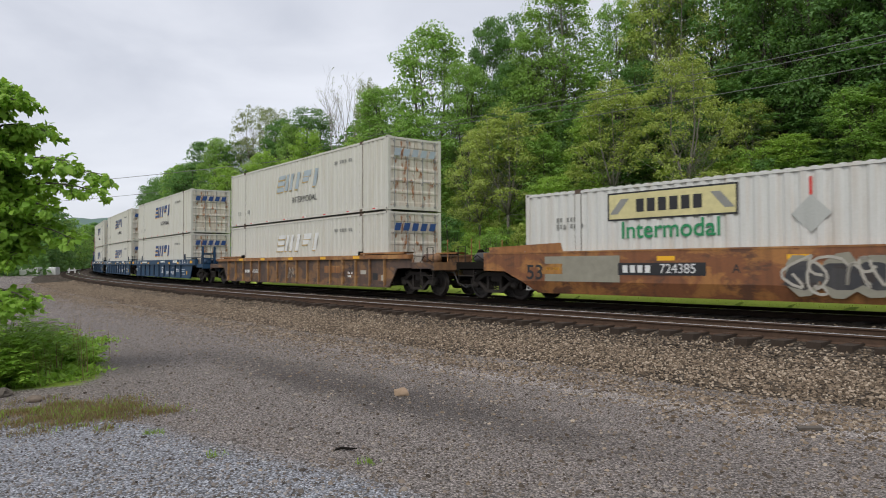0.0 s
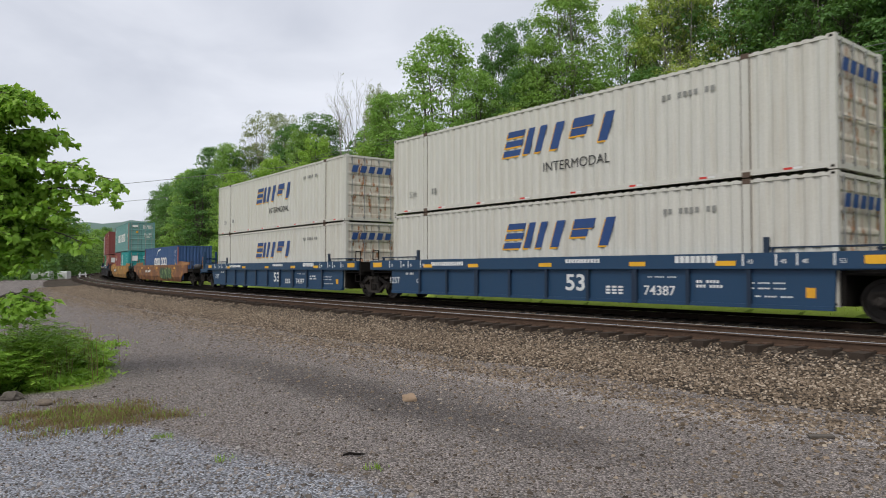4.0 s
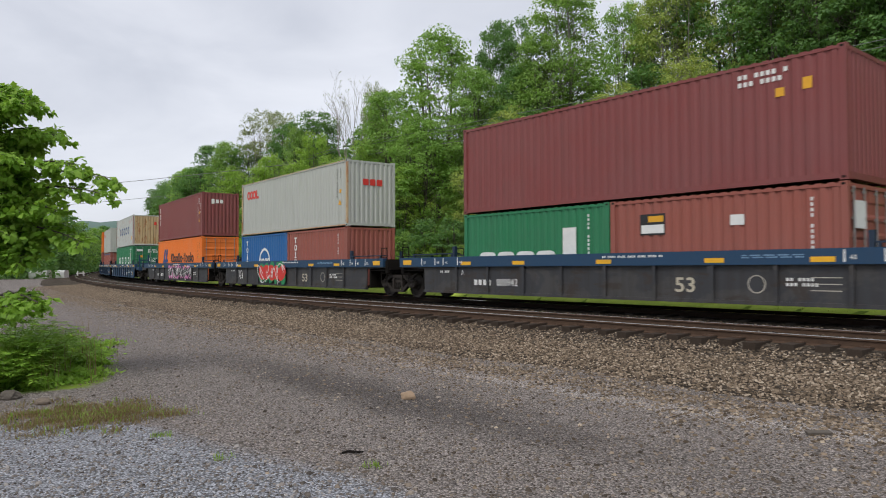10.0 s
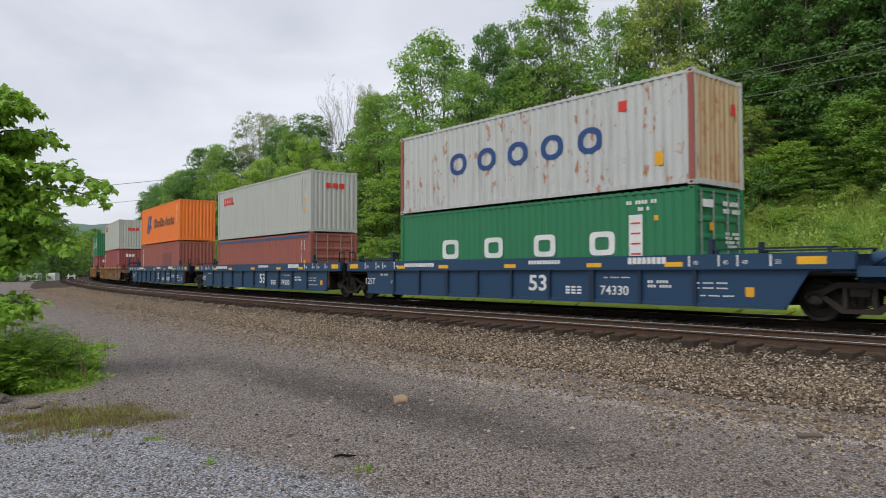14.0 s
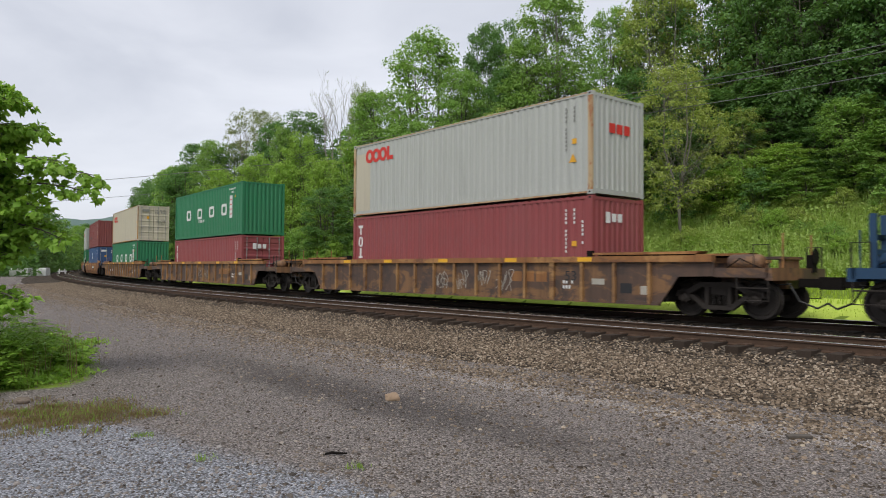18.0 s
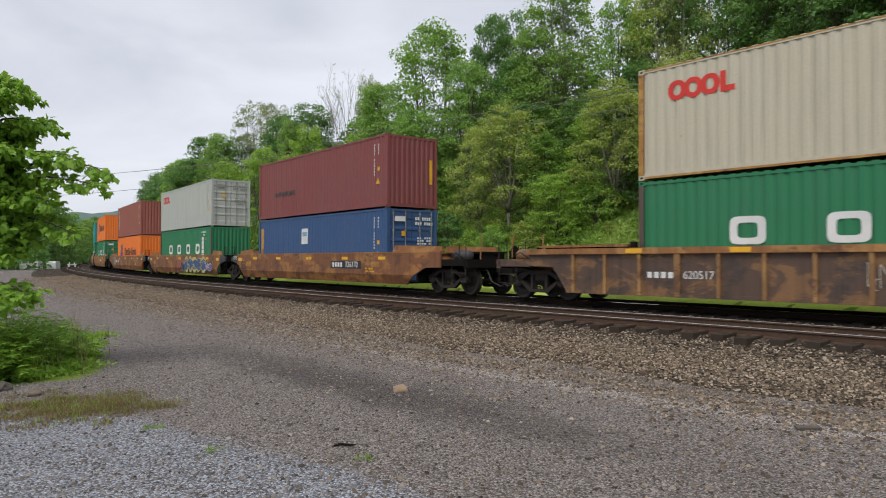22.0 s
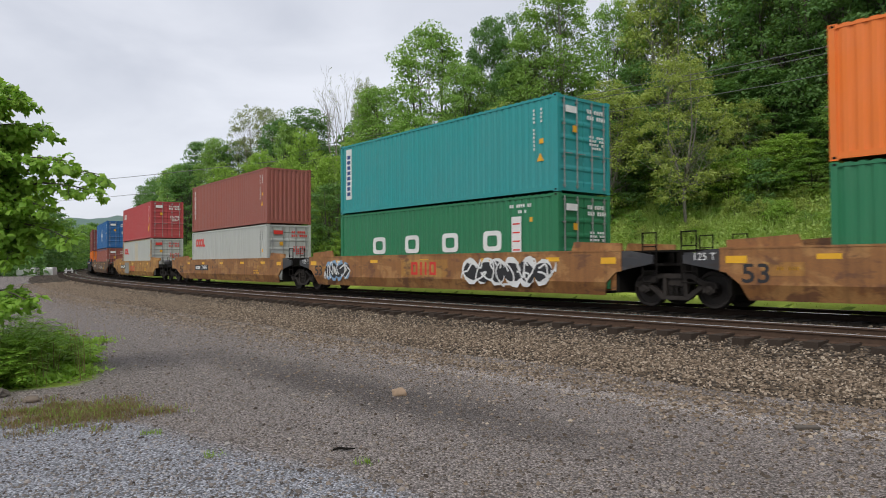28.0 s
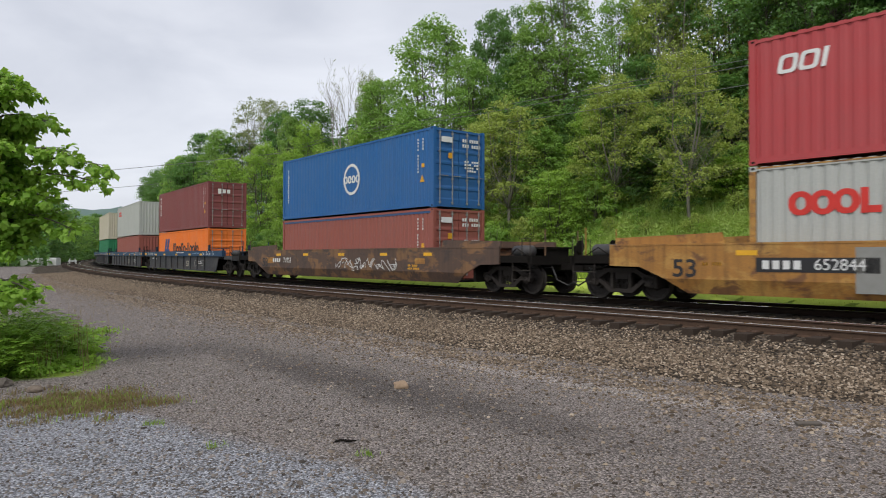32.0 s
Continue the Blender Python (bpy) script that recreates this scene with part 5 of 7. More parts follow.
SIZES = {"53": (16.15, 2.59, 2.90, 0.335, 0.030), "40h": (12.19, 2.44, 2.90, 0.277, 0.024), "40": (12.19, 2.44, 2.59, 0.277, 0.028), "20": (6.06, 2.44, 2.59, 0.277, 0.032)}
ROD = plain("galvanised_rod", (0.34, 0.34, 0.33), 0.45, 0.6)
box_cache = {}


def container_meshes(size, mat):
    key = (size, mat.name)
    if key in box_cache:
        return box_cache[key]
    L, W, H, pitch, depth = SIZES[size]
    y0, d = -W / 2, {}
    f = Form()
    v, q = corrugated(L - 0.28, 0.15, H - 0.10, pitch, depth)
    f.add([(x, y0 + 0.012 + y, z) for x, y, z in v], q)
    d["side_panel"] = f.mesh("side_panel", mat)
    f = Form()
    v, q = corrugated(W - 0.28, 0.15, H - 0.10, 0.25, 0.04)
    f.add([(L / 2 - 0.012 - y, x, z) for x, y, z in v], q)
    d["end_panel"] = f.mesh("end_panel", mat)
    f = Form()
    n = int(L / 0.6)
    rv, rf = [], []
    for i in range(n + 1):
        x = -L / 2 + 0.06 + (L - 0.12) * i / n
        rv += [(x, -W / 2 + 0.05, H - 0.03 + 0.012 * (i % 2)), (x, W / 2 - 0.05, H - 0.03 + 0.012 * (i % 2))]
    f.add(rv, [(2 * i, 2 * i + 1, 2 * i + 3, 2 * i + 2) for i in range(n)])
    f.box(-L / 2 + 0.05, L / 2 - 0.05, -W / 2 + 0.05, W / 2 - 0.05, 0.10, 0.14)
    d["roof"] = f.mesh("roof", mat)
    f = Form()
    for sy in (-1, 1):
        ya, yb = sorted((sy * W / 2, sy * (W / 2 - 0.06)))
        f.box(-L / 2 + 0.16, L / 2 - 0.16, ya, yb, 0.035, 0.17)
        f.box(-L / 2 + 0.16, L / 2 - 0.16, ya, yb, H - 0.10, H - 0.035)
        for sx in (-1, 1):
            xa, xb = sorted((sx * L / 2, sx * (L / 2 - 0.15)))
            ya2, yb2 = sorted((sy * W / 2, sy * (W / 2 - 0.13)))
            f.box(xa, xb, ya2, yb2, 0.118, H - 0.118)
        if size == "53":
            # lifting posts at the forty-foot points
            for sx in (-6.09, 6.09):
                f.box(sx - 0.09, sx + 0.09, sy * W / 2 - 0.01, sy * W / 2 + 0.006, 0.02, H - 0.02)
    for sx in (-1, 1):
        xa, xb = sorted((sx * (L / 2 - 0.01), sx * (L / 2 - 0.10)))
        f.box(xa, xb, -W / 2 + 0.14, W / 2 - 0.14, H - 0.12, H - 0.03)
        f.box(xa, xb, -W / 2 + 0.14, W / 2 - 0.14, 0.03, 0.17)
    # the lip of the roof sheet: a dotted edge of small swages
    m = int(L / 0.28)
    for i in range(m):
        x = -L / 2 + 0.2 + (L - 0.4) * (i + 0.5) / m
        for sy in (-1, 1):
            ya, yb = sorted((sy * (W / 2 - 0.01), sy * (W / 2 - 0.09)))
            f.box(x - 0.075, x + 0.075, ya, yb, H - 0.037, H - 0.012)
    d["frame"] = f.mesh("frame", mat)
    xe = L / 2 - 0.03
    for sy, key_ in ((-1, "door_a"), (1, "door_b")):
        # one pressed sheet: level swages between a plain foot and a plain head
        f = Form()
        ya, yb = sorted((sy * 0.012, sy * (W / 2 - 0.10)))
        prof, pitch_ = [(xe - 0.055, 0.15), (xe - 0.012, 0.15), (xe - 0.012, 0.30)], (H - 0.62) / 5
        for k in range(5):
            z_ = 0.32 + k * pitch_
            prof += [(xe - 0.030, z_ + 0.04), (xe - 0.030, z_ + pitch_ - 0.14), (xe - 0.008, z_ + pitch_ - 0.09), (xe - 0.008, z_ + pitch_ - 0.03)]
        prof += [(xe - 0.012, H - 0.11), (xe - 0.055, H - 0.11)]
        n_ = len(prof)
        f.add([(x, ya, z) for x, z in prof] + [(x, yb, z) for x, z in prof], [(i, i + 1, n_ + i + 1, n_ + i) for i in range(n_ - 1)] + [tuple(range(n_)), tuple(range(2 * n_ - 1, n_ - 1, -1))])
        d[key_] = f.mesh("door", mat)
    f = Form()
    f.tube([(xe + 0.035, 0, 0.12), (xe + 0.035, 0, H - 0.09)], 0.019, 6)
    for zz_ in (0.18, H * 0.36, H * 0.7, H - 0.2):
        f.box(xe, xe + 0.05, -0.04, 0.04, zz_ - 0.03, zz_ + 0.03)
    f.tube([(xe + 0.05, 0, H * 0.40), (xe + 0.06, 0.36, H * 0.40)], 0.014, 5)
    d["lock_rod"] = f.mesh("lock_rod", ROD)
    f = Form()
    f.box(-0.089, 0.089, -0.081, 0.081, 0, 0.118)
    f.add([(x, -0.0815, z) for x, z in ((-.04, .035), (.04, .035), (.04, .085), (-.04, .085))], [(0, 1, 2, 3)], 1)
    d["corner_casting"] = f.mesh("corner_casting", mat, GRIMY)
    box_cache[key] = d
    return d


def flat_mark(parent, x, z, w, h, mat, y, name="marking", slant=0.0, facing="side", label=""):
    """A painted shape on the near side (or on the end wall) of a thing."""
    me = Form()
    o = [(-w / 2 - slant * h / 2, -h / 2), (w / 2 - slant * h / 2, -h / 2), (w / 2 + slant * h / 2, h / 2), (-w / 2 + slant * h / 2, h / 2)]
    if facing == "side":
        me.slab([(x + a, z + b) for a, b in o], y, y + 0.004)
    else:
        me.add([(y, x + a, z + b) for a, b in o] + [(y - 0.004, x + a, z + b) for a, b in o], [(0, 1, 2, 3), (7, 6, 5, 4), (0, 4, 5, 1), (1, 5, 6, 2), (2, 6, 7, 3), (3, 7, 4, 0)])
    return part(name, me.mesh(name, mat), parent, None, label)


def ring_mark(parent, x, z, w, h, t, mat, y, slant=0.0, gap_side=None, name="emblem"):
    """A plain block sign: a frame round an open middle, two upright bars, or three level bars."""
    made = []

    def bar(x0, x1, z0, z1):
        me = Form().slab([(x + x0 + slant * z0, z + z0), (x + x1 + slant * z0, z + z0), (x + x1 + slant * z1, z + z1), (x + x0 + slant * z1, z + z1)], y, y + 0.004)
        made.append(part(name, me.mesh(name, mat), parent))

    if gap_side == "one":
        bar(-t * 0.6, t * 0.6, -h / 2, h / 2)
    elif gap_side == "two":
        bar(-w / 2, w / 2, h / 2 - t, h / 2)
        bar(-w / 2, w * 0.3, -h * 0.15, h * 0.12)
    elif gap_side == "right":
        k = min(t, h * 0.24)
        for z0 in (-h / 2, -k / 2, h / 2 - k):
            bar(-w / 2, w / 2, z0, z0 + k)
    else:
        bar(-w / 2, -w / 2 + t, -h / 2, h / 2)
        bar(w / 2 - t, w / 2, -h / 2, h / 2)
        if gap_side is None:
            bar(-w / 2 + t, w / 2 - t, h / 2 - t * 0.9, h / 2)
            bar(-w / 2 + t, w / 2 - t, -h / 2, -h / 2 + t * 0.9)
    return made


def hoop(parent, x, z, w, h, t, mat, y, name="emblem", square=2.4, slant=0.0):
    """A thick closed ring, round or squarish."""
    f, n = Form(), 28
    pts = []
    for k in range(n):
        a = 2 * math.pi * k / n
        c, q = math.cos(a), math.sin(a)
        u, v = math.copysign(abs(c) ** (2 / square), c), math.copysign(abs(q) ** (2 / square), q)
        pts.append(((u * w / 2 + slant * v * h / 2, v * h / 2), (u * (w / 2 - t) + slant * v * (h / 2 - t * 0.8), v * (h / 2 - t * 0.8))))
    f.add([(x + p[0], y, z + p[1]) for p, _ in pts] + [(x + q[0], y, z + q[1]) for _, q in pts] + [(x + p[0], y + 0.004, z + p[1]) for p, _ in pts] + [(x + q[0], y + 0.004, z + q[1]) for _, q in pts],
          [(i, (i + 1) % n, n + (i + 1) % n, n + i) for i in range(n)] + [(i, 2 * n + i, 2 * n + (i + 1) % n, (i + 1) % n) for i in range(n)] + [(n + i, n + (i + 1) % n, 3 * n + (i + 1) % n, 3 * n + i) for i in range(n)])
    return part(name, f.mesh(name, mat), parent)


def mark_row(parent, pattern, x, z, w, h, t, mat, y, slant=0.0):
    """A word mark as a row of plain shapes: rings (o), squarish rings (q), tall bars (i), low bars (-), discs (.) and spaces."""
    wide = {"o": 1.0, "q": 1.05, "i": 0.45, "-": 0.6, ".": 1.0, " ": 0.5, "b": 0.8}
    k = w / sum(wide[c] for c in pattern)
    cx = x - w / 2
    for c in pattern:
        d = wide[c] * k
        cx += d / 2
        if c in "oq":
            hoop(parent, cx, z - (h * 0.14 if c == "o" and "i" in pattern else 0), d * 0.92, h * (0.74 if c == "o" and "i" in pattern else 1.0), t, mat, y, "word_mark", 2.3 if c == "o" else 4.5, slant)
        elif c == "i":
            flat_mark(parent, cx, z, t, h, mat, y, "word_mark", slant)
        elif c == "b":
            flat_mark(parent, cx, z, d * 0.8, h, mat, y, "word_mark", slant)
        elif c == "-":
            flat_mark(parent, cx, z - h * 0.1, d * 0.8, t * 0.8, mat, y, "word_mark", slant)
        cx += d / 2


def words(parent, text, x, z, size, mat, y, name="lettering", facing="side", wide=1.0, upright=False, bold=0.0):
    """Readable writing, in the built-in font."""
    cu = bpy.data.curves.new(name, "FONT")
    cu.body, cu.size, cu.extrude = text, size, 0.002
    cu.align_x, cu.align_y = "CENTER", "CENTER"
    cu.offset = size * bold
    cu.materials.append(mat)
    if upright:
        cu.body = "\n".join(text)
        cu.space_line = 0.8
    m = pose(x, y, z, 90, 0, 0) if facing == "side" else pose(y, x, z, 90, 0, 90)
    return part(name, cu, parent, m @ Matrix.Diagonal((wide, 1, 1, 1)))


def word_blocks(parent, x, z, n, w, h, mat, y, gap=0.25, slant=0.0, t=None, ring="o"):
    """A company's word mark as plain blocks in its colour; n blocks over width w."""
    p = w / n
    bw = p * (1 - gap)
    for i in range(n):
        cx = x - w / 2 + p * (i + 0.5)
        if t:
            ring_mark(parent, cx, z, bw, h, t, mat, y, slant, {"o": None, "u": "top", "c": "right", "n": "bottom", "i": "one", "e": "two"}[ring[i % len(ring)]], "word_mark")
        else:
            flat_mark(parent, cx, z, bw, h, mat, y, "word_mark", slant)


def small_print(parent, x, z, mat, y, rows_=1, n=9, h=0.11, w=1.1, facing="side"):
    """Rows of small code characters as plain bars."""
    f = Form()
    for j in range(rows_):
        for i in range(n):
            if (i * 7 + j * 3) % 5 == 4:
                continue
            cx = x - w / 2 + w * (i + 0.5) / n
            a, b = cx - w / n * 0.33, cx + w / n * 0.33
            z0 = z - j * h * 1.6
            if facing == "side":
                f.slab([(a, z0), (b, z0), (b, z0 + h), (a, z0 + h)], y, y + 0.004)
            else:
                f.box(y - 0.004, y, a, b, z0, z0 + h)
    return tagged(part("small_print", f.mesh("small_print", mat), parent), kind="stuff")


def upright_print(parent, x, z_top, n, mat, y, w=0.055, h=0.118):
    f = Form()
    for i in range(n):
        if i in (4, 11):
            continue
        z0 = z_top - (i + 1) * h
        f.slab([(x - w / 2, z0 + h * 0.35), (x + w / 2, z0 + h * 0.35), (x + w / 2, z0 + h), (x - w / 2, z0 + h)], y, y + 0.004)
    return tagged(part("small_print", f.mesh("small_print", mat), parent), kind="stuff")


SEAM = plain("grimy_seam", (0.16, 0.14, 0.115), 0.8)
LIFT_CASTING = Form().box(-0.10, 0.10, -0.083, 0.06, 0, 0.125).mesh("lift_casting", plain("rusty_casting", (0.10, 0.065, 0.045), 0.8))
CONTAINERS = []      # (thing, car index, offset along the car, height of its floor)


def container(size, mat, label, doors=False, post=None, end=None):
    L, W, H, pitch, depth = SIZES[size]
    d = dict(container_meshes(size, mat))
    if end:
        e = container_meshes(size, end)
        d["door_a" if doors else "end_panel"], d["door_b" if doors else "end_panel"] = (e["door_a"], e["door_b"]) if doors else (e["end_panel"], e["end_panel"])
    box = tagged(new("container", None), label, "shipping container", "containers on the train")
    part("side_panel", d["side_panel"], box)
    part("side_panel", d["side_panel"], box, pose(0, 0, 0, 0, 0, 180))
    part("roof", d["roof"], box)
    part("frame", d["frame"], box)
    part("end_panel", d["end_panel"], box, pose(0, 0, 0, 0, 0, 180 if doors else 0))
    turn = 0 if doors else 180
    for key_ in ("door_a", "door_b"):
        part("door", d[key_], box, pose(0, 0, 0, 0, 0, turn))
    for yy in (-0.93, -0.35, 0.35, 0.93):
        part("lock_rod", d["lock_rod"], box, pose(0, 0, 0, 0, 0, turn) @ pose(0, yy * W / 2.44, 0))
    for sx in (-1, 1):
        for sy in (-1, 1):
            for z in (0, H - 0.118):
                part("corner_casting", d["corner_casting"], box, pose(sx * (L / 2 - 0.086), sy * (W / 2 - 0.078), z, 0, 0, 0 if sy < 0 else 180))
    if size == "53":
        for sx in (-6.09, 6.09):
            for z in (0.0, H - 0.125):
                part("lift_casting", LIFT_CASTING, box, pose(sx, -W / 2 + 0.07, z))
            for dx in (-0.105, 0.105):
                part("post_seam", Form().box(sx + dx - 0.011, sx + dx + 0.011, -W / 2 + 0.002, -W / 2 + 0.02, 0.16, H - 0.11).mesh("post_seam", SEAM), box)
    if post in (RUST_END, YELLOWSTEEL):
        for z0, z1 in ((0.034, 0.085), (H - 0.062, H - 0.03)):
            part("rail_edge", Form().box(-L / 2 + 0.17, L / 2 - 0.17, -W / 2 - 0.004, -W / 2 + 0.03, z0, z1).mesh("rail_edge", post), box, None, "rust-stained edge of the rail")
    if post:
        for sx in (-1, 1):
            xa, xb = sorted((sx * (L / 2 + 0.003), sx * (L / 2 - 0.15)))
            f = Form().box(xa, xb, -W / 2 - 0.003, -W / 2 + 0.05, 0.12, H - 0.12)
            part("corner_post", f.mesh("corner_post", post), box, None, "rust-stained corner post")
    return box


def place(box, car, off, z):
    CONTAINERS.append((box, car, off, z))
    return box


YS, YE = -2.44 / 2 + 0.006, 12.19 / 2 - 0.004     # faces of a forty-foot box
Y53 = -2.59 / 2 + 0.006
FLOOR = 0.33         # of the wells over the rails


# ---------- well cars ----------
def wheelset_mesh():
    f = Form()
    for sy in (-1, 1):
        prof = [(0.10, 0.09), (0.16, 0.085), (0.19, 0.045), (0.36, 0.035), (0.385, 0.075), (0.455, 0.075), (0.46, -0.04), (0.485, -0.055), (0.485, -0.075), (0.385, -0.075), (0.36, -0.03), (0.19, -0.02), (0.16, -0.06), (0.10, -0.07)]
        f.lathe([(r, sy * (0.7175 + h)) for r, h in prof], 28, "y")
    f.lathe([(0.085, -1.06), (0.085, 1.06)], 12, "y", mat=1)
    for sy in (-1, 1):
        f.lathe([(0.125, sy * 0.90), (0.125, sy * 1.06), (0.06, sy * 1.10)], 12, "y", mat=1)
        for k in range(3):
            a = k * 2.094
            f.box(0.07 * math.cos(a) - 0.018, 0.07 * math.cos(a) + 0.018, sy * 1.085 - 0.02, sy * 1.085 + 0.02, 0.07 * math.sin(a) - 0.018, 0.07 * math.sin(a) + 0.018, 1)
    return f.mesh("wheelset", WHEELRIM, TRUCK_IRON)


def truck_meshes():
    f = Form()
    for sy in (-1, 1):
        y0, y1 = sorted((sy * 0.93, sy * 1.07))
        up = [(-1.12, 0.50), (-1.08, 0.64), (-0.78, 0.68), (-0.45, 0.86), (0.45, 0.86), (0.78, 0.68), (1.08, 0.64), (1.12, 0.50), (0.80, 0.52), (0.42, 0.74), (-0.42, 0.74), (-0.80, 0.52)]
        low = [(-0.80, 0.54), (-0.36, 0.20), (0.36, 0.20), (0.80, 0.54), (0.66, 0.56), (0.28, 0.30), (-0.28, 0.30), (-0.66, 0.56)]
        f.slab(up, y0, y1)
        f.slab(low, y0, y1)
        for sx in (-1, 1):
            xa, xb = sorted((sx * 0.24, sx * 0.33))
            f.box(xa, xb, y0, y1, 0.28, 0.78)
            f.box(sx * 0.89 - 0.16, sx * 0.89 + 0.16, y0, y1, 0.40, 0.63)
    f.box(-0.20, 0.20, -1.02, 1.02, 0.56, 0.76)
    f.box(-0.30, 0.30, -0.35, 0.35, 0.62, 0.84)
    frame_me = f.mesh("truck", TRUCK_IRON)
    f = Form()
    for k in range(3):
        x = -0.15 + 0.15 * k
        pts = [(x + 0.055 * math.cos(a * 1.05), 0.055 * math.sin(a * 1.05), 0.30 + 0.26 * a / 32) for a in range(33)]
        f.tube(pts, 0.013, 4)
    return frame_me, f.mesh("spring_nest", SPRING)


WHEELS = wheelset_mesh()
TRUCK, SPRINGS = truck_meshes()


def add_truck(car, x):
    t = part("truck", TRUCK, car, pose(x, 0, 0))
    for dx in (-0.89, 0.89):
        part("wheelset", WHEELS, t, pose(dx, 0, 0.46))
    for y in (-1.0, 1.0):
        part("spring_nest", SPRINGS, t, pose(0, y, 0))
    return t


def coupler_end(car, sx, x0, steel, trim, tall=None):
    """Platform, steps, rails and coupler at a free end; x0: end of the side sill."""
    f = Form()

    def bx(a, b, *rest):
        f.box(*sorted((sx * a, sx * b)), *rest)

    bx(x0, x0 + 1.35, -1.36, 1.36, 1.02, 1.12)
    bx(x0 + 1.22, x0 + 1.38, -1.40, 1.40, 0.92, 1.20)
    bx(x0 - 0.4, x0 + 1.2, -0.32, 0.32, 0.72, 1.02)
    bx(x0, x0 + 1.3, -1.40, -1.30, 0.98, 1.20)
    bx(x0, x0 + 1.3, 1.30, 1.40, 0.98, 1.20)
    part("end_platform", f.mesh("end_platform", steel), car)
    f = Form()
    bx(x0 + 0.1, x0 + 1.2, -0.55, 0.60, 1.41, 1.47)
    for dx in (0.15, 1.1):
        bx(x0 + dx, x0 + dx + 0.05, -0.5, 0.5, 1.12, 1.42)
    part("walkway", f.mesh("walkway", steel), car)
    for y in (-1.38, 1.38):
        f = Form()
        f.tube([(sx * (x0 + 0.95), y, 1.15), (sx * (x0 + 0.95), y, 1.72), (sx * (x0 + 1.30), y, 1.72), (sx * (x0 + 1.30), y, 1.15)], 0.018, 6)
        f.tube([(sx * (x0 + 0.55), y, 1.1), (sx * (x0 + 0.55), y, 0.46), (sx * (x0 + 1.28), y, 0.46), (sx * (x0 + 1.28), y, 1.1)], 0.017, 6)
        f.tube([(sx * (x0 + 0.55), y, 0.74), (sx * (x0 + 1.28), y, 0.74)], 0.017, 6)
        part("step_ladder", f.mesh("step_ladder", TRUCK_IRON), car)
    for y in (-0.75, 0.75):
        part("handrail", Form().tube([(sx * (x0 + 1.32), y, 1.0), (sx * (x0 + 1.32), y, 2.0)], 0.02, 6).mesh("handrail", trim), car)
    f = Form()
    bx(x0 + 1.38, x0 + 1.98, -0.10, 0.10, 0.76, 0.96)
    bx(x0 + 1.86, x0 + 2.10, -0.17, 0.15, 0.72, 1.0)
    part("coupler", f.mesh("coupler", GRIMY), car)
    f = Form()
    f.tube([(sx * (x0 + 1.35), -0.45, 0.80), (sx * (x0 + 1.55), -0.45, 0.45), (sx * (x0 + 1.9), -0.35, 0.30), (sx * (x0 + 2.1), -0.3, 0.42)], 0.026, 6)
    f.tube([(sx * (x0 + 0.4), -0.9, 0.95), (sx * (x0 + 0.9), -0.8, 0.80), (sx * (x0 + 1.4), -0.5, 0.84)], 0.016, 5)
    part("brake_hose", f.mesh("brake_hose", RUBBER), car)
    part("air_reservoir", Form().lathe([(0.02, -0.42), (0.15, -0.40), (0.19, -0.33), (0.19, 0.33), (0.15, 0.40), (0.02, 0.42)], 18, "x", (sx * (x0 + 0.52), -0.86, 1.33)).mesh("air_reservoir", steel if steel is not GRIMY else DARKSTEEL, smooth_faces=True), car)
    f = Form()
    f.tube([(sx * (x0 + 0.2), -1.15, 1.2), (sx * (x0 + 0.55), -1.22, 1.42), (sx * (x0 + 0.95), -1.18, 1.22), (sx * (x0 + 1.25), -1.0, 1.1)], 0.016, 5)
    part("air_pipe", f.mesh("air_pipe", GRIMY), car)
    if tall:
        for ya, yb, top in ((-1.28, -0.55, 1.88), (0.55, 1.28, 2.30)):
            f = Form()
            for y in (ya, yb):
                f.box(*sorted((sx * (x0 + 0.86), sx * (x0 + 0.98))), y - 0.06, y + 0.06, 1.12, 2.30)
            for z in (1.48, 1.78, top - 0.10):
                f.box(*sorted((sx * (x0 + 0.87), sx * (x0 + 0.97))), ya, yb, z, z + 0.10)
            part("end_frame", f.mesh("end_frame", tall), car)
    else:
        f = Form()
        f.lathe([(0.19, 0.0), (0.21, 0.015), (0.19, 0.03)], 18, "x", (sx * (x0 + 1.42), 0.72, 1.48))
        f.box(*sorted((sx * (x0 + 1.26), sx * (x0 + 1.42))), 0.62, 0.82, 1.1, 1.52)
        part("brake_gear", f.mesh("brake_gear", GRIMY), car)


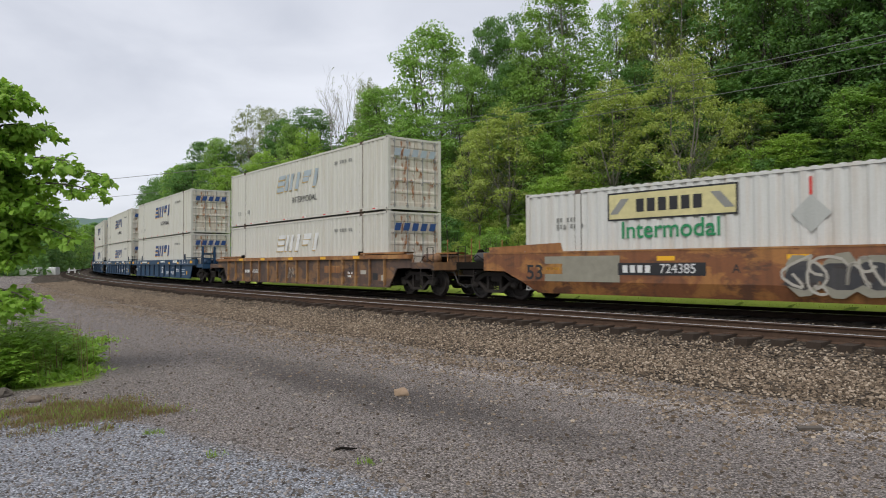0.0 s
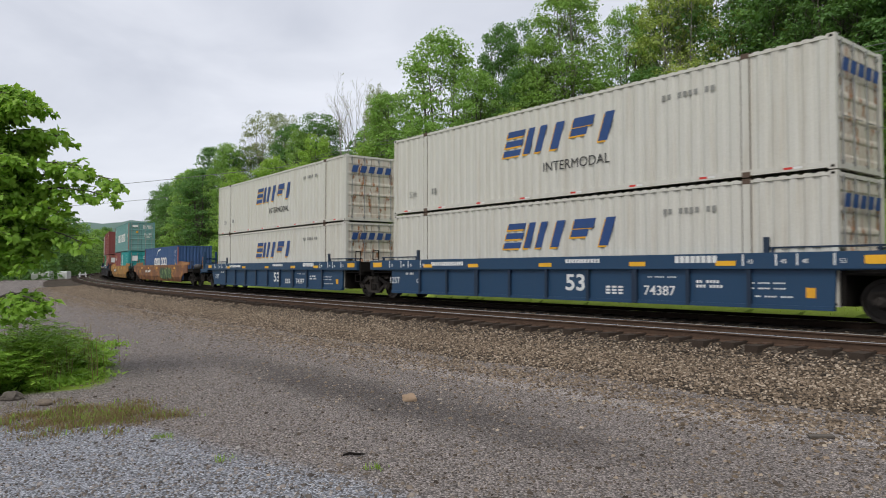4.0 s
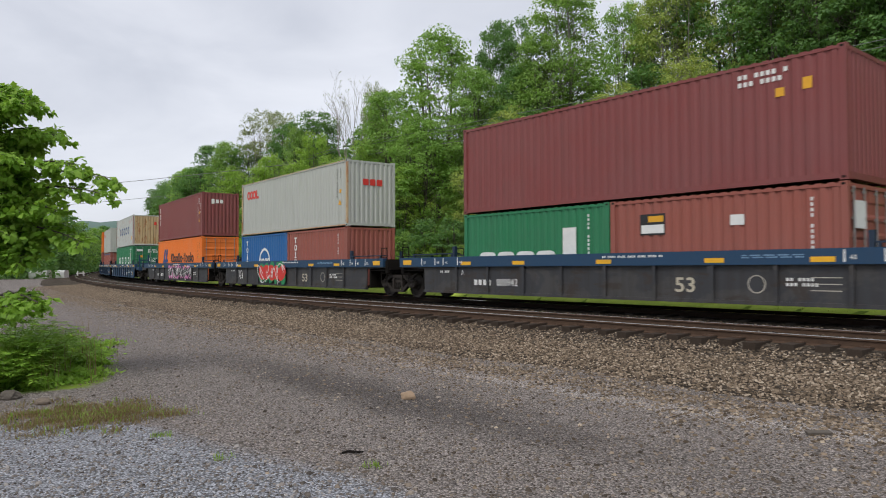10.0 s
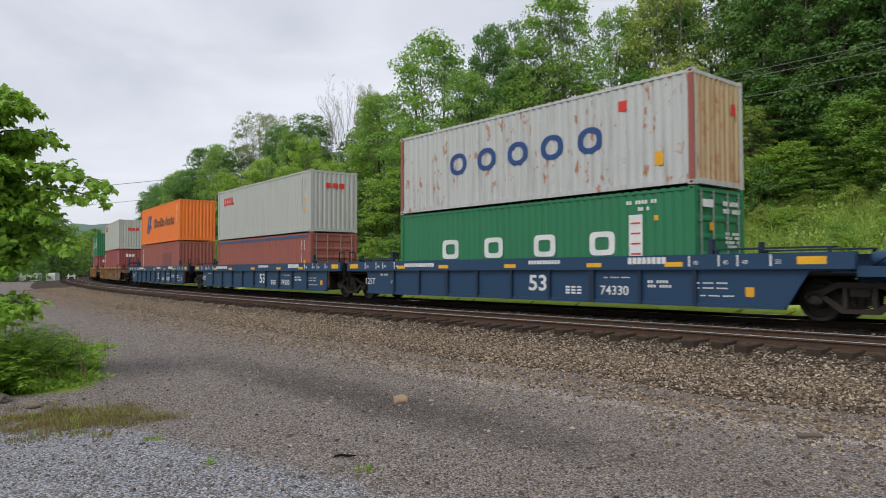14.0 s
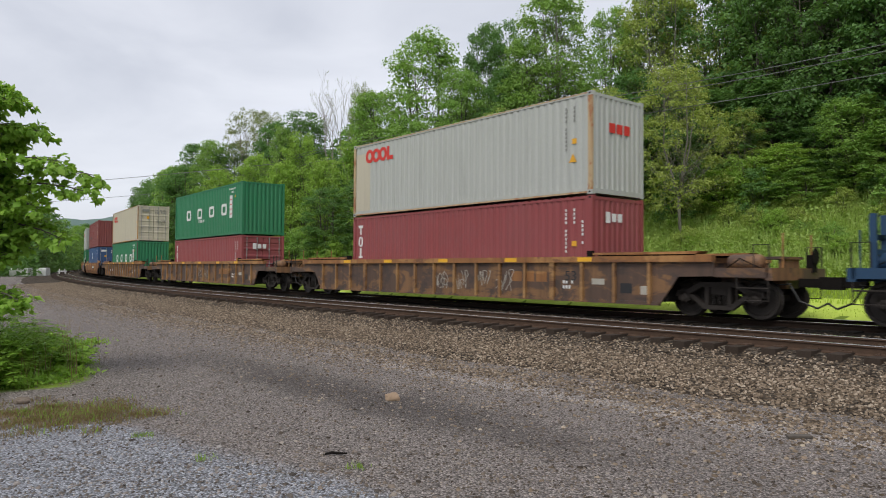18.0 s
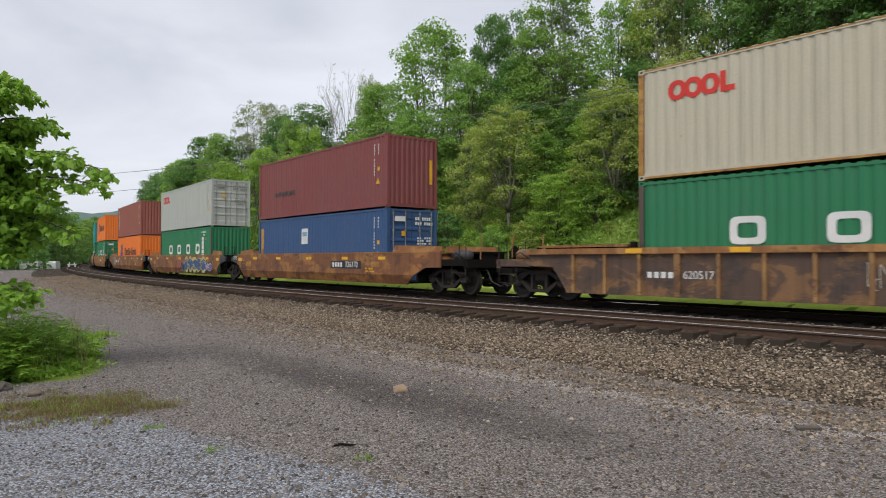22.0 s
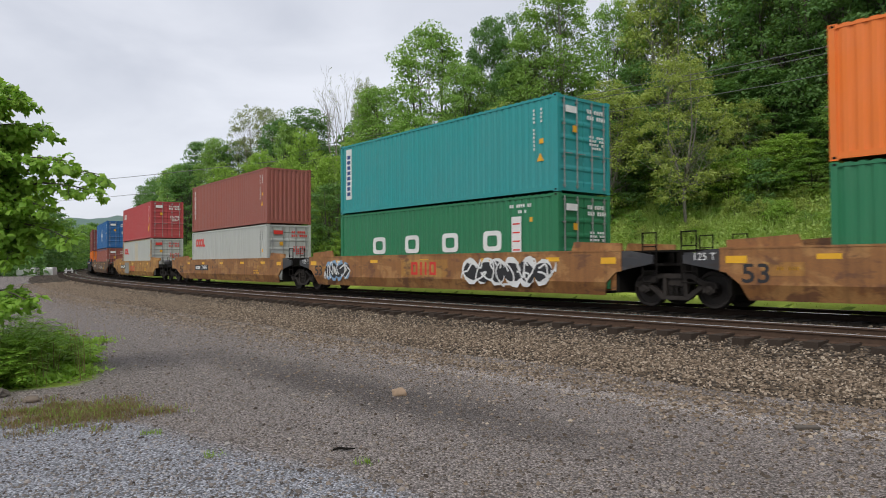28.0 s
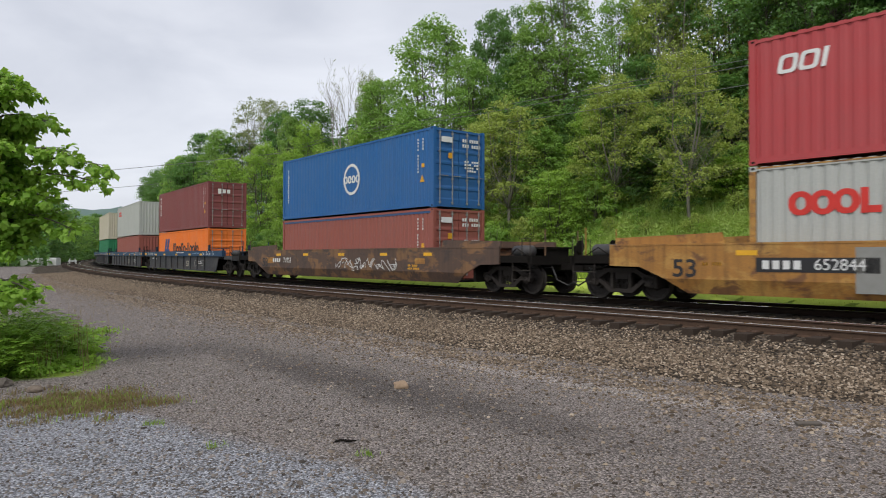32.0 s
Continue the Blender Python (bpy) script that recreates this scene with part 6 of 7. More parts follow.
def joint_end(car, sx, x0, style, steel, trim):
    """The end over a shared truck; x0: end of the side wall."""
    reach = 9.72
    f = Form()

    def bx(a, b, *rest):
        f.box(*sorted((sx * a, sx * b)), *rest)

    bx(x0 - 0.3, reach, -0.42, 0.42, 0.82, 1.10)
    bx(x0 - 0.05, x0 + 0.12, -1.38, 1.38, 0.92, 1.46)
    bx(x0, reach - 0.1, -1.30, 1.30, 1.06, 1.12)
    part("end_platform", f.mesh("end_platform", GRIMY), car)
    if style == "smooth":
        for y in (-1.38, 1.38):
            o = [(sx * x0, 0.94), (sx * (x0 + 0.95), 1.12), (sx * (x0 + 0.95), 1.32), (sx * (x0 + 0.25), 1.45), (sx * x0, 1.45)]
            f = Form().slab(o if sx > 0 else o[::-1], y - 0.04, y + 0.04)
            part("end_gusset", f.mesh("end_gusset", DARKSTEEL), car)
        if sx < 0:
            words(car, "125 T", sx * (x0 + 0.40), 1.27, 0.25, INK_WHITE, -1.423)
    f = Form()
    bx(x0 + 0.1, reach, -0.62, 0.62, 1.42, 1.47)
    for y in (-0.6, 0.6):
        bx(x0 + 0.3, x0 + 0.36, y - 0.03, y + 0.03, 1.12, 1.42)
    part("walkway", f.mesh("walkway", GRIMY), car)
    for y in (-1.36, 1.36):
        f = Form()
        xa = reach - 0.25
        f.tube([(sx * xa, y, 0.62), (sx * xa, y, 1.92)], 0.02, 6)
        f.tube([(sx * (xa - 0.4), y, 0.62), (sx * (xa - 0.4), y, 1.92)], 0.02, 6)
        for z in (0.64, 0.92, 1.2, 1.55, 1.9):
            f.tube([(sx * (xa - 0.4), y, z), (sx * xa, y, z)], 0.016, 5)
        part("step_ladder", f.mesh("step_ladder", GRIMY), car)


CARS = []
BEAM = Form().box(-0.12, 0.12, -1.32, 1.32, 0.30, 0.36).mesh("cross_beam", GRIMY)
Y_RIB, Y_SMOOTH = -1.425, -1.457


def well_car(label, style, steel, trim, rib=None, ends=("coupler", "coupler"), short=False, tall=None, truck_back=True, ribs=16, chord=0.16, truck_x=-9.82):
    """One unit. ends: (rear, front). Wells for 53 ft boxes, or short for 40 ft."""
    car = tagged(new("well_car", None), label, "rail car", "well cars of the train")
    long_end = 7.85 if short else 9.78
    # each end: where the side wall ends, where its arch tops out, where its foot is cut
    spans = []
    for kind in ends:
        spans.append((long_end, long_end - 0.92, long_end - 1.45) if kind == "coupler" else (8.45, 8.30, 8.12) if style == "smooth" else (9.42, 8.06, 8.02))
    (h0, a0, c0_), (h1, a1, c1_) = spans
    cut = min(c0_, c1_)
    half = long_end
    rib = rib or steel
    low = 1.10 if chord > 0.2 else 0.98
    outline = [(-h0, 1.38), (-h0, low + 0.02), (-a0, low), (-c0_, 0.25), (c1_, 0.25), (a1, low), (h1, low + 0.02), (h1, 1.38)]
    for sy in (-1, 1):
        if style == "ribbed":
            f = Form().slab(outline, *sorted((sy * 1.37, sy * 1.42)))
            part("side_wall", f.mesh("side_wall", steel), car)
            n = ribs
            for i in range(1, n - 1) if chord > 0.2 else range(n):
                x = -cut + 0.25 + (2 * cut - 0.5) * i / (n - 1)
                wide = 0.08 if i in (3, n - 4) else 0.045
                f = Form().slab([(x - wide, 0.27), (x + wide, 0.27), (x + wide, 1.495 - chord), (x - wide, 1.495 - chord)], *sorted((sy * 1.42, sy * 1.50)))
                part("rib", f.mesh("rib", rib), car)
            f = Form().box(-h0, h1, *sorted((sy * 1.30, sy * 1.52)), 1.50 - chord, 1.50)
            part("top_chord", f.mesh("top_chord", trim), car)
            f = Form().box(-c0_, c1_, *sorted((sy * 1.33, sy * 1.47)), 0.25, 0.34)
            part("bottom_chord", f.mesh("bottom_chord", steel), car)
        else:
            f = Form()
            a = [(-h0, 1.44), (-h0, 0.92), (-a0, 0.90), (-c0_ + 0.15, 0.62), (c1_ - 0.15, 0.62), (a1, 0.90), (h1, 0.92), (h1, 1.44)]
            f.slab(a, *sorted((sy * 1.39, sy * 1.45)))
            k0_, k1_ = [0.75 if e == "coupler" else 0.3 for e in ends]
            v = [(-c0_ + 0.15, sy * 1.45, 0.62), (c1_ - 0.15, sy * 1.45, 0.62), (c1_ - k1_, sy * 1.32, 0.265), (-c0_ + k0_, sy * 1.32, 0.265)]
            f.add(v + [(x, y - sy * 0.05, z) for x, y, z in v], [(0, 1, 2, 3), (7, 6, 5, 4), (1, 0, 4, 5), (2, 1, 5, 6), (3, 2, 6, 7), (0, 3, 7, 4)])
            part("side_wall", f.mesh("side_wall", steel), car)
            f = Form().box(-h0, h1, *sorted((sy * 1.30, sy * 1.46)), 1.44, 1.485)
            part("top_chord", f.mesh("top_chord", trim), car)
            for x in (-cut * 0.98, -cut * 0.5, 0.0, cut * 0.5, cut * 0.98):
                f = Form().slab([(x - 0.012, 0.64), (x + 0.012, 0.64), (x + 0.012, 1.43), (x - 0.012, 1.43)], *sorted((sy * 1.45, sy * 1.456)))
                part("weld_seam", f.mesh("weld_seam", steel), car)
        # raised guides at the ends of the well
        for sx, hh in ((-1, h0), (1, h1)):
            g0 = 6.9 if not short else 5.2
            o = [(sx * (g0 - 0.35), 1.48), (sx * (hh - 0.1), 1.48), (sx * (hh - 0.1), 1.58), (sx * (hh - 0.7), 1.70), (sx * (g0 - 0.2), 1.70)]
            if sx < 0:
                o = o[::-1]
            if chord > 0.2:
                f = Form().box(*sorted((sx * (g0 - 0.3), sx * (hh - 0.5))), *sorted((sy * 0.95, sy * 1.30)), 1.60, 1.635)
                for xx in (g0 - 0.25, hh - 0.6):
                    f.box(*sorted((sx * xx, sx * (xx + 0.06))), *sorted((sy * 1.22, sy * 1.30)), 1.48, 1.60)
                f.box(*sorted((sx * (g0 - 0.42), sx * (g0 - 0.30))), *sorted((sy * 1.20, sy * 1.32)), 1.48, 1.86)
                part("walkway", f.mesh("walkway", RIBBLUE), car)
            elif style == "ribbed":
                n_ = 4
                for k in range(n_):
                    xa, xb = g0 - 0.6 + (hh - g0 + 0.2) * k / n_, g0 - 0.6 + (hh - g0 + 0.2) * (k + 1) / n_ - 0.02
                    f = Form().slab([(p, q) if sx > 0 else (-p, q) for p, q in ((xa, 1.535), (xb, 1.535), (xb + (0.10 if k == n_ - 1 else 0), 1.60), (xa, 1.60))][::sx], *sorted((sy * 1.02, sy * 1.46)))
                    part("deck_plate", f.mesh("deck_plate", trim), car)
                f = Form().box(*sorted((sx * (g0 - 0.55), sx * (hh - 0.55))), *sorted((sy * 1.24, sy * 1.30)), 1.49, 1.54)
                f.box(*sorted((sx * (g0 - 0.82), sx * (g0 - 0.68))), *sorted((sy * 1.28, sy * 1.44)), 1.49, 1.66)
                part("guide_wall", f.mesh("guide_wall", GRIMY), car)
            else:
                o = [(sx * (g0 - 0.25), 1.48), (sx * (hh - 0.1), 1.48), (sx * (hh - 0.1), 1.66), (sx * (g0 - 0.15), 1.74)]
                f = Form().slab(o if sx > 0 else o[::-1], *sorted((sy * 1.22, sy * 1.30)))
                part("guide_wall", f.mesh("guide_wall", trim), car)
        for x in (-0.58, -0.33, 0.0, 0.33, 0.58) if chord > 0.2 else (-0.62, -0.33, 0.0, 0.33, 0.62):
            flat_mark(car, x * half, (1.42 if chord < 0.2 else 1.27) if style == "ribbed" else 1.25, 0.5, 0.115, REFLECTOR, sy * (1.524 if style == "ribbed" else 1.454) - (0.004 if sy > 0 else 0), "reflector")
    for i in range(7):
        x = -cut + 0.6 + (2 * cut - 1.2) * i / 6
        part("cross_beam", BEAM, car, pose(x, 0, 0))
    for sx, hh in ((-1, h0), (1, h1)):
        f = Form()
        f.box(*sorted((sx * (cut + 0.1), sx * (cut + 0.2))), -1.34, 1.34, 0.36, 1.15)
        f.box(*sorted((sx * (cut + 0.2), sx * hh)), -1.36, 1.36, 1.00, 1.05)
        part("bulkhead", f.mesh("bulkhead", GRIMY), car)
    part("centre_beam", Form().box(-cut, cut, -0.25, 0.25, 0.302, 0.317).mesh("centre_beam", GRIMY), car)
    for sx, kind in zip((-1, 1), ends):
        if kind == "coupler":
            coupler_end(car, sx, long_end, GRIMY if style == "smooth" else steel, trim, tall)
            add_truck(car, sx * (long_end - 0.08))
        else:
            joint_end(car, sx, h0 if sx < 0 else h1, style, steel, trim)
            flat_mark(car, sx * (8.95 if style == "ribbed" else 8.05), 1.32 if style == "ribbed" else 1.2, 0.5, 0.17, REFLECTOR, -1.528 if style == "ribbed" else Y_SMOOTH, "reflector")
            if sx < 0 and truck_back:
                add_truck(car, truck_x)
    CARS.append(car)
    return car


def number_panel(car, x, z, text, y, w=2.3, h=0.26, ink=INK_WHITE, panel=INK_BLACK):
    if panel:
        flat_mark(car, x, z, w, h, panel, y, "number_panel", label="black panel with a white number")
    for i in range(4):
        flat_mark(car, x - w * 0.41 + i * w * 0.09, z, w * 0.06, h * 0.6, ink, y - 0.004, "owner_mark")
    words(car, text, x + w * 0.2, z, h * 1.05, ink, y - 0.005, "number")


def scribble(car, x, z, w, h, inks, y, seed, n=9, thick=0.05):
    """Spray paint: an overlap of loose loops and blocks with no letters in it."""
    r = random.Random(seed)
    for k, ink in enumerate(inks[:-1]):
        f = Form()
        for i in range(n):
            cx = x - w / 2 + w * (i + 0.5) / n + r.uniform(-0.05, 0.05) * w / n
            a, b = w / n * r.uniform(0.52, 0.75), h * r.uniform(0.40, 0.52)
            tilt = r.uniform(-0.25, 0.25)
            o = [(cx + a * math.cos(q) * r.uniform(0.8, 1.1) + tilt * b * math.sin(q), z + r.uniform(-0.03, 0.03) + b * math.sin(q) * (1 - 0.3 * k)) for q in (j * math.pi / 5 for j in range(10))]
            zz_ = y - 0.002 - 0.002 * k - 0.0001 * i
            f.add([(p, zz_, q) for p, q in o] + [(cx, zz_, z)], [(j, (j + 1) % 10, 10) for j in range(10)])
        tagged(part("spray_paint", f.mesh("spray_paint", ink), car), kind="stuff")
    f = Form()
    for i in range(2 * n):
        cx = x - w / 2 + w * (i + 0.5) / (2 * n)
        a, b = w / n * r.uniform(0.42, 0.62), h * r.uniform(0.40, 0.5)
        spots = [(r.choice((-1, 0, 1)) + r.uniform(-0.25, 0.25), r.choice((-1, 0, 1)) * 0.9 + r.uniform(-0.1, 0.1)) for q in range(6)]
        knots = [(cx + a * p, z + b * q) for p, q in spots]
        o = []
        for j in range(1, 5):
            for q in (0.0, 0.34, 0.67):
                u, v2 = 1 - q, q
                m0 = [(knots[j - 1][i2] + knots[j][i2]) / 2 for i2 in (0, 1)]
                m1 = [(knots[j][i2] + knots[j + 1][i2]) / 2 for i2 in (0, 1)]
                o.append(tuple(u * u * m0[i2] + 2 * u * v2 * knots[j][i2] + v2 * v2 * m1[i2] for i2 in (0, 1)))
        for (p0, q0), (p1, q1) in zip(o, o[1:]):
            dx, dz = p1 - p0, q1 - q0
            m = math.hypot(dx, dz) + 1e-6
            ux, uz = -dz / m * thick / 2, dx / m * thick / 2
            yy = y - 0.008 - 0.0001 * i
            f.add([(p0 + ux, yy, q0 + uz), (p1 + ux, yy, q1 + uz), (p1 - ux, yy, q1 - uz), (p0 - ux, yy, q0 - uz)], [(0, 1, 2, 3)])
    tagged(part("spray_paint", f.mesh("spray_paint", inks[-1]), car), kind="stuff")


def side_codes(car, y, ink=INK_WHITE, panel=None):
    small_print(car, 5.2, 0.80, ink, y, 2, 8, 0.07, 0.7)
    small_print(car, -6.9, 0.95, ink, y, 1, 6, 0.08, 0.5)


def well_marks(car):
    """White ticks with the box lengths beside them, at both ends of the well."""
    for sx in (-1, 1):
        for x, text in ((6.10, "40"), (6.86, "45"), (7.32, "48"), (8.08, "53")):
            flat_mark(car, sx * x, 1.34, 0.04, 0.26, INK_WHITE, -1.524, "tick_mark")
            words(car, text, sx * x + 0.17, 1.30, 0.14, INK_WHITE, -1.526, "well_length")


def blue_unit(letter, number, first, last):
    car = well_car("blue ribbed well car of an articulated set, white lettering", "ribbed", RAILBLUE, RAILBLUE, RIBBLUE,
                   ("coupler" if last else "joint", "coupler" if first else "joint"), tall=RAILBLUE, ribs=11, chord=0.36)
    y = -1.524
    word_blocks(car, -4.6, 1.34, 15, 1.75, 0.13, INK_WHITE, y, 0.2)
    word_blocks(car, 1.4, 1.37, 11, 1.25, 0.11, INK_WHITE, y, 0.2)
    word_blocks(car, 4.9, 1.37, 8, 1.15, 0.17, INK_WHITE, y, 0.2)
    words(car, "53", 1.07, 0.74, 0.64, INK_WHITE, Y_RIB, wide=1.2, bold=0.02)
    words(car, "125T", -7.86, 0.72, 0.34, INK_WHITE, -1.425)
    word_blocks(car, 2.42, 0.58, 3, 0.62, 0.22, INK_WHITE, Y_RIB, 0.3, 0, 0.06, "cc")
    words(car, number, 3.82, 0.58, 0.34, INK_WHITE, Y_RIB, "number", wide=1.1, bold=0.01)
    words(car, letter, -6.4, 0.72, 0.2, INK_WHITE, Y_RIB)
    well_marks(car)
    for x in (-8.9, 8.95):
        flat_mark(car, x, 1.33, 0.6, 0.17, REFLECTOR, y, "reflector")
    for x, z in ((3.9, 0.92), (6.6, 0.80), (6.6, 0.68), (6.75, 0.50)):
        small_print(car, x, z, INK_WHITE, Y_RIB, 1, 12, 0.035, 0.85)
    flat_mark(car, 7.55, 0.62, 0.2, 0.22, INK_YELLOW, Y_RIB, "yellow_label")
    side_codes(car, Y_RIB)
    return car


def grey_unit(letter, first, last, number=None):
    car = well_car("charcoal ribbed well car with a blue top rail", "ribbed", DARKSTEEL, RAILBLUE, DARKSTEEL,
                   ("coupler" if last else "joint", "coupler" if first else "joint"), ribs=11, chord=0.34, truck_x=-10.2 if first else -9.82)
    words(car, "53", 2.4, 0.66, 0.5, CREAM, Y_RIB, wide=1.2, bold=0.015)
    words(car, letter, -5.95, 0.95, 0.22, INK_WHITE, Y_RIB)
    if number:
        number_panel(car, -4.3, 0.64, number, Y_RIB, 2.4, 0.30, panel=None)
    well_marks(car)
    small_print(car, 0.9, 1.37, INK_WHITE, -1.524, 1, 30, 0.055, 1.9)
    small_print(car, 4.6, 1.36, INK_PALEBLUE, -1.524, 2, 22, 0.03, 1.4)
    hoop(car, 4.2, 0.72, 0.42, 0.42, 0.03, INK_SPRAY, Y_RIB, "stencil_ring", 2.0)
    for dz in (-0.14, 0.0, 0.14):
        flat_mark(car, 5.7, 0.74 + dz, 0.62, 0.02, INK_SPRAY, Y_RIB, "stencil_line")
    side_codes(car, Y_RIB)
    return car


def brown_ribbed(number=None, tags=3, posts=RIBTAN):
    car = well_car("rust-brown ribbed well car with worn tan posts and top rail", "ribbed", DARKBROWN, TANBROWN, posts)
    words(car, "53", 5.5, 0.95, 0.40, INK_BLACK, Y_RIB, wide=1.15)
    if number:
        number_panel(car, -4.75, 0.8, number, Y_RIB, 2.2, 0.26, panel=None)
    word_blocks(car, 3.9, 0.93, 3, 1.5, 0.30, TANBROWN, Y_RIB, 0.15)
    for x, z, w, h, ink in ((6.45, 0.82, 0.42, 0.16, INK_SPRAY), (7.35, 0.66, 0.36, 0.26, INK_BLACK), (7.9, 0.62, 0.22, 0.22, INK_SPRAY)):
        flat_mark(car, x, z, w, h, ink, Y_RIB, "stencil_panel")
    r = random.Random(tags)
    for k in range(tags):
        scribble(car, -0.2 + k * 1.03, 0.80, 0.72, 0.72, [INK_SPRAY], Y_RIB, tags * 10 + k, 3, 0.022)
    small_print(car, 5.4, 0.75, INK_WHITE, Y_RIB, 2, 4, 0.09, 0.4)
    return car


def smooth_car(steel, trim, number, ends, label, x_num=-1.0, panel=INK_BLACK, short=False, letter=None):
    car = well_car(label, "smooth", steel, trim, None, ends, short)
    y = Y_SMOOTH
    if number:
        number_panel(car, x_num, 0.98, number, y, 2.5, 0.32, panel=panel)
    side_codes(car, y, INK_YELLOW)
    flat_mark(car, -7.0 if not short else -5.6, 0.98, 0.9, 0.3, YELLOWSTEEL, y, "paint_patch")
    flat_mark(car, 5.6, 1.0, 0.6, 0.2, YELLOWSTEEL, y, "paint_patch")
    if not short:
        words(car, "53", -7.6, 0.86, 0.60, INK_BLACK, y, wide=1.15, bold=0.015)
    if letter:
        words(car, letter, x_num + 2.0, 0.98, 0.3, INK_BLACK, y)
    return car


# the train, from its head
smooth_car(BROWN, TANBROWN, "724385", ("coupler", "joint"), "rust-brown smooth-sided well car with patches and sprayed marks", -3.4, letter="A")
c0 = CARS[-1]
flat_mark(c0, -5.9, 0.98, 2.6, 0.72, INK_PATCH, Y_SMOOTH + 0.001, "paint_patch")
scribble(c0, 1.9, 0.85, 4.4, 1.05, [INK_PATCH, DARKSTEEL, INK_SPRAY], Y_SMOOTH, 4, 6, 0.06)
brown_ribbed("655882", 1)
blue_unit("A", "74387", True, False), blue_unit("C", "74387", False, False), blue_unit("B", "74387", False, True)
smooth_car(BROWN, TANBROWN, "646444", ("coupler", "coupler"), "orange-brown smooth-sided well car with green sprayed shapes", -3.4, None)
scribble(CARS[-1], 3.2, 0.85, 3.9, 0.95, [INK_DARKGREEN, INK_PALEGREEN], Y_SMOOTH, 6, 5, 0.035)
smooth_car(YELLOWSTEEL, YELLOWSTEEL, "457284", ("coupler", "coupler"), "worn yellow-orange short well car", -3.2, INK_BLACK, True)
words(CARS[-1], "40", -6.4, 0.90, 0.36, INK_BLACK, Y_SMOOTH)
grey_unit("A", True, False, "888942")
grey_unit("C", False, False)
scribble(CARS[-1], -1.2, 0.90, 3.2, 1.2, [INK_GREEN, INK_RED, INK_WHITE], Y_RIB - 0.102, 8, 5, 0.045)
scribble(CARS[-1], -5.6, 0.78, 0.6, 0.5, [INK_WHITE], Y_RIB, 9, 3, 0.03)
grey_unit("B", False, True, "888942")
scribble(CARS[-1], 1.6, 0.86, 6.2, 1.05, [INK_PINK, INK_BLACK, INK_WHITE], Y_RIB - 0.102, 12, 10, 0.05)
blue_unit("A", "74330", True, False), blue_unit("C", "74330", False, False), blue_unit("B", "74330", False, True)
brown_ribbed(None, 4), brown_ribbed(None, 2), brown_ribbed("620517", 2)
B3 = "rust-brown smooth-sided well car of an articulated set"
smooth_car(BROWN, TANBROWN, "726170", ("joint", "coupler"), B3, 3.3)
smooth_car(BROWN, TANBROWN, None, ("joint", "joint"), "rust-brown smooth-sided well car with blue and yellow spray paint")
flat_mark(CARS[-1], 0.3, 0.9, 1.9, 0.55, OXIDE, Y_SMOOTH + 0.001, "paint_patch")
scribble(CARS[-1], 0.9, 0.66, 1.0, 0.7, [INK_BLACK, INK_SPRAY], Y_SMOOTH, 25, 2, 0.02)
scribble(CARS[-1], 6.3, 0.74, 1.4, 0.8, [INK_BLACK, INK_PURPLE, INK_WHITE], Y_SMOOTH, 26, 3, 0.025)
scribble(CARS[-1], 3.5, 0.86, 4.6, 1.12, [INK_STRAW, INK_SPRAYBLUE, INK_STRAW], Y_SMOOTH, 15, 5, 0.035)
smooth_car(BROWN, TANBROWN, "726170", ("coupler", "joint"), B3, -4.5, None)
flat_mark(CARS[-1], -6.3, 1.0, 1.6, 0.7, INK_GREY, Y_SMOOTH, "paint_patch")
T3 = "tan-orange smooth-sided well car of an articulated set"
smooth_car(TANBROWN, TANBROWN, "726849", ("joint", "coupler"), T3, 3.0, None)
smooth_car(TANBROWN, TANBROWN, None, ("joint", "joint"), "tan-orange smooth-sided well car with black and silver spray paint")
scribble(CARS[-1], 4.1, 0.88, 3.8, 1.0, [INK_WHITE, INK_BLACK, INK_WHITE], Y_SMOOTH, 18, 6, 0.06)
scribble(CARS[-1], -6.0, 0.88, 1.9, 0.9, [INK_PALEBLUE, INK_BLACK, INK_WHITE], Y_SMOOTH, 19, 4, 0.06)
flat_mark(CARS[-1], -0.05, 0.98, 2.7, 0.62, YELLOWSTEEL, Y_SMOOTH, "paint_patch")
word_blocks(CARS[-1], -0.05, 0.98, 3, 1.6, 0.46, INK_RED, Y_SMOOTH - 0.005, 0.3, 0, 0.1, "on")
smooth_car(TANBROWN, TANBROWN, "726849", ("coupler", "joint"), T3, -3.5, INK_BLACK, letter="A")
smooth_car(YELLOWSTEEL, YELLOWSTEEL, "652844", ("coupler", "coupler"), "worn orange-yellow smooth-sided well car", -4.6, INK_BLACK)
flat_mark(CARS[-1], -2.8, 0.88, 2.0, 0.95, INK_GREY, Y_SMOOTH, "paint_patch")
word_blocks(CARS[-1], -0.1, 0.85, 3, 1.9, 0.42, INK_RED, Y_SMOOTH - 0.004, 0.3, 0, 0.09, "on")
smooth_car(DARKBROWN, DARKBROWN, "71052", ("coupler", "coupler"), "dark brown smooth-sided well car", -5.6, None)
scribble(CARS[-1], 2.0, 0.85, 4.6, 0.6, [INK_WHITE], Y_SMOOTH, 22, 9, 0.03)
grey_unit("A", True, False), grey_unit("C", False, False), grey_unit("B", False, True)


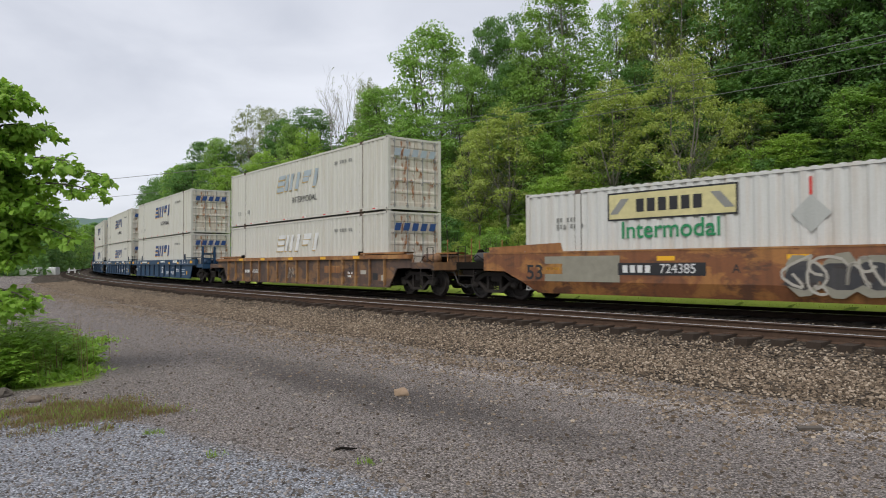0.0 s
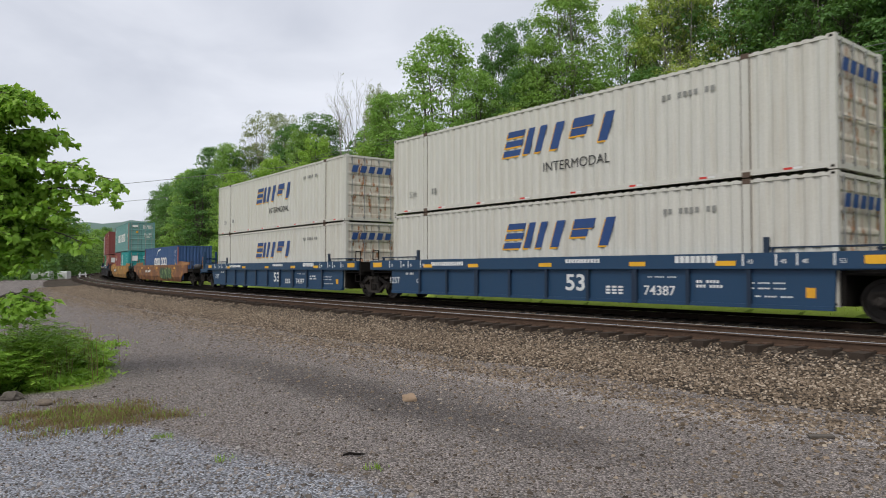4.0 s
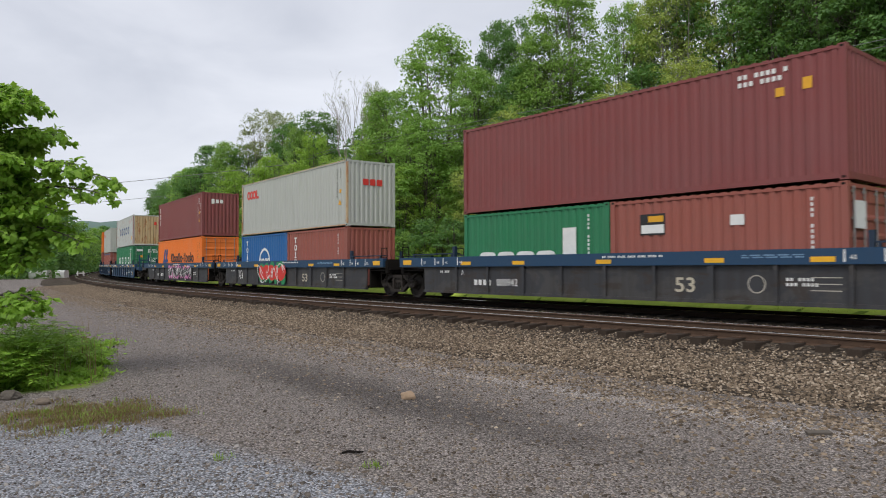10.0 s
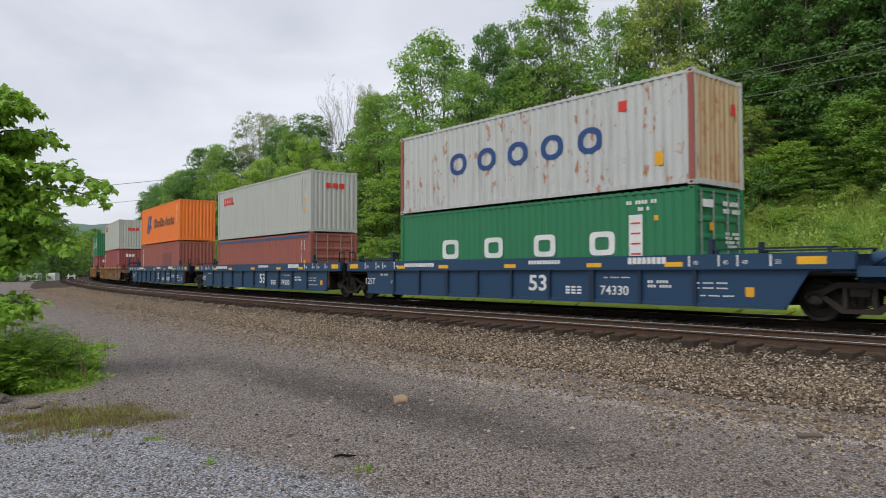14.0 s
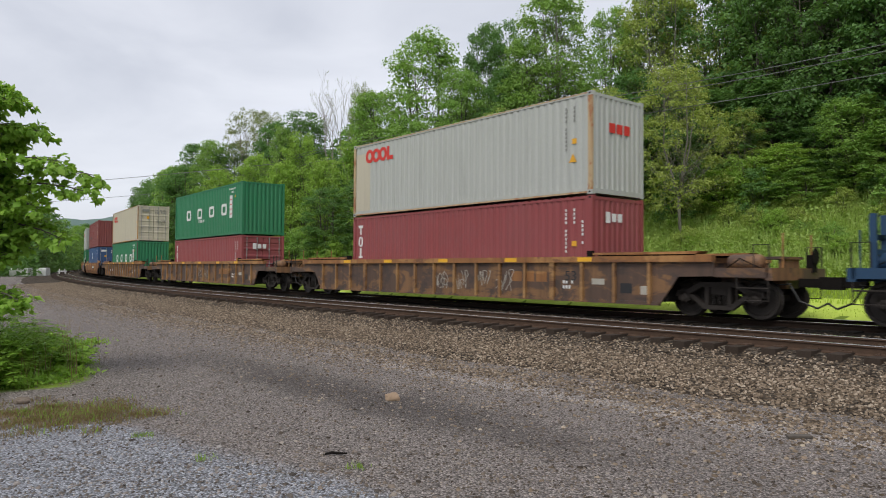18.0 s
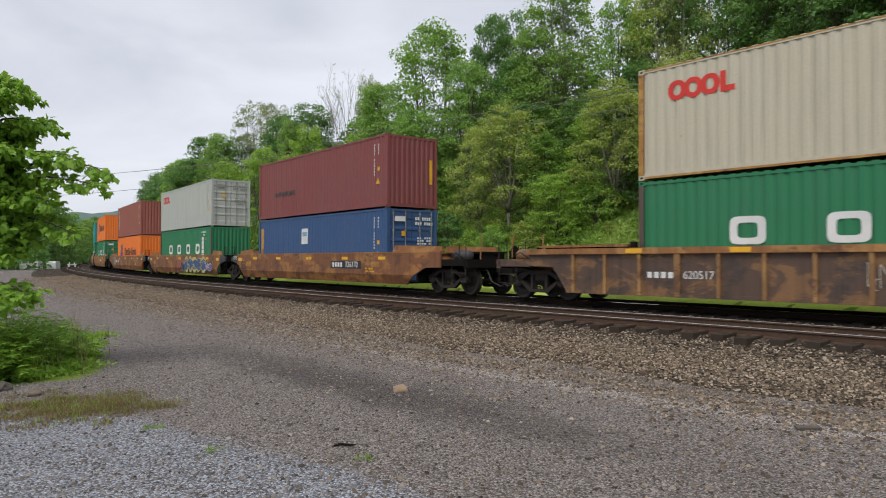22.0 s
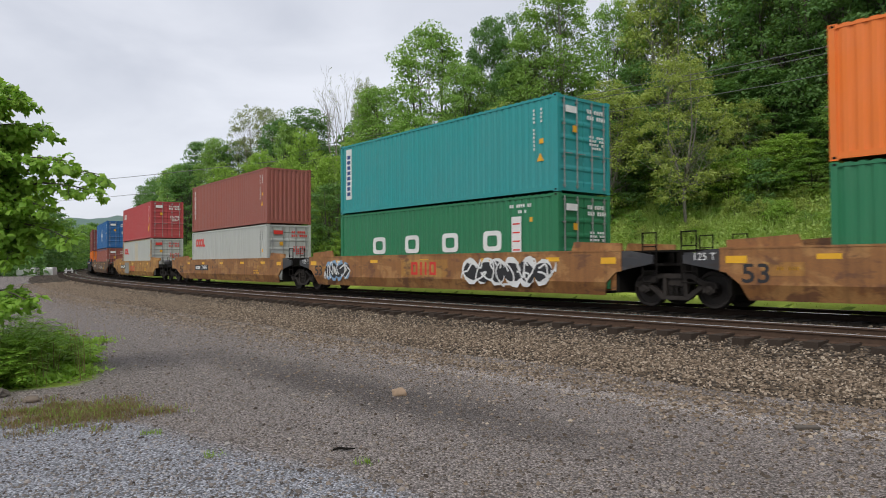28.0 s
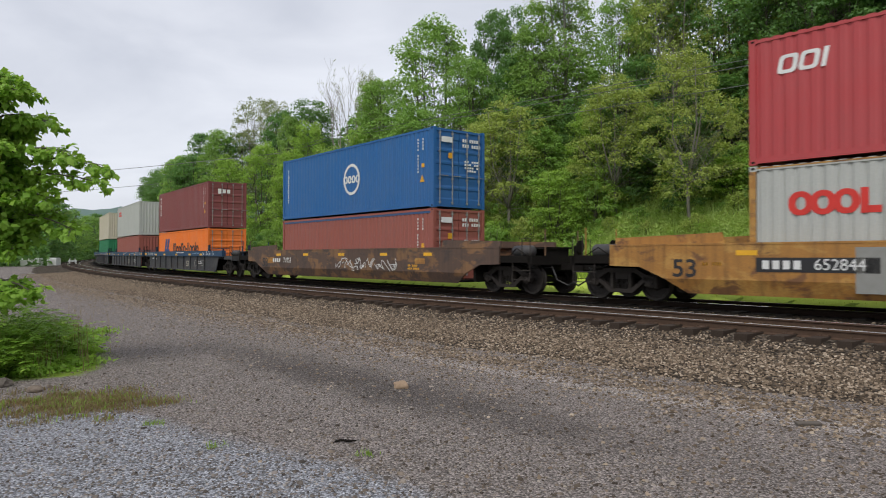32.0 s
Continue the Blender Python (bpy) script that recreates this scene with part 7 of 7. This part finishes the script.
# ---------- loads ----------
def swift(car, z, faded, upper):
    b = place(container("53", WHITE, "off-white 53 ft ribbed container with %s blue word mark" % ("a worn" if faded else "a slanted"), doors=True, end=STAINED), car, 0, z)
    y = Y53 - 0.004
    ink = INK_BLUE if not faded else INK_FADED if upper else INK_WHITE
    word_blocks(b, 0.24, 1.81, 5, 4.5, 0.78, INK_MUSTARD if faded else INK_YELLOW, y + 0.003, 0.16, 0.35, 0.25, "cuiei")
    word_blocks(b, 0.3, 1.86, 5, 4.5, 0.78, ink, y, 0.16, 0.35, 0.27, "cuiei")
    if upper:
        words(b, "INTERMODAL", 0.96, 0.95, 0.40, INK_BLACK, y)
    small_print(b, 4.6, 2.2, INK_GREY, y, 1, 10, 0.14, 1.5)
    words(b, "53ft", -6.85, 0.68, 0.3, INK_GREY, y)
    small_print(b, -5.6, 0.62, INK_GREY, y, 1, 2, 0.2, 0.3)
    ye = 16.15 / 2 + 0.035
    for k in range(5):
        flat_mark(b, -0.85 + k * 0.42, 2.28, 0.28, 0.30, INK_FADED if faded and upper else INK_BLUE, ye, "word_mark", 0.3, "end")
    for i in range(8):
        flat_mark(b, -7.3 + i * 2.05, 0.10, 0.20, 0.05, INK_RED, Y53 - 0.008, "reflector")
        flat_mark(b, -7.09 + i * 2.05, 0.10, 0.20, 0.05, INK_WHITE, Y53 - 0.008, "reflector")
    return b


b_ = place(container("53", WHITE_STEEL, "white 53 ft ribbed container with a yellow panel and green lettering"), 0, 0, FLOOR)
y_ = Y53 - 0.004
flat_mark(b_, -3.25, 2.32, 3.66, 0.75, INK_BLACK, y_ + 0.003, "sign_border")
flat_mark(b_, -3.25, 2.32, 3.56, 0.66, plain("pale_yellow_panel", (0.60, 0.54, 0.27), 0.6), y_ + 0.001, "sign_panel", label="yellow sign panel with black blocks")
word_blocks(b_, -3.25, 2.32, 6, 1.95, 0.34, INK_BLACK, y_ - 0.004, 0.28)
words(b_, "Intermodal", -3.25, 1.66, 0.64, INK_GREEN, y_, bold=0.012)
for x_, s_ in ((-4.7, 0.9), (-1.8, -0.9)):
    flat_mark(b_, x_, 2.32, 0.25, 0.4, INK_GREY, y_ - 0.003, "sign_arrow", s_)
part("warning_diamond", Form().slab([(0, -0.42), (0.42, 0), (0, 0.42), (-0.42, 0)], y_, y_ + 0.004).mesh("warning_diamond", GREYW), b_, pose(0.2, 0, 1.86))
flat_mark(b_, 0.2, 2.46, 0.06, 0.4, INK_RED, y_, "red_stripe")
small_print(b_, -6.4, 2.0, INK_GREY, y_, 2, 8, 0.12, 1.0)
for c_i in (1, 2, 3, 4):
    swift(c_i, FLOOR, c_i == 1, False)
    swift(c_i, FLOOR + 2.9, c_i == 1, True)


def codes(b, ink=INK_WHITE, H=2.9, yellow=True):
    upright_print(b, 5.15, H - 0.35, 12 if H > 2.7 else 10, ink, YS)
    upright_print(b, 5.45, H - 0.35, 4, ink, YS)
    if yellow:
        flat_mark(b, 5.45, H - 1.35, 0.17, 0.15, INK_YELLOW, YS, "caution_label")
        part("caution_label", Form().slab([(-0.14, 0), (0.14, 0), (0, 0.25)], YS, YS + 0.004).mesh("caution_label", INK_YELLOW), b, pose(5.4, 0, H - 1.95))


def end_codes(b, ink=INK_WHITE, H=2.9):
    small_print(b, 0.55, H - 0.45, ink, YE + 0.02, 2, 8, 0.12, 0.9, "end")
    small_print(b, 0.55, H - 1.2, ink, YE + 0.02, 4, 6, 0.07, 0.7, "end")
    flat_mark(b, -0.62, H - 0.42, 0.5, 0.2, ink, YE + 0.02, "word_mark", 0, "end")
    flat_mark(b, -0.45, H - 1.0, 0.2, 0.2, INK_YELLOW, YE + 0.02, "caution_label", 0, "end")


def four_blocks(b, z, net=False, H=2.59):
    """Green box with four big white squarish rings, a white panel and small codes over it."""
    for x in (-3.2, -1.05, 1.15, 3.27):
        hoop(b, x, z, 0.86, 0.66, 0.19, INK_WHITE, YS, "word_mark", 5.0)
    flat_mark(b, 4.37, z + 0.1, 0.42, 1.25 if H > 2.7 else 1.1, INK_WHITE, YS, "white_panel")
    for k in range(4):
        flat_mark(b, 4.37, z + 0.5 - k * 0.27, 0.30, 0.045, INK_RED, YS - 0.004, "word_mark")
    small_print(b, 4.55, H - 0.36, INK_WHITE, YS, 1, 10, 0.10, 0.95)
    small_print(b, 4.62, H - 0.54, INK_WHITE, YS, 1, 4, 0.10, 0.36)
    flat_mark(b, 5.0, H - 0.75, 0.12, 0.14, INK_YELLOW, YS, "caution_label")
    if net:
        small_print(b, -0.7, z - 0.55, INK_WHITE, YS, 1, 11, 0.16, 1.1)


def red_word(b, x=-4.35, z=2.2, k=1.0):
    """Three thick red rings and a red foot."""
    for i in range(3):
        hoop(b, x - 0.58 * k + i * 0.40 * k, z, 0.46 * k, 0.46 * k, 0.135 * k, INK_RED, YS - 0.0006 * i, "word_mark", 2.2)
    flat_mark(b, x + 0.52 * k, z, 0.13 * k, 0.46 * k, INK_RED, YS, "word_mark")
    flat_mark(b, x + 0.68 * k, z - 0.165 * k, 0.22 * k, 0.13 * k, INK_RED, YS, "word_mark")


def vertical_word(b, x, z, n, ink, h=0.27, w=0.2):
    """Small shapes one under another: flat bars, rings and uprights by turns."""
    for i in range(n):
        cz, hh = z - i * h - h / 2 + 0.03, h - 0.06
        if i % 3 == 0:
            flat_mark(b, x, cz + hh * 0.36, w, hh * 0.26, ink, YS, "word_mark")
            flat_mark(b, x, cz - hh * 0.1, w * 0.34, hh * 0.66, ink, YS, "word_mark")
        elif i % 3 == 1:
            hoop(b, x, cz, w, hh, w * 0.28, ink, YS, "word_mark", 2.6)
        else:
            flat_mark(b, x, cz, w * 0.36, hh, ink, YS, "word_mark")
            flat_mark(b, x, cz - hh * 0.4, w * 0.9, hh * 0.18, ink, YS - 0.001, "word_mark")


def lloyd(b, z, sh=0.0):
    """Two slanted blue blades on a common foot, and a long black mark."""
    for dx in (0.0, 0.62):
        part("emblem", Form().slab([(-0.62, -0.68), (-0.16, -0.68), (0.02, -0.28), (0.30, -0.28), (0.20, -0.52), (0.42, -0.52), (0.42, -0.08), (0.10, -0.08), (0.44, 0.68), (0.02, 0.68)], YS - 0.001 * (dx > 0), YS + 0.004).mesh("emblem", INK_BLUE), b, pose(-3.55 + dx + sh, 0, z))
    mark_row(b, "iqooqo-iiooio", 1.5 + sh, z, 6.2, 0.68, 0.155, INK_BLACK, YS)


def blue_globe(b, x, z, r):
    f = Form()
    for k in range(20):
        a0, a1 = k * math.pi / 10, (k + 1) * math.pi / 10
        f.add([(x + r * math.cos(a0), YS, z + r * math.sin(a0)), (x + r * math.cos(a1), YS, z + r * math.sin(a1)), (x + r * .82 * math.cos(a1), YS, z + r * .82 * math.sin(a1)), (x + r * .82 * math.cos(a0), YS, z + r * .82 * math.sin(a0))], [(0, 1, 2, 3)])
    part("emblem", f.mesh("emblem", INK_WHITE), b)
    mark_row(b, "oooo", x, z, r * 1.9, r * 0.5, r * 0.13, INK_WHITE, YS - 0.002)


def small_badge(b, x, z):
    flat_mark(b, x, z, 0.75, 0.55, INK_BLACK, YS, "badge")
    flat_mark(b, x, z - 0.12, 0.68, 0.22, INK_WHITE, YS - 0.004, "badge")
    flat_mark(b, x + 0.1, z + 0.14, 0.45, 0.16, INK_YELLOW, YS - 0.004, "badge")


LO, MIDH, TOP8 = FLOOR, FLOOR + 2.59, FLOOR + 2.9
# 5: a single navy box
b_ = place(container("40", NAVY, "navy blue 40 ft container with white blocks and a rusty corner", post=OXIDE), 5, 0, LO)
mark_row(b_, "qqq qqq", 0.15, 1.42, 4.5, 0.66, 0.18, INK_WHITE, YS)
part("swoosh", Form().slab([(-0.9, -0.05), (-0.2, 0.3), (0.8, 0.42), (0.75, 0.52), (-0.3, 0.42)], YS, YS + 0.004).mesh("swoosh", INK_WHITE), b_, pose(-0.45, 0, 1.95))
codes(b_, H=2.59)
# 6
b_ = place(container("20", MAROON, "dark red 20 ft container with a small badge"), 6, -3.05, LO)
small_badge(b_, -1.75, 1.98)
upright_print(b_, 2.3, 2.3, 10, INK_WHITE, YS)
b_ = place(container("20", TURQ, "turquoise 20 ft container with a white upright panel", doors=True), 6, 3.05, LO)
flat_mark(b_, -2.1, 1.35, 0.42, 1.9, INK_WHITE, YS, "white_panel")
upright_print(b_, 1.5, 2.3, 10, INK_WHITE, YS)
small_print(b_, 0.55, 2.0, INK_WHITE, 3.03 + 0.02, 2, 6, 0.12, 0.8, "end")
flat_mark(b_, -0.6, 1.9, 0.5, 0.5, INK_WHITE, 3.03 + 0.02, "placard", 0, "end")
b_ = place(container("40h", TEAL, "faded teal 40 ft container with big white blocks and rusty corners", doors=True, post=OXIDE), 6, 0, MIDH)
mark_row(b_, "qbqbq", -1.86, 1.42, 2.3, 0.82, 0.15, INK_WHITE, YS)
mark_row(b_, "qqiqqiqq", 1.6, 1.42, 3.5, 0.82, 0.15, INK_WHITE, YS)
vertical_word(b_, -5.1, 2.4, 4, INK_WHITE, 0.42, 0.26)
codes(b_), end_codes(b_)
# 7
b_ = place(container("20", GREEN, "green 20 ft container with white blocks"), 7, -3.05, LO)
mark_row(b_, "qqqq", -0.6, 0.95, 3.4, 0.7, 0.19, INK_WHITE, YS)
flat_mark(b_, 1.6, 1.35, 0.5, 1.2, INK_WHITE, YS, "white_panel")
upright_print(b_, 2.3, 2.3, 10, INK_WHITE, YS)
b_ = place(container("20", OXIDE, "rusty red 20 ft container with a small badge", doors=True), 7, 3.05, LO)
small_badge(b_, -1.7, 1.9)
flat_mark(b_, 0.6, 1.9, 0.35, 0.25, INK_WHITE, YS, "scuff")
upright_print(b_, 2.3, 2.3, 10, INK_WHITE, YS)
flat_mark(b_, -0.6, 1.9, 0.6, 0.6, INK_WHITE, 3.03 + 0.02, "placard", 0, "end")
b_ = place(container("40h", MAROON, "tall maroon 40 ft container"), 7, 0, MIDH)
small_print(b_, 4.3, 2.55, INK_WHITE, YS, 2, 9, 0.11, 1.2)
flat_mark(b_, 5.3, 2.2, 0.2, 0.26, INK_YELLOW, YS, "caution_label"), flat_mark(b_, 4.7, 2.1, 0.2, 0.2, INK_YELLOW, YS, "caution_label")
# 8
b_ = place(container("20", BLUE, "blue 20 ft container with a white ring emblem"), 8, -3.05, LO)
blue_globe(b_, 0.2, 1.15, 0.72)
vertical_word(b_, -2.2, 2.3, 5, INK_WHITE, 0.36, 0.24)
b_ = place(container("20", OXIDE, "rusty red 20 ft container with upright white blocks"), 8, 3.05, LO)
vertical_word(b_, -2.1, 2.3, 5, INK_WHITE, 0.36, 0.28)
upright_print(b_, 2.2, 2.3, 8, INK_WHITE, YS)
b_ = place(container("40h", GREYW, "light grey 40 ft container with a red mark and rusty posts", post=RUST_END), 8, 0, MIDH)
red_word(b_, -4.5, 2.2, 1.0)
codes(b_, INK_GREY)
for k in range(3):
    flat_mark(b_, -0.3 + k * 0.35, 1.95, 0.28, 0.28, INK_RED, YE, "word_mark", 0, "end")


def tex(size, label, car, z, doors=False, mat=MAROON, big=True):
    b = place(container(size, mat, label, doors=doors), car, 0, z)
    H = SIZES[size][2]
    vertical_word(b, -5.55, H - 0.35, 3, INK_WHITE, 0.46, 0.3)
    codes(b, H=H)
    for k in range(3):
        flat_mark(b, -0.5 + k * 0.28, H - 0.6, 0.2, 0.32 if k == 0 else 0.24, INK_WHITE, YE + (0.02 if doors else 0), "word_mark", 0, "end")
    upright_print(b, 5.75, 2.2, 6, INK_WHITE, YS) if not doors else None
    return b


# 9
b_ = place(container("40h", ORANGE, "orange 40 ft container with a blue emblem and black blocks", doors=True), 9, 0, LO)
lloyd(b_, 1.55, -0.5)
codes(b_, INK_BLACK)
tex("40h", "maroon 40 ft container with white upright blocks", 9, TOP8)
# 10
b_ = place(container("40h", GREEN, "green 40 ft container with four white blocks", doors=True), 10, 0, LO)
four_blocks(b_, 1.54, H=2.9)
end_codes(b_)
b_ = place(container("40h", RUSTY_GREY, "pale grey 40 ft container streaked with heavy rust", post=OXIDE, end=RUST_END), 10, 0, TOP8)
mark_row(b_, "o o o o o", 0.05, 1.53, 6.6, 0.74, 0.19, INK_BLUE, YS)
flat_mark(b_, 5.1, 0.75, 0.26, 0.36, INK_YELLOW, YS, "caution_label")
flat_mark(b_, 4.0, 2.3, 0.28, 0.28, INK_RED, YS, "spray_dot"), flat_mark(b_, 0.75, 2.1, 0.22, 0.3, INK_RED, YE, "spray_dot", 0, "end")
# 11
b_ = place(container("40", OXIDE, "rusty red 40 ft container with a blue top tarpaulin edge", doors=True), 11, 0, LO)
codes(b_, H=2.59)
flat_mark(b_, 0, 2.45, 11.6, 0.16, NAVY, YS, "stripe")
b_ = place(container("40h", GREYW, "light grey 40 ft container with a red word mark"), 11, 0, MIDH)
red_word(b_)
codes(b_, INK_GREY)
for k in range(3):
    flat_mark(b_, -0.3 + k * 0.35, 2.2, 0.28, 0.24, INK_RED, YE, "word_mark", 0, "end")
# 12
b_ = place(container("40h", OXIDE, "rusty red 40 ft container with upright white blocks"), 12, 0, LO)
vertical_word(b_, -5.25, 2.55, 6, INK_WHITE, 0.33, 0.28)
flat_mark(b_, 2.6, 1.5, 2.6, 1.3, MAROON, YS + 0.001, "paint_patch")
b_ = place(container("40h", ORANGE, "orange 40 ft container with a blue emblem and black blocks"), 12, 0, TOP8)
lloyd(b_, 1.55)
codes(b_, INK_WHITE)
# 13
tex("40h", "worn red 40 ft container with white marks and a grimy patch", 13, LO, mat=TEXRED)
b_ = place(container("40h", GREYW, "light grey 40 ft container with a red mark and rusty corners", post=RUST_END), 13, 0, TOP8)
red_word(b_, -4.3, 2.35, 1.15)
flat_mark(b_, -5.42, 1.35, 1.0, 2.3, CREAM, YS + 0.003, "paint_patch", label="cream repainted patch")
codes(b_, INK_GREY)
for k in range(3):
    flat_mark(b_, -0.3 + k * 0.35, 1.95, 0.28, 0.28, INK_RED, YE, "word_mark", 0, "end")
# 14
tex("40", "worn red 40 ft container with white upright blocks", 14, LO, True, TEXRED)
b_ = place(container("40h", GREEN, "green 40 ft container with four white blocks"), 14, 0, MIDH)
four_blocks(b_, 1.50, True, 2.9)
# 15
b_ = place(container("40h", GREEN, "green 40 ft container with four white blocks and dark posts", post=DARKPOST), 15, 0, LO)
four_blocks(b_, 1.54, H=2.9)
b_ = place(container("40h", CREAM, "cream 40 ft container with a red word mark and rusty edges", doors=True, post=YELLOWSTEEL), 15, 0, TOP8)
red_word(b_, -4.35, 2.2, 1.1)
codes(b_, INK_GREY), end_codes(b_, INK_GREY)
# 16
b_ = place(container("40h", NAVY, "navy blue 40 ft container with a small white panel", doors=True), 16, 0, LO)
flat_mark(b_, -0.9, 1.95, 0.62, 0.72, INK_WHITE, YS, "white_panel")
flat_mark(b_, -0.9, 2.05, 0.45, 0.2, INK_PALEBLUE, YS - 0.004, "word_mark")
flat_mark(b_, -5.65, 1.75, 0.34, 1.4, YELLOWSTEEL, YS, "word_mark")
codes(b_), end_codes(b_)
b_ = place(container("40h", MAROON, "maroon 40 ft container with a dark scuffed line"), 16, 0, TOP8)
for k in range(6):
    flat_mark(b_, -4.0 + k * 0.38, 1.15 + 0.03 * (k % 2), 0.28, 0.2, DARKSTEEL, YS, "scuff")
codes(b_)
flat_mark(b_, 0.9, 1.5, 0.14, 1.0, INK_YELLOW, YE, "caution_label", 0, "end")
# 17
b_ = place(container("40h", GREEN, "green 40 ft container with four white blocks and dark posts", post=DARKPOST), 17, 0, LO)
four_blocks(b_, 1.54, H=2.9)
b_ = place(container("40h", GREYW, "clean light grey 40 ft container with a red word mark", doors=True), 17, 0, TOP8)
red_word(b_, -4.5, 2.25, 1.1)
codes(b_, INK_GREY), end_codes(b_, INK_GREY)
# 18
b_ = place(container("40h", ORANGE, "orange 40 ft container with a blue emblem and black blocks"), 18, 0, LO)
lloyd(b_, 1.55, -0.5)
codes(b_, INK_YELLOW)
b_ = place(container("40h", OXIDE, "rusty red 40 ft container with upright white blocks"), 18, 0, TOP8)
vertical_word(b_, -5.5, 2.5, 6, INK_WHITE, 0.3, 0.26)
codes(b_)
# 19
b_ = place(container("40h", GREEN, "green 40 ft container with four white blocks", doors=True), 19, 0, LO)
four_blocks(b_, 1.54, H=2.9)
end_codes(b_)
b_ = place(container("40h", ORANGE, "orange 40 ft container with a blue emblem and black blocks"), 19, 0, TOP8)
lloyd(b_, 1.55)
# 20
b_ = place(container("40h", GREEN, "green 40 ft container with four white blocks", doors=True), 20, 0, LO)
four_blocks(b_, 1.54, H=2.9)
end_codes(b_)
b_ = place(container("40h", TURQ, "turquoise 40 ft container with a white upright panel", doors=True), 20, 0, TOP8)
flat_mark(b_, -5.45, 1.65, 0.42, 2.1, INK_WHITE, YS, "white_panel")
for i in range(8):
    flat_mark(b_, -5.45, 0.825 + i * 0.22, 0.24, 0.15, INK_BLUE, YS - 0.004, "word_mark")
codes(b_), end_codes(b_)
# 21
b_ = place(container("40h", GREYW, "light grey 40 ft container with a red word mark", doors=True), 21, 0, LO)
red_word(b_, -4.5, 2.2, 1.1)
codes(b_, INK_GREY), end_codes(b_, INK_RED)
b_ = place(container("40h", OXIDE, "rusty red 40 ft container with upright white blocks"), 21, 0, TOP8)
vertical_word(b_, -5.5, 2.55, 6, INK_WHITE, 0.3, 0.26)
codes(b_)
# 22
b_ = place(container("40h", GREYW, "light grey 40 ft container with a red mark and cream patch", doors=True, post=YELLOWSTEEL), 22, 0, LO)
red_word(b_, -4.3, 2.0, 1.15)
flat_mark(b_, 0.2, 1.5, 1.3, 2.4, CREAM, YS + 0.001, "paint_patch")
codes(b_, INK_GREY), end_codes(b_, INK_RED)
b_ = place(container("40h", RED, "bright red 40 ft container with three white blocks", doors=True), 22, 0, TOP8)
mark_row(b_, "qqi", -4.9, 2.2, 1.1, 0.42, 0.10, INK_WHITE, YS, 0.2)
flat_mark(b_, 5.2, 0.75, 0.4, 0.4, INK_YELLOW, YS, "caution_label")
codes(b_), end_codes(b_)
# 23
b_ = place(container("40", OXIDE, "rusty red 40 ft container with a blue strip under its roof", doors=True), 23, 0, LO)
flat_mark(b_, 0, 2.47, 11.8, 0.12, NAVY, YS, "stripe")
codes(b_, H=2.59), end_codes(b_, H=2.59)
b_ = place(container("40h", BLUE, "bright blue 40 ft container with a white ring emblem", doors=True), 23, 0, MIDH)
blue_globe(b_, 0.42, 1.46, 0.66)
vertical_word(b_, -5.5, 2.4, 7, INK_WHITE, 0.24, 0.15)
codes(b_), end_codes(b_)
# 24
b_ = place(container("40", ORANGE, "orange 40 ft container with a blue emblem and black blocks", doors=True), 24, 0, LO)
lloyd(b_, 1.4, -0.5)
tex("40h", "maroon 40 ft container with white upright blocks", 24, MIDH, True)
# 25, 26
place(container("40", OXIDE, "rusty red 40 ft container"), 25, 0, LO)
b_ = place(container("40h", GREYW, "light grey 40 ft container with a red word mark"), 25, 0, MIDH)
red_word(b_)
place(container("40", GREEN, "green 40 ft container"), 26, 0, LO)
place(container("40h", CREAM, "cream 40 ft container"), 26, 0, MIDH)


# ---------- what moves ----------
CAR_AT = [-6.22, -29.66, -53.32, -72.76, -92.60, -116.59, -138.26, -160.08, -180.01, -199.58, -223.54, -242.88, -263.15, -286.89, -310.57, -334.16,
          -357.81, -377.51, -397.10, -420.59, -440.17, -459.79, -483.21, -506.92, -530.22, -549.85, -569.48]


def run(t):
    """Metres the train has gone by t seconds."""
    return 14.6853 * t + 0.01937 * t * t - 0.24056 * (t / 10) ** 3


def motions():
    stops = [i * 1.0 for i in range(33)]
    for car, s in zip(CARS, CAR_AT):
        walk(car, [(t, rail_pose(s + run(t))) for t in stops])
    for box, k, off, z in CONTAINERS:
        walk(box, [(t, rail_pose(CAR_AT[k] + run(t)) @ pose(off, 0, z + (0.03 if z > 1 else 0))) for t in stops])


motions()
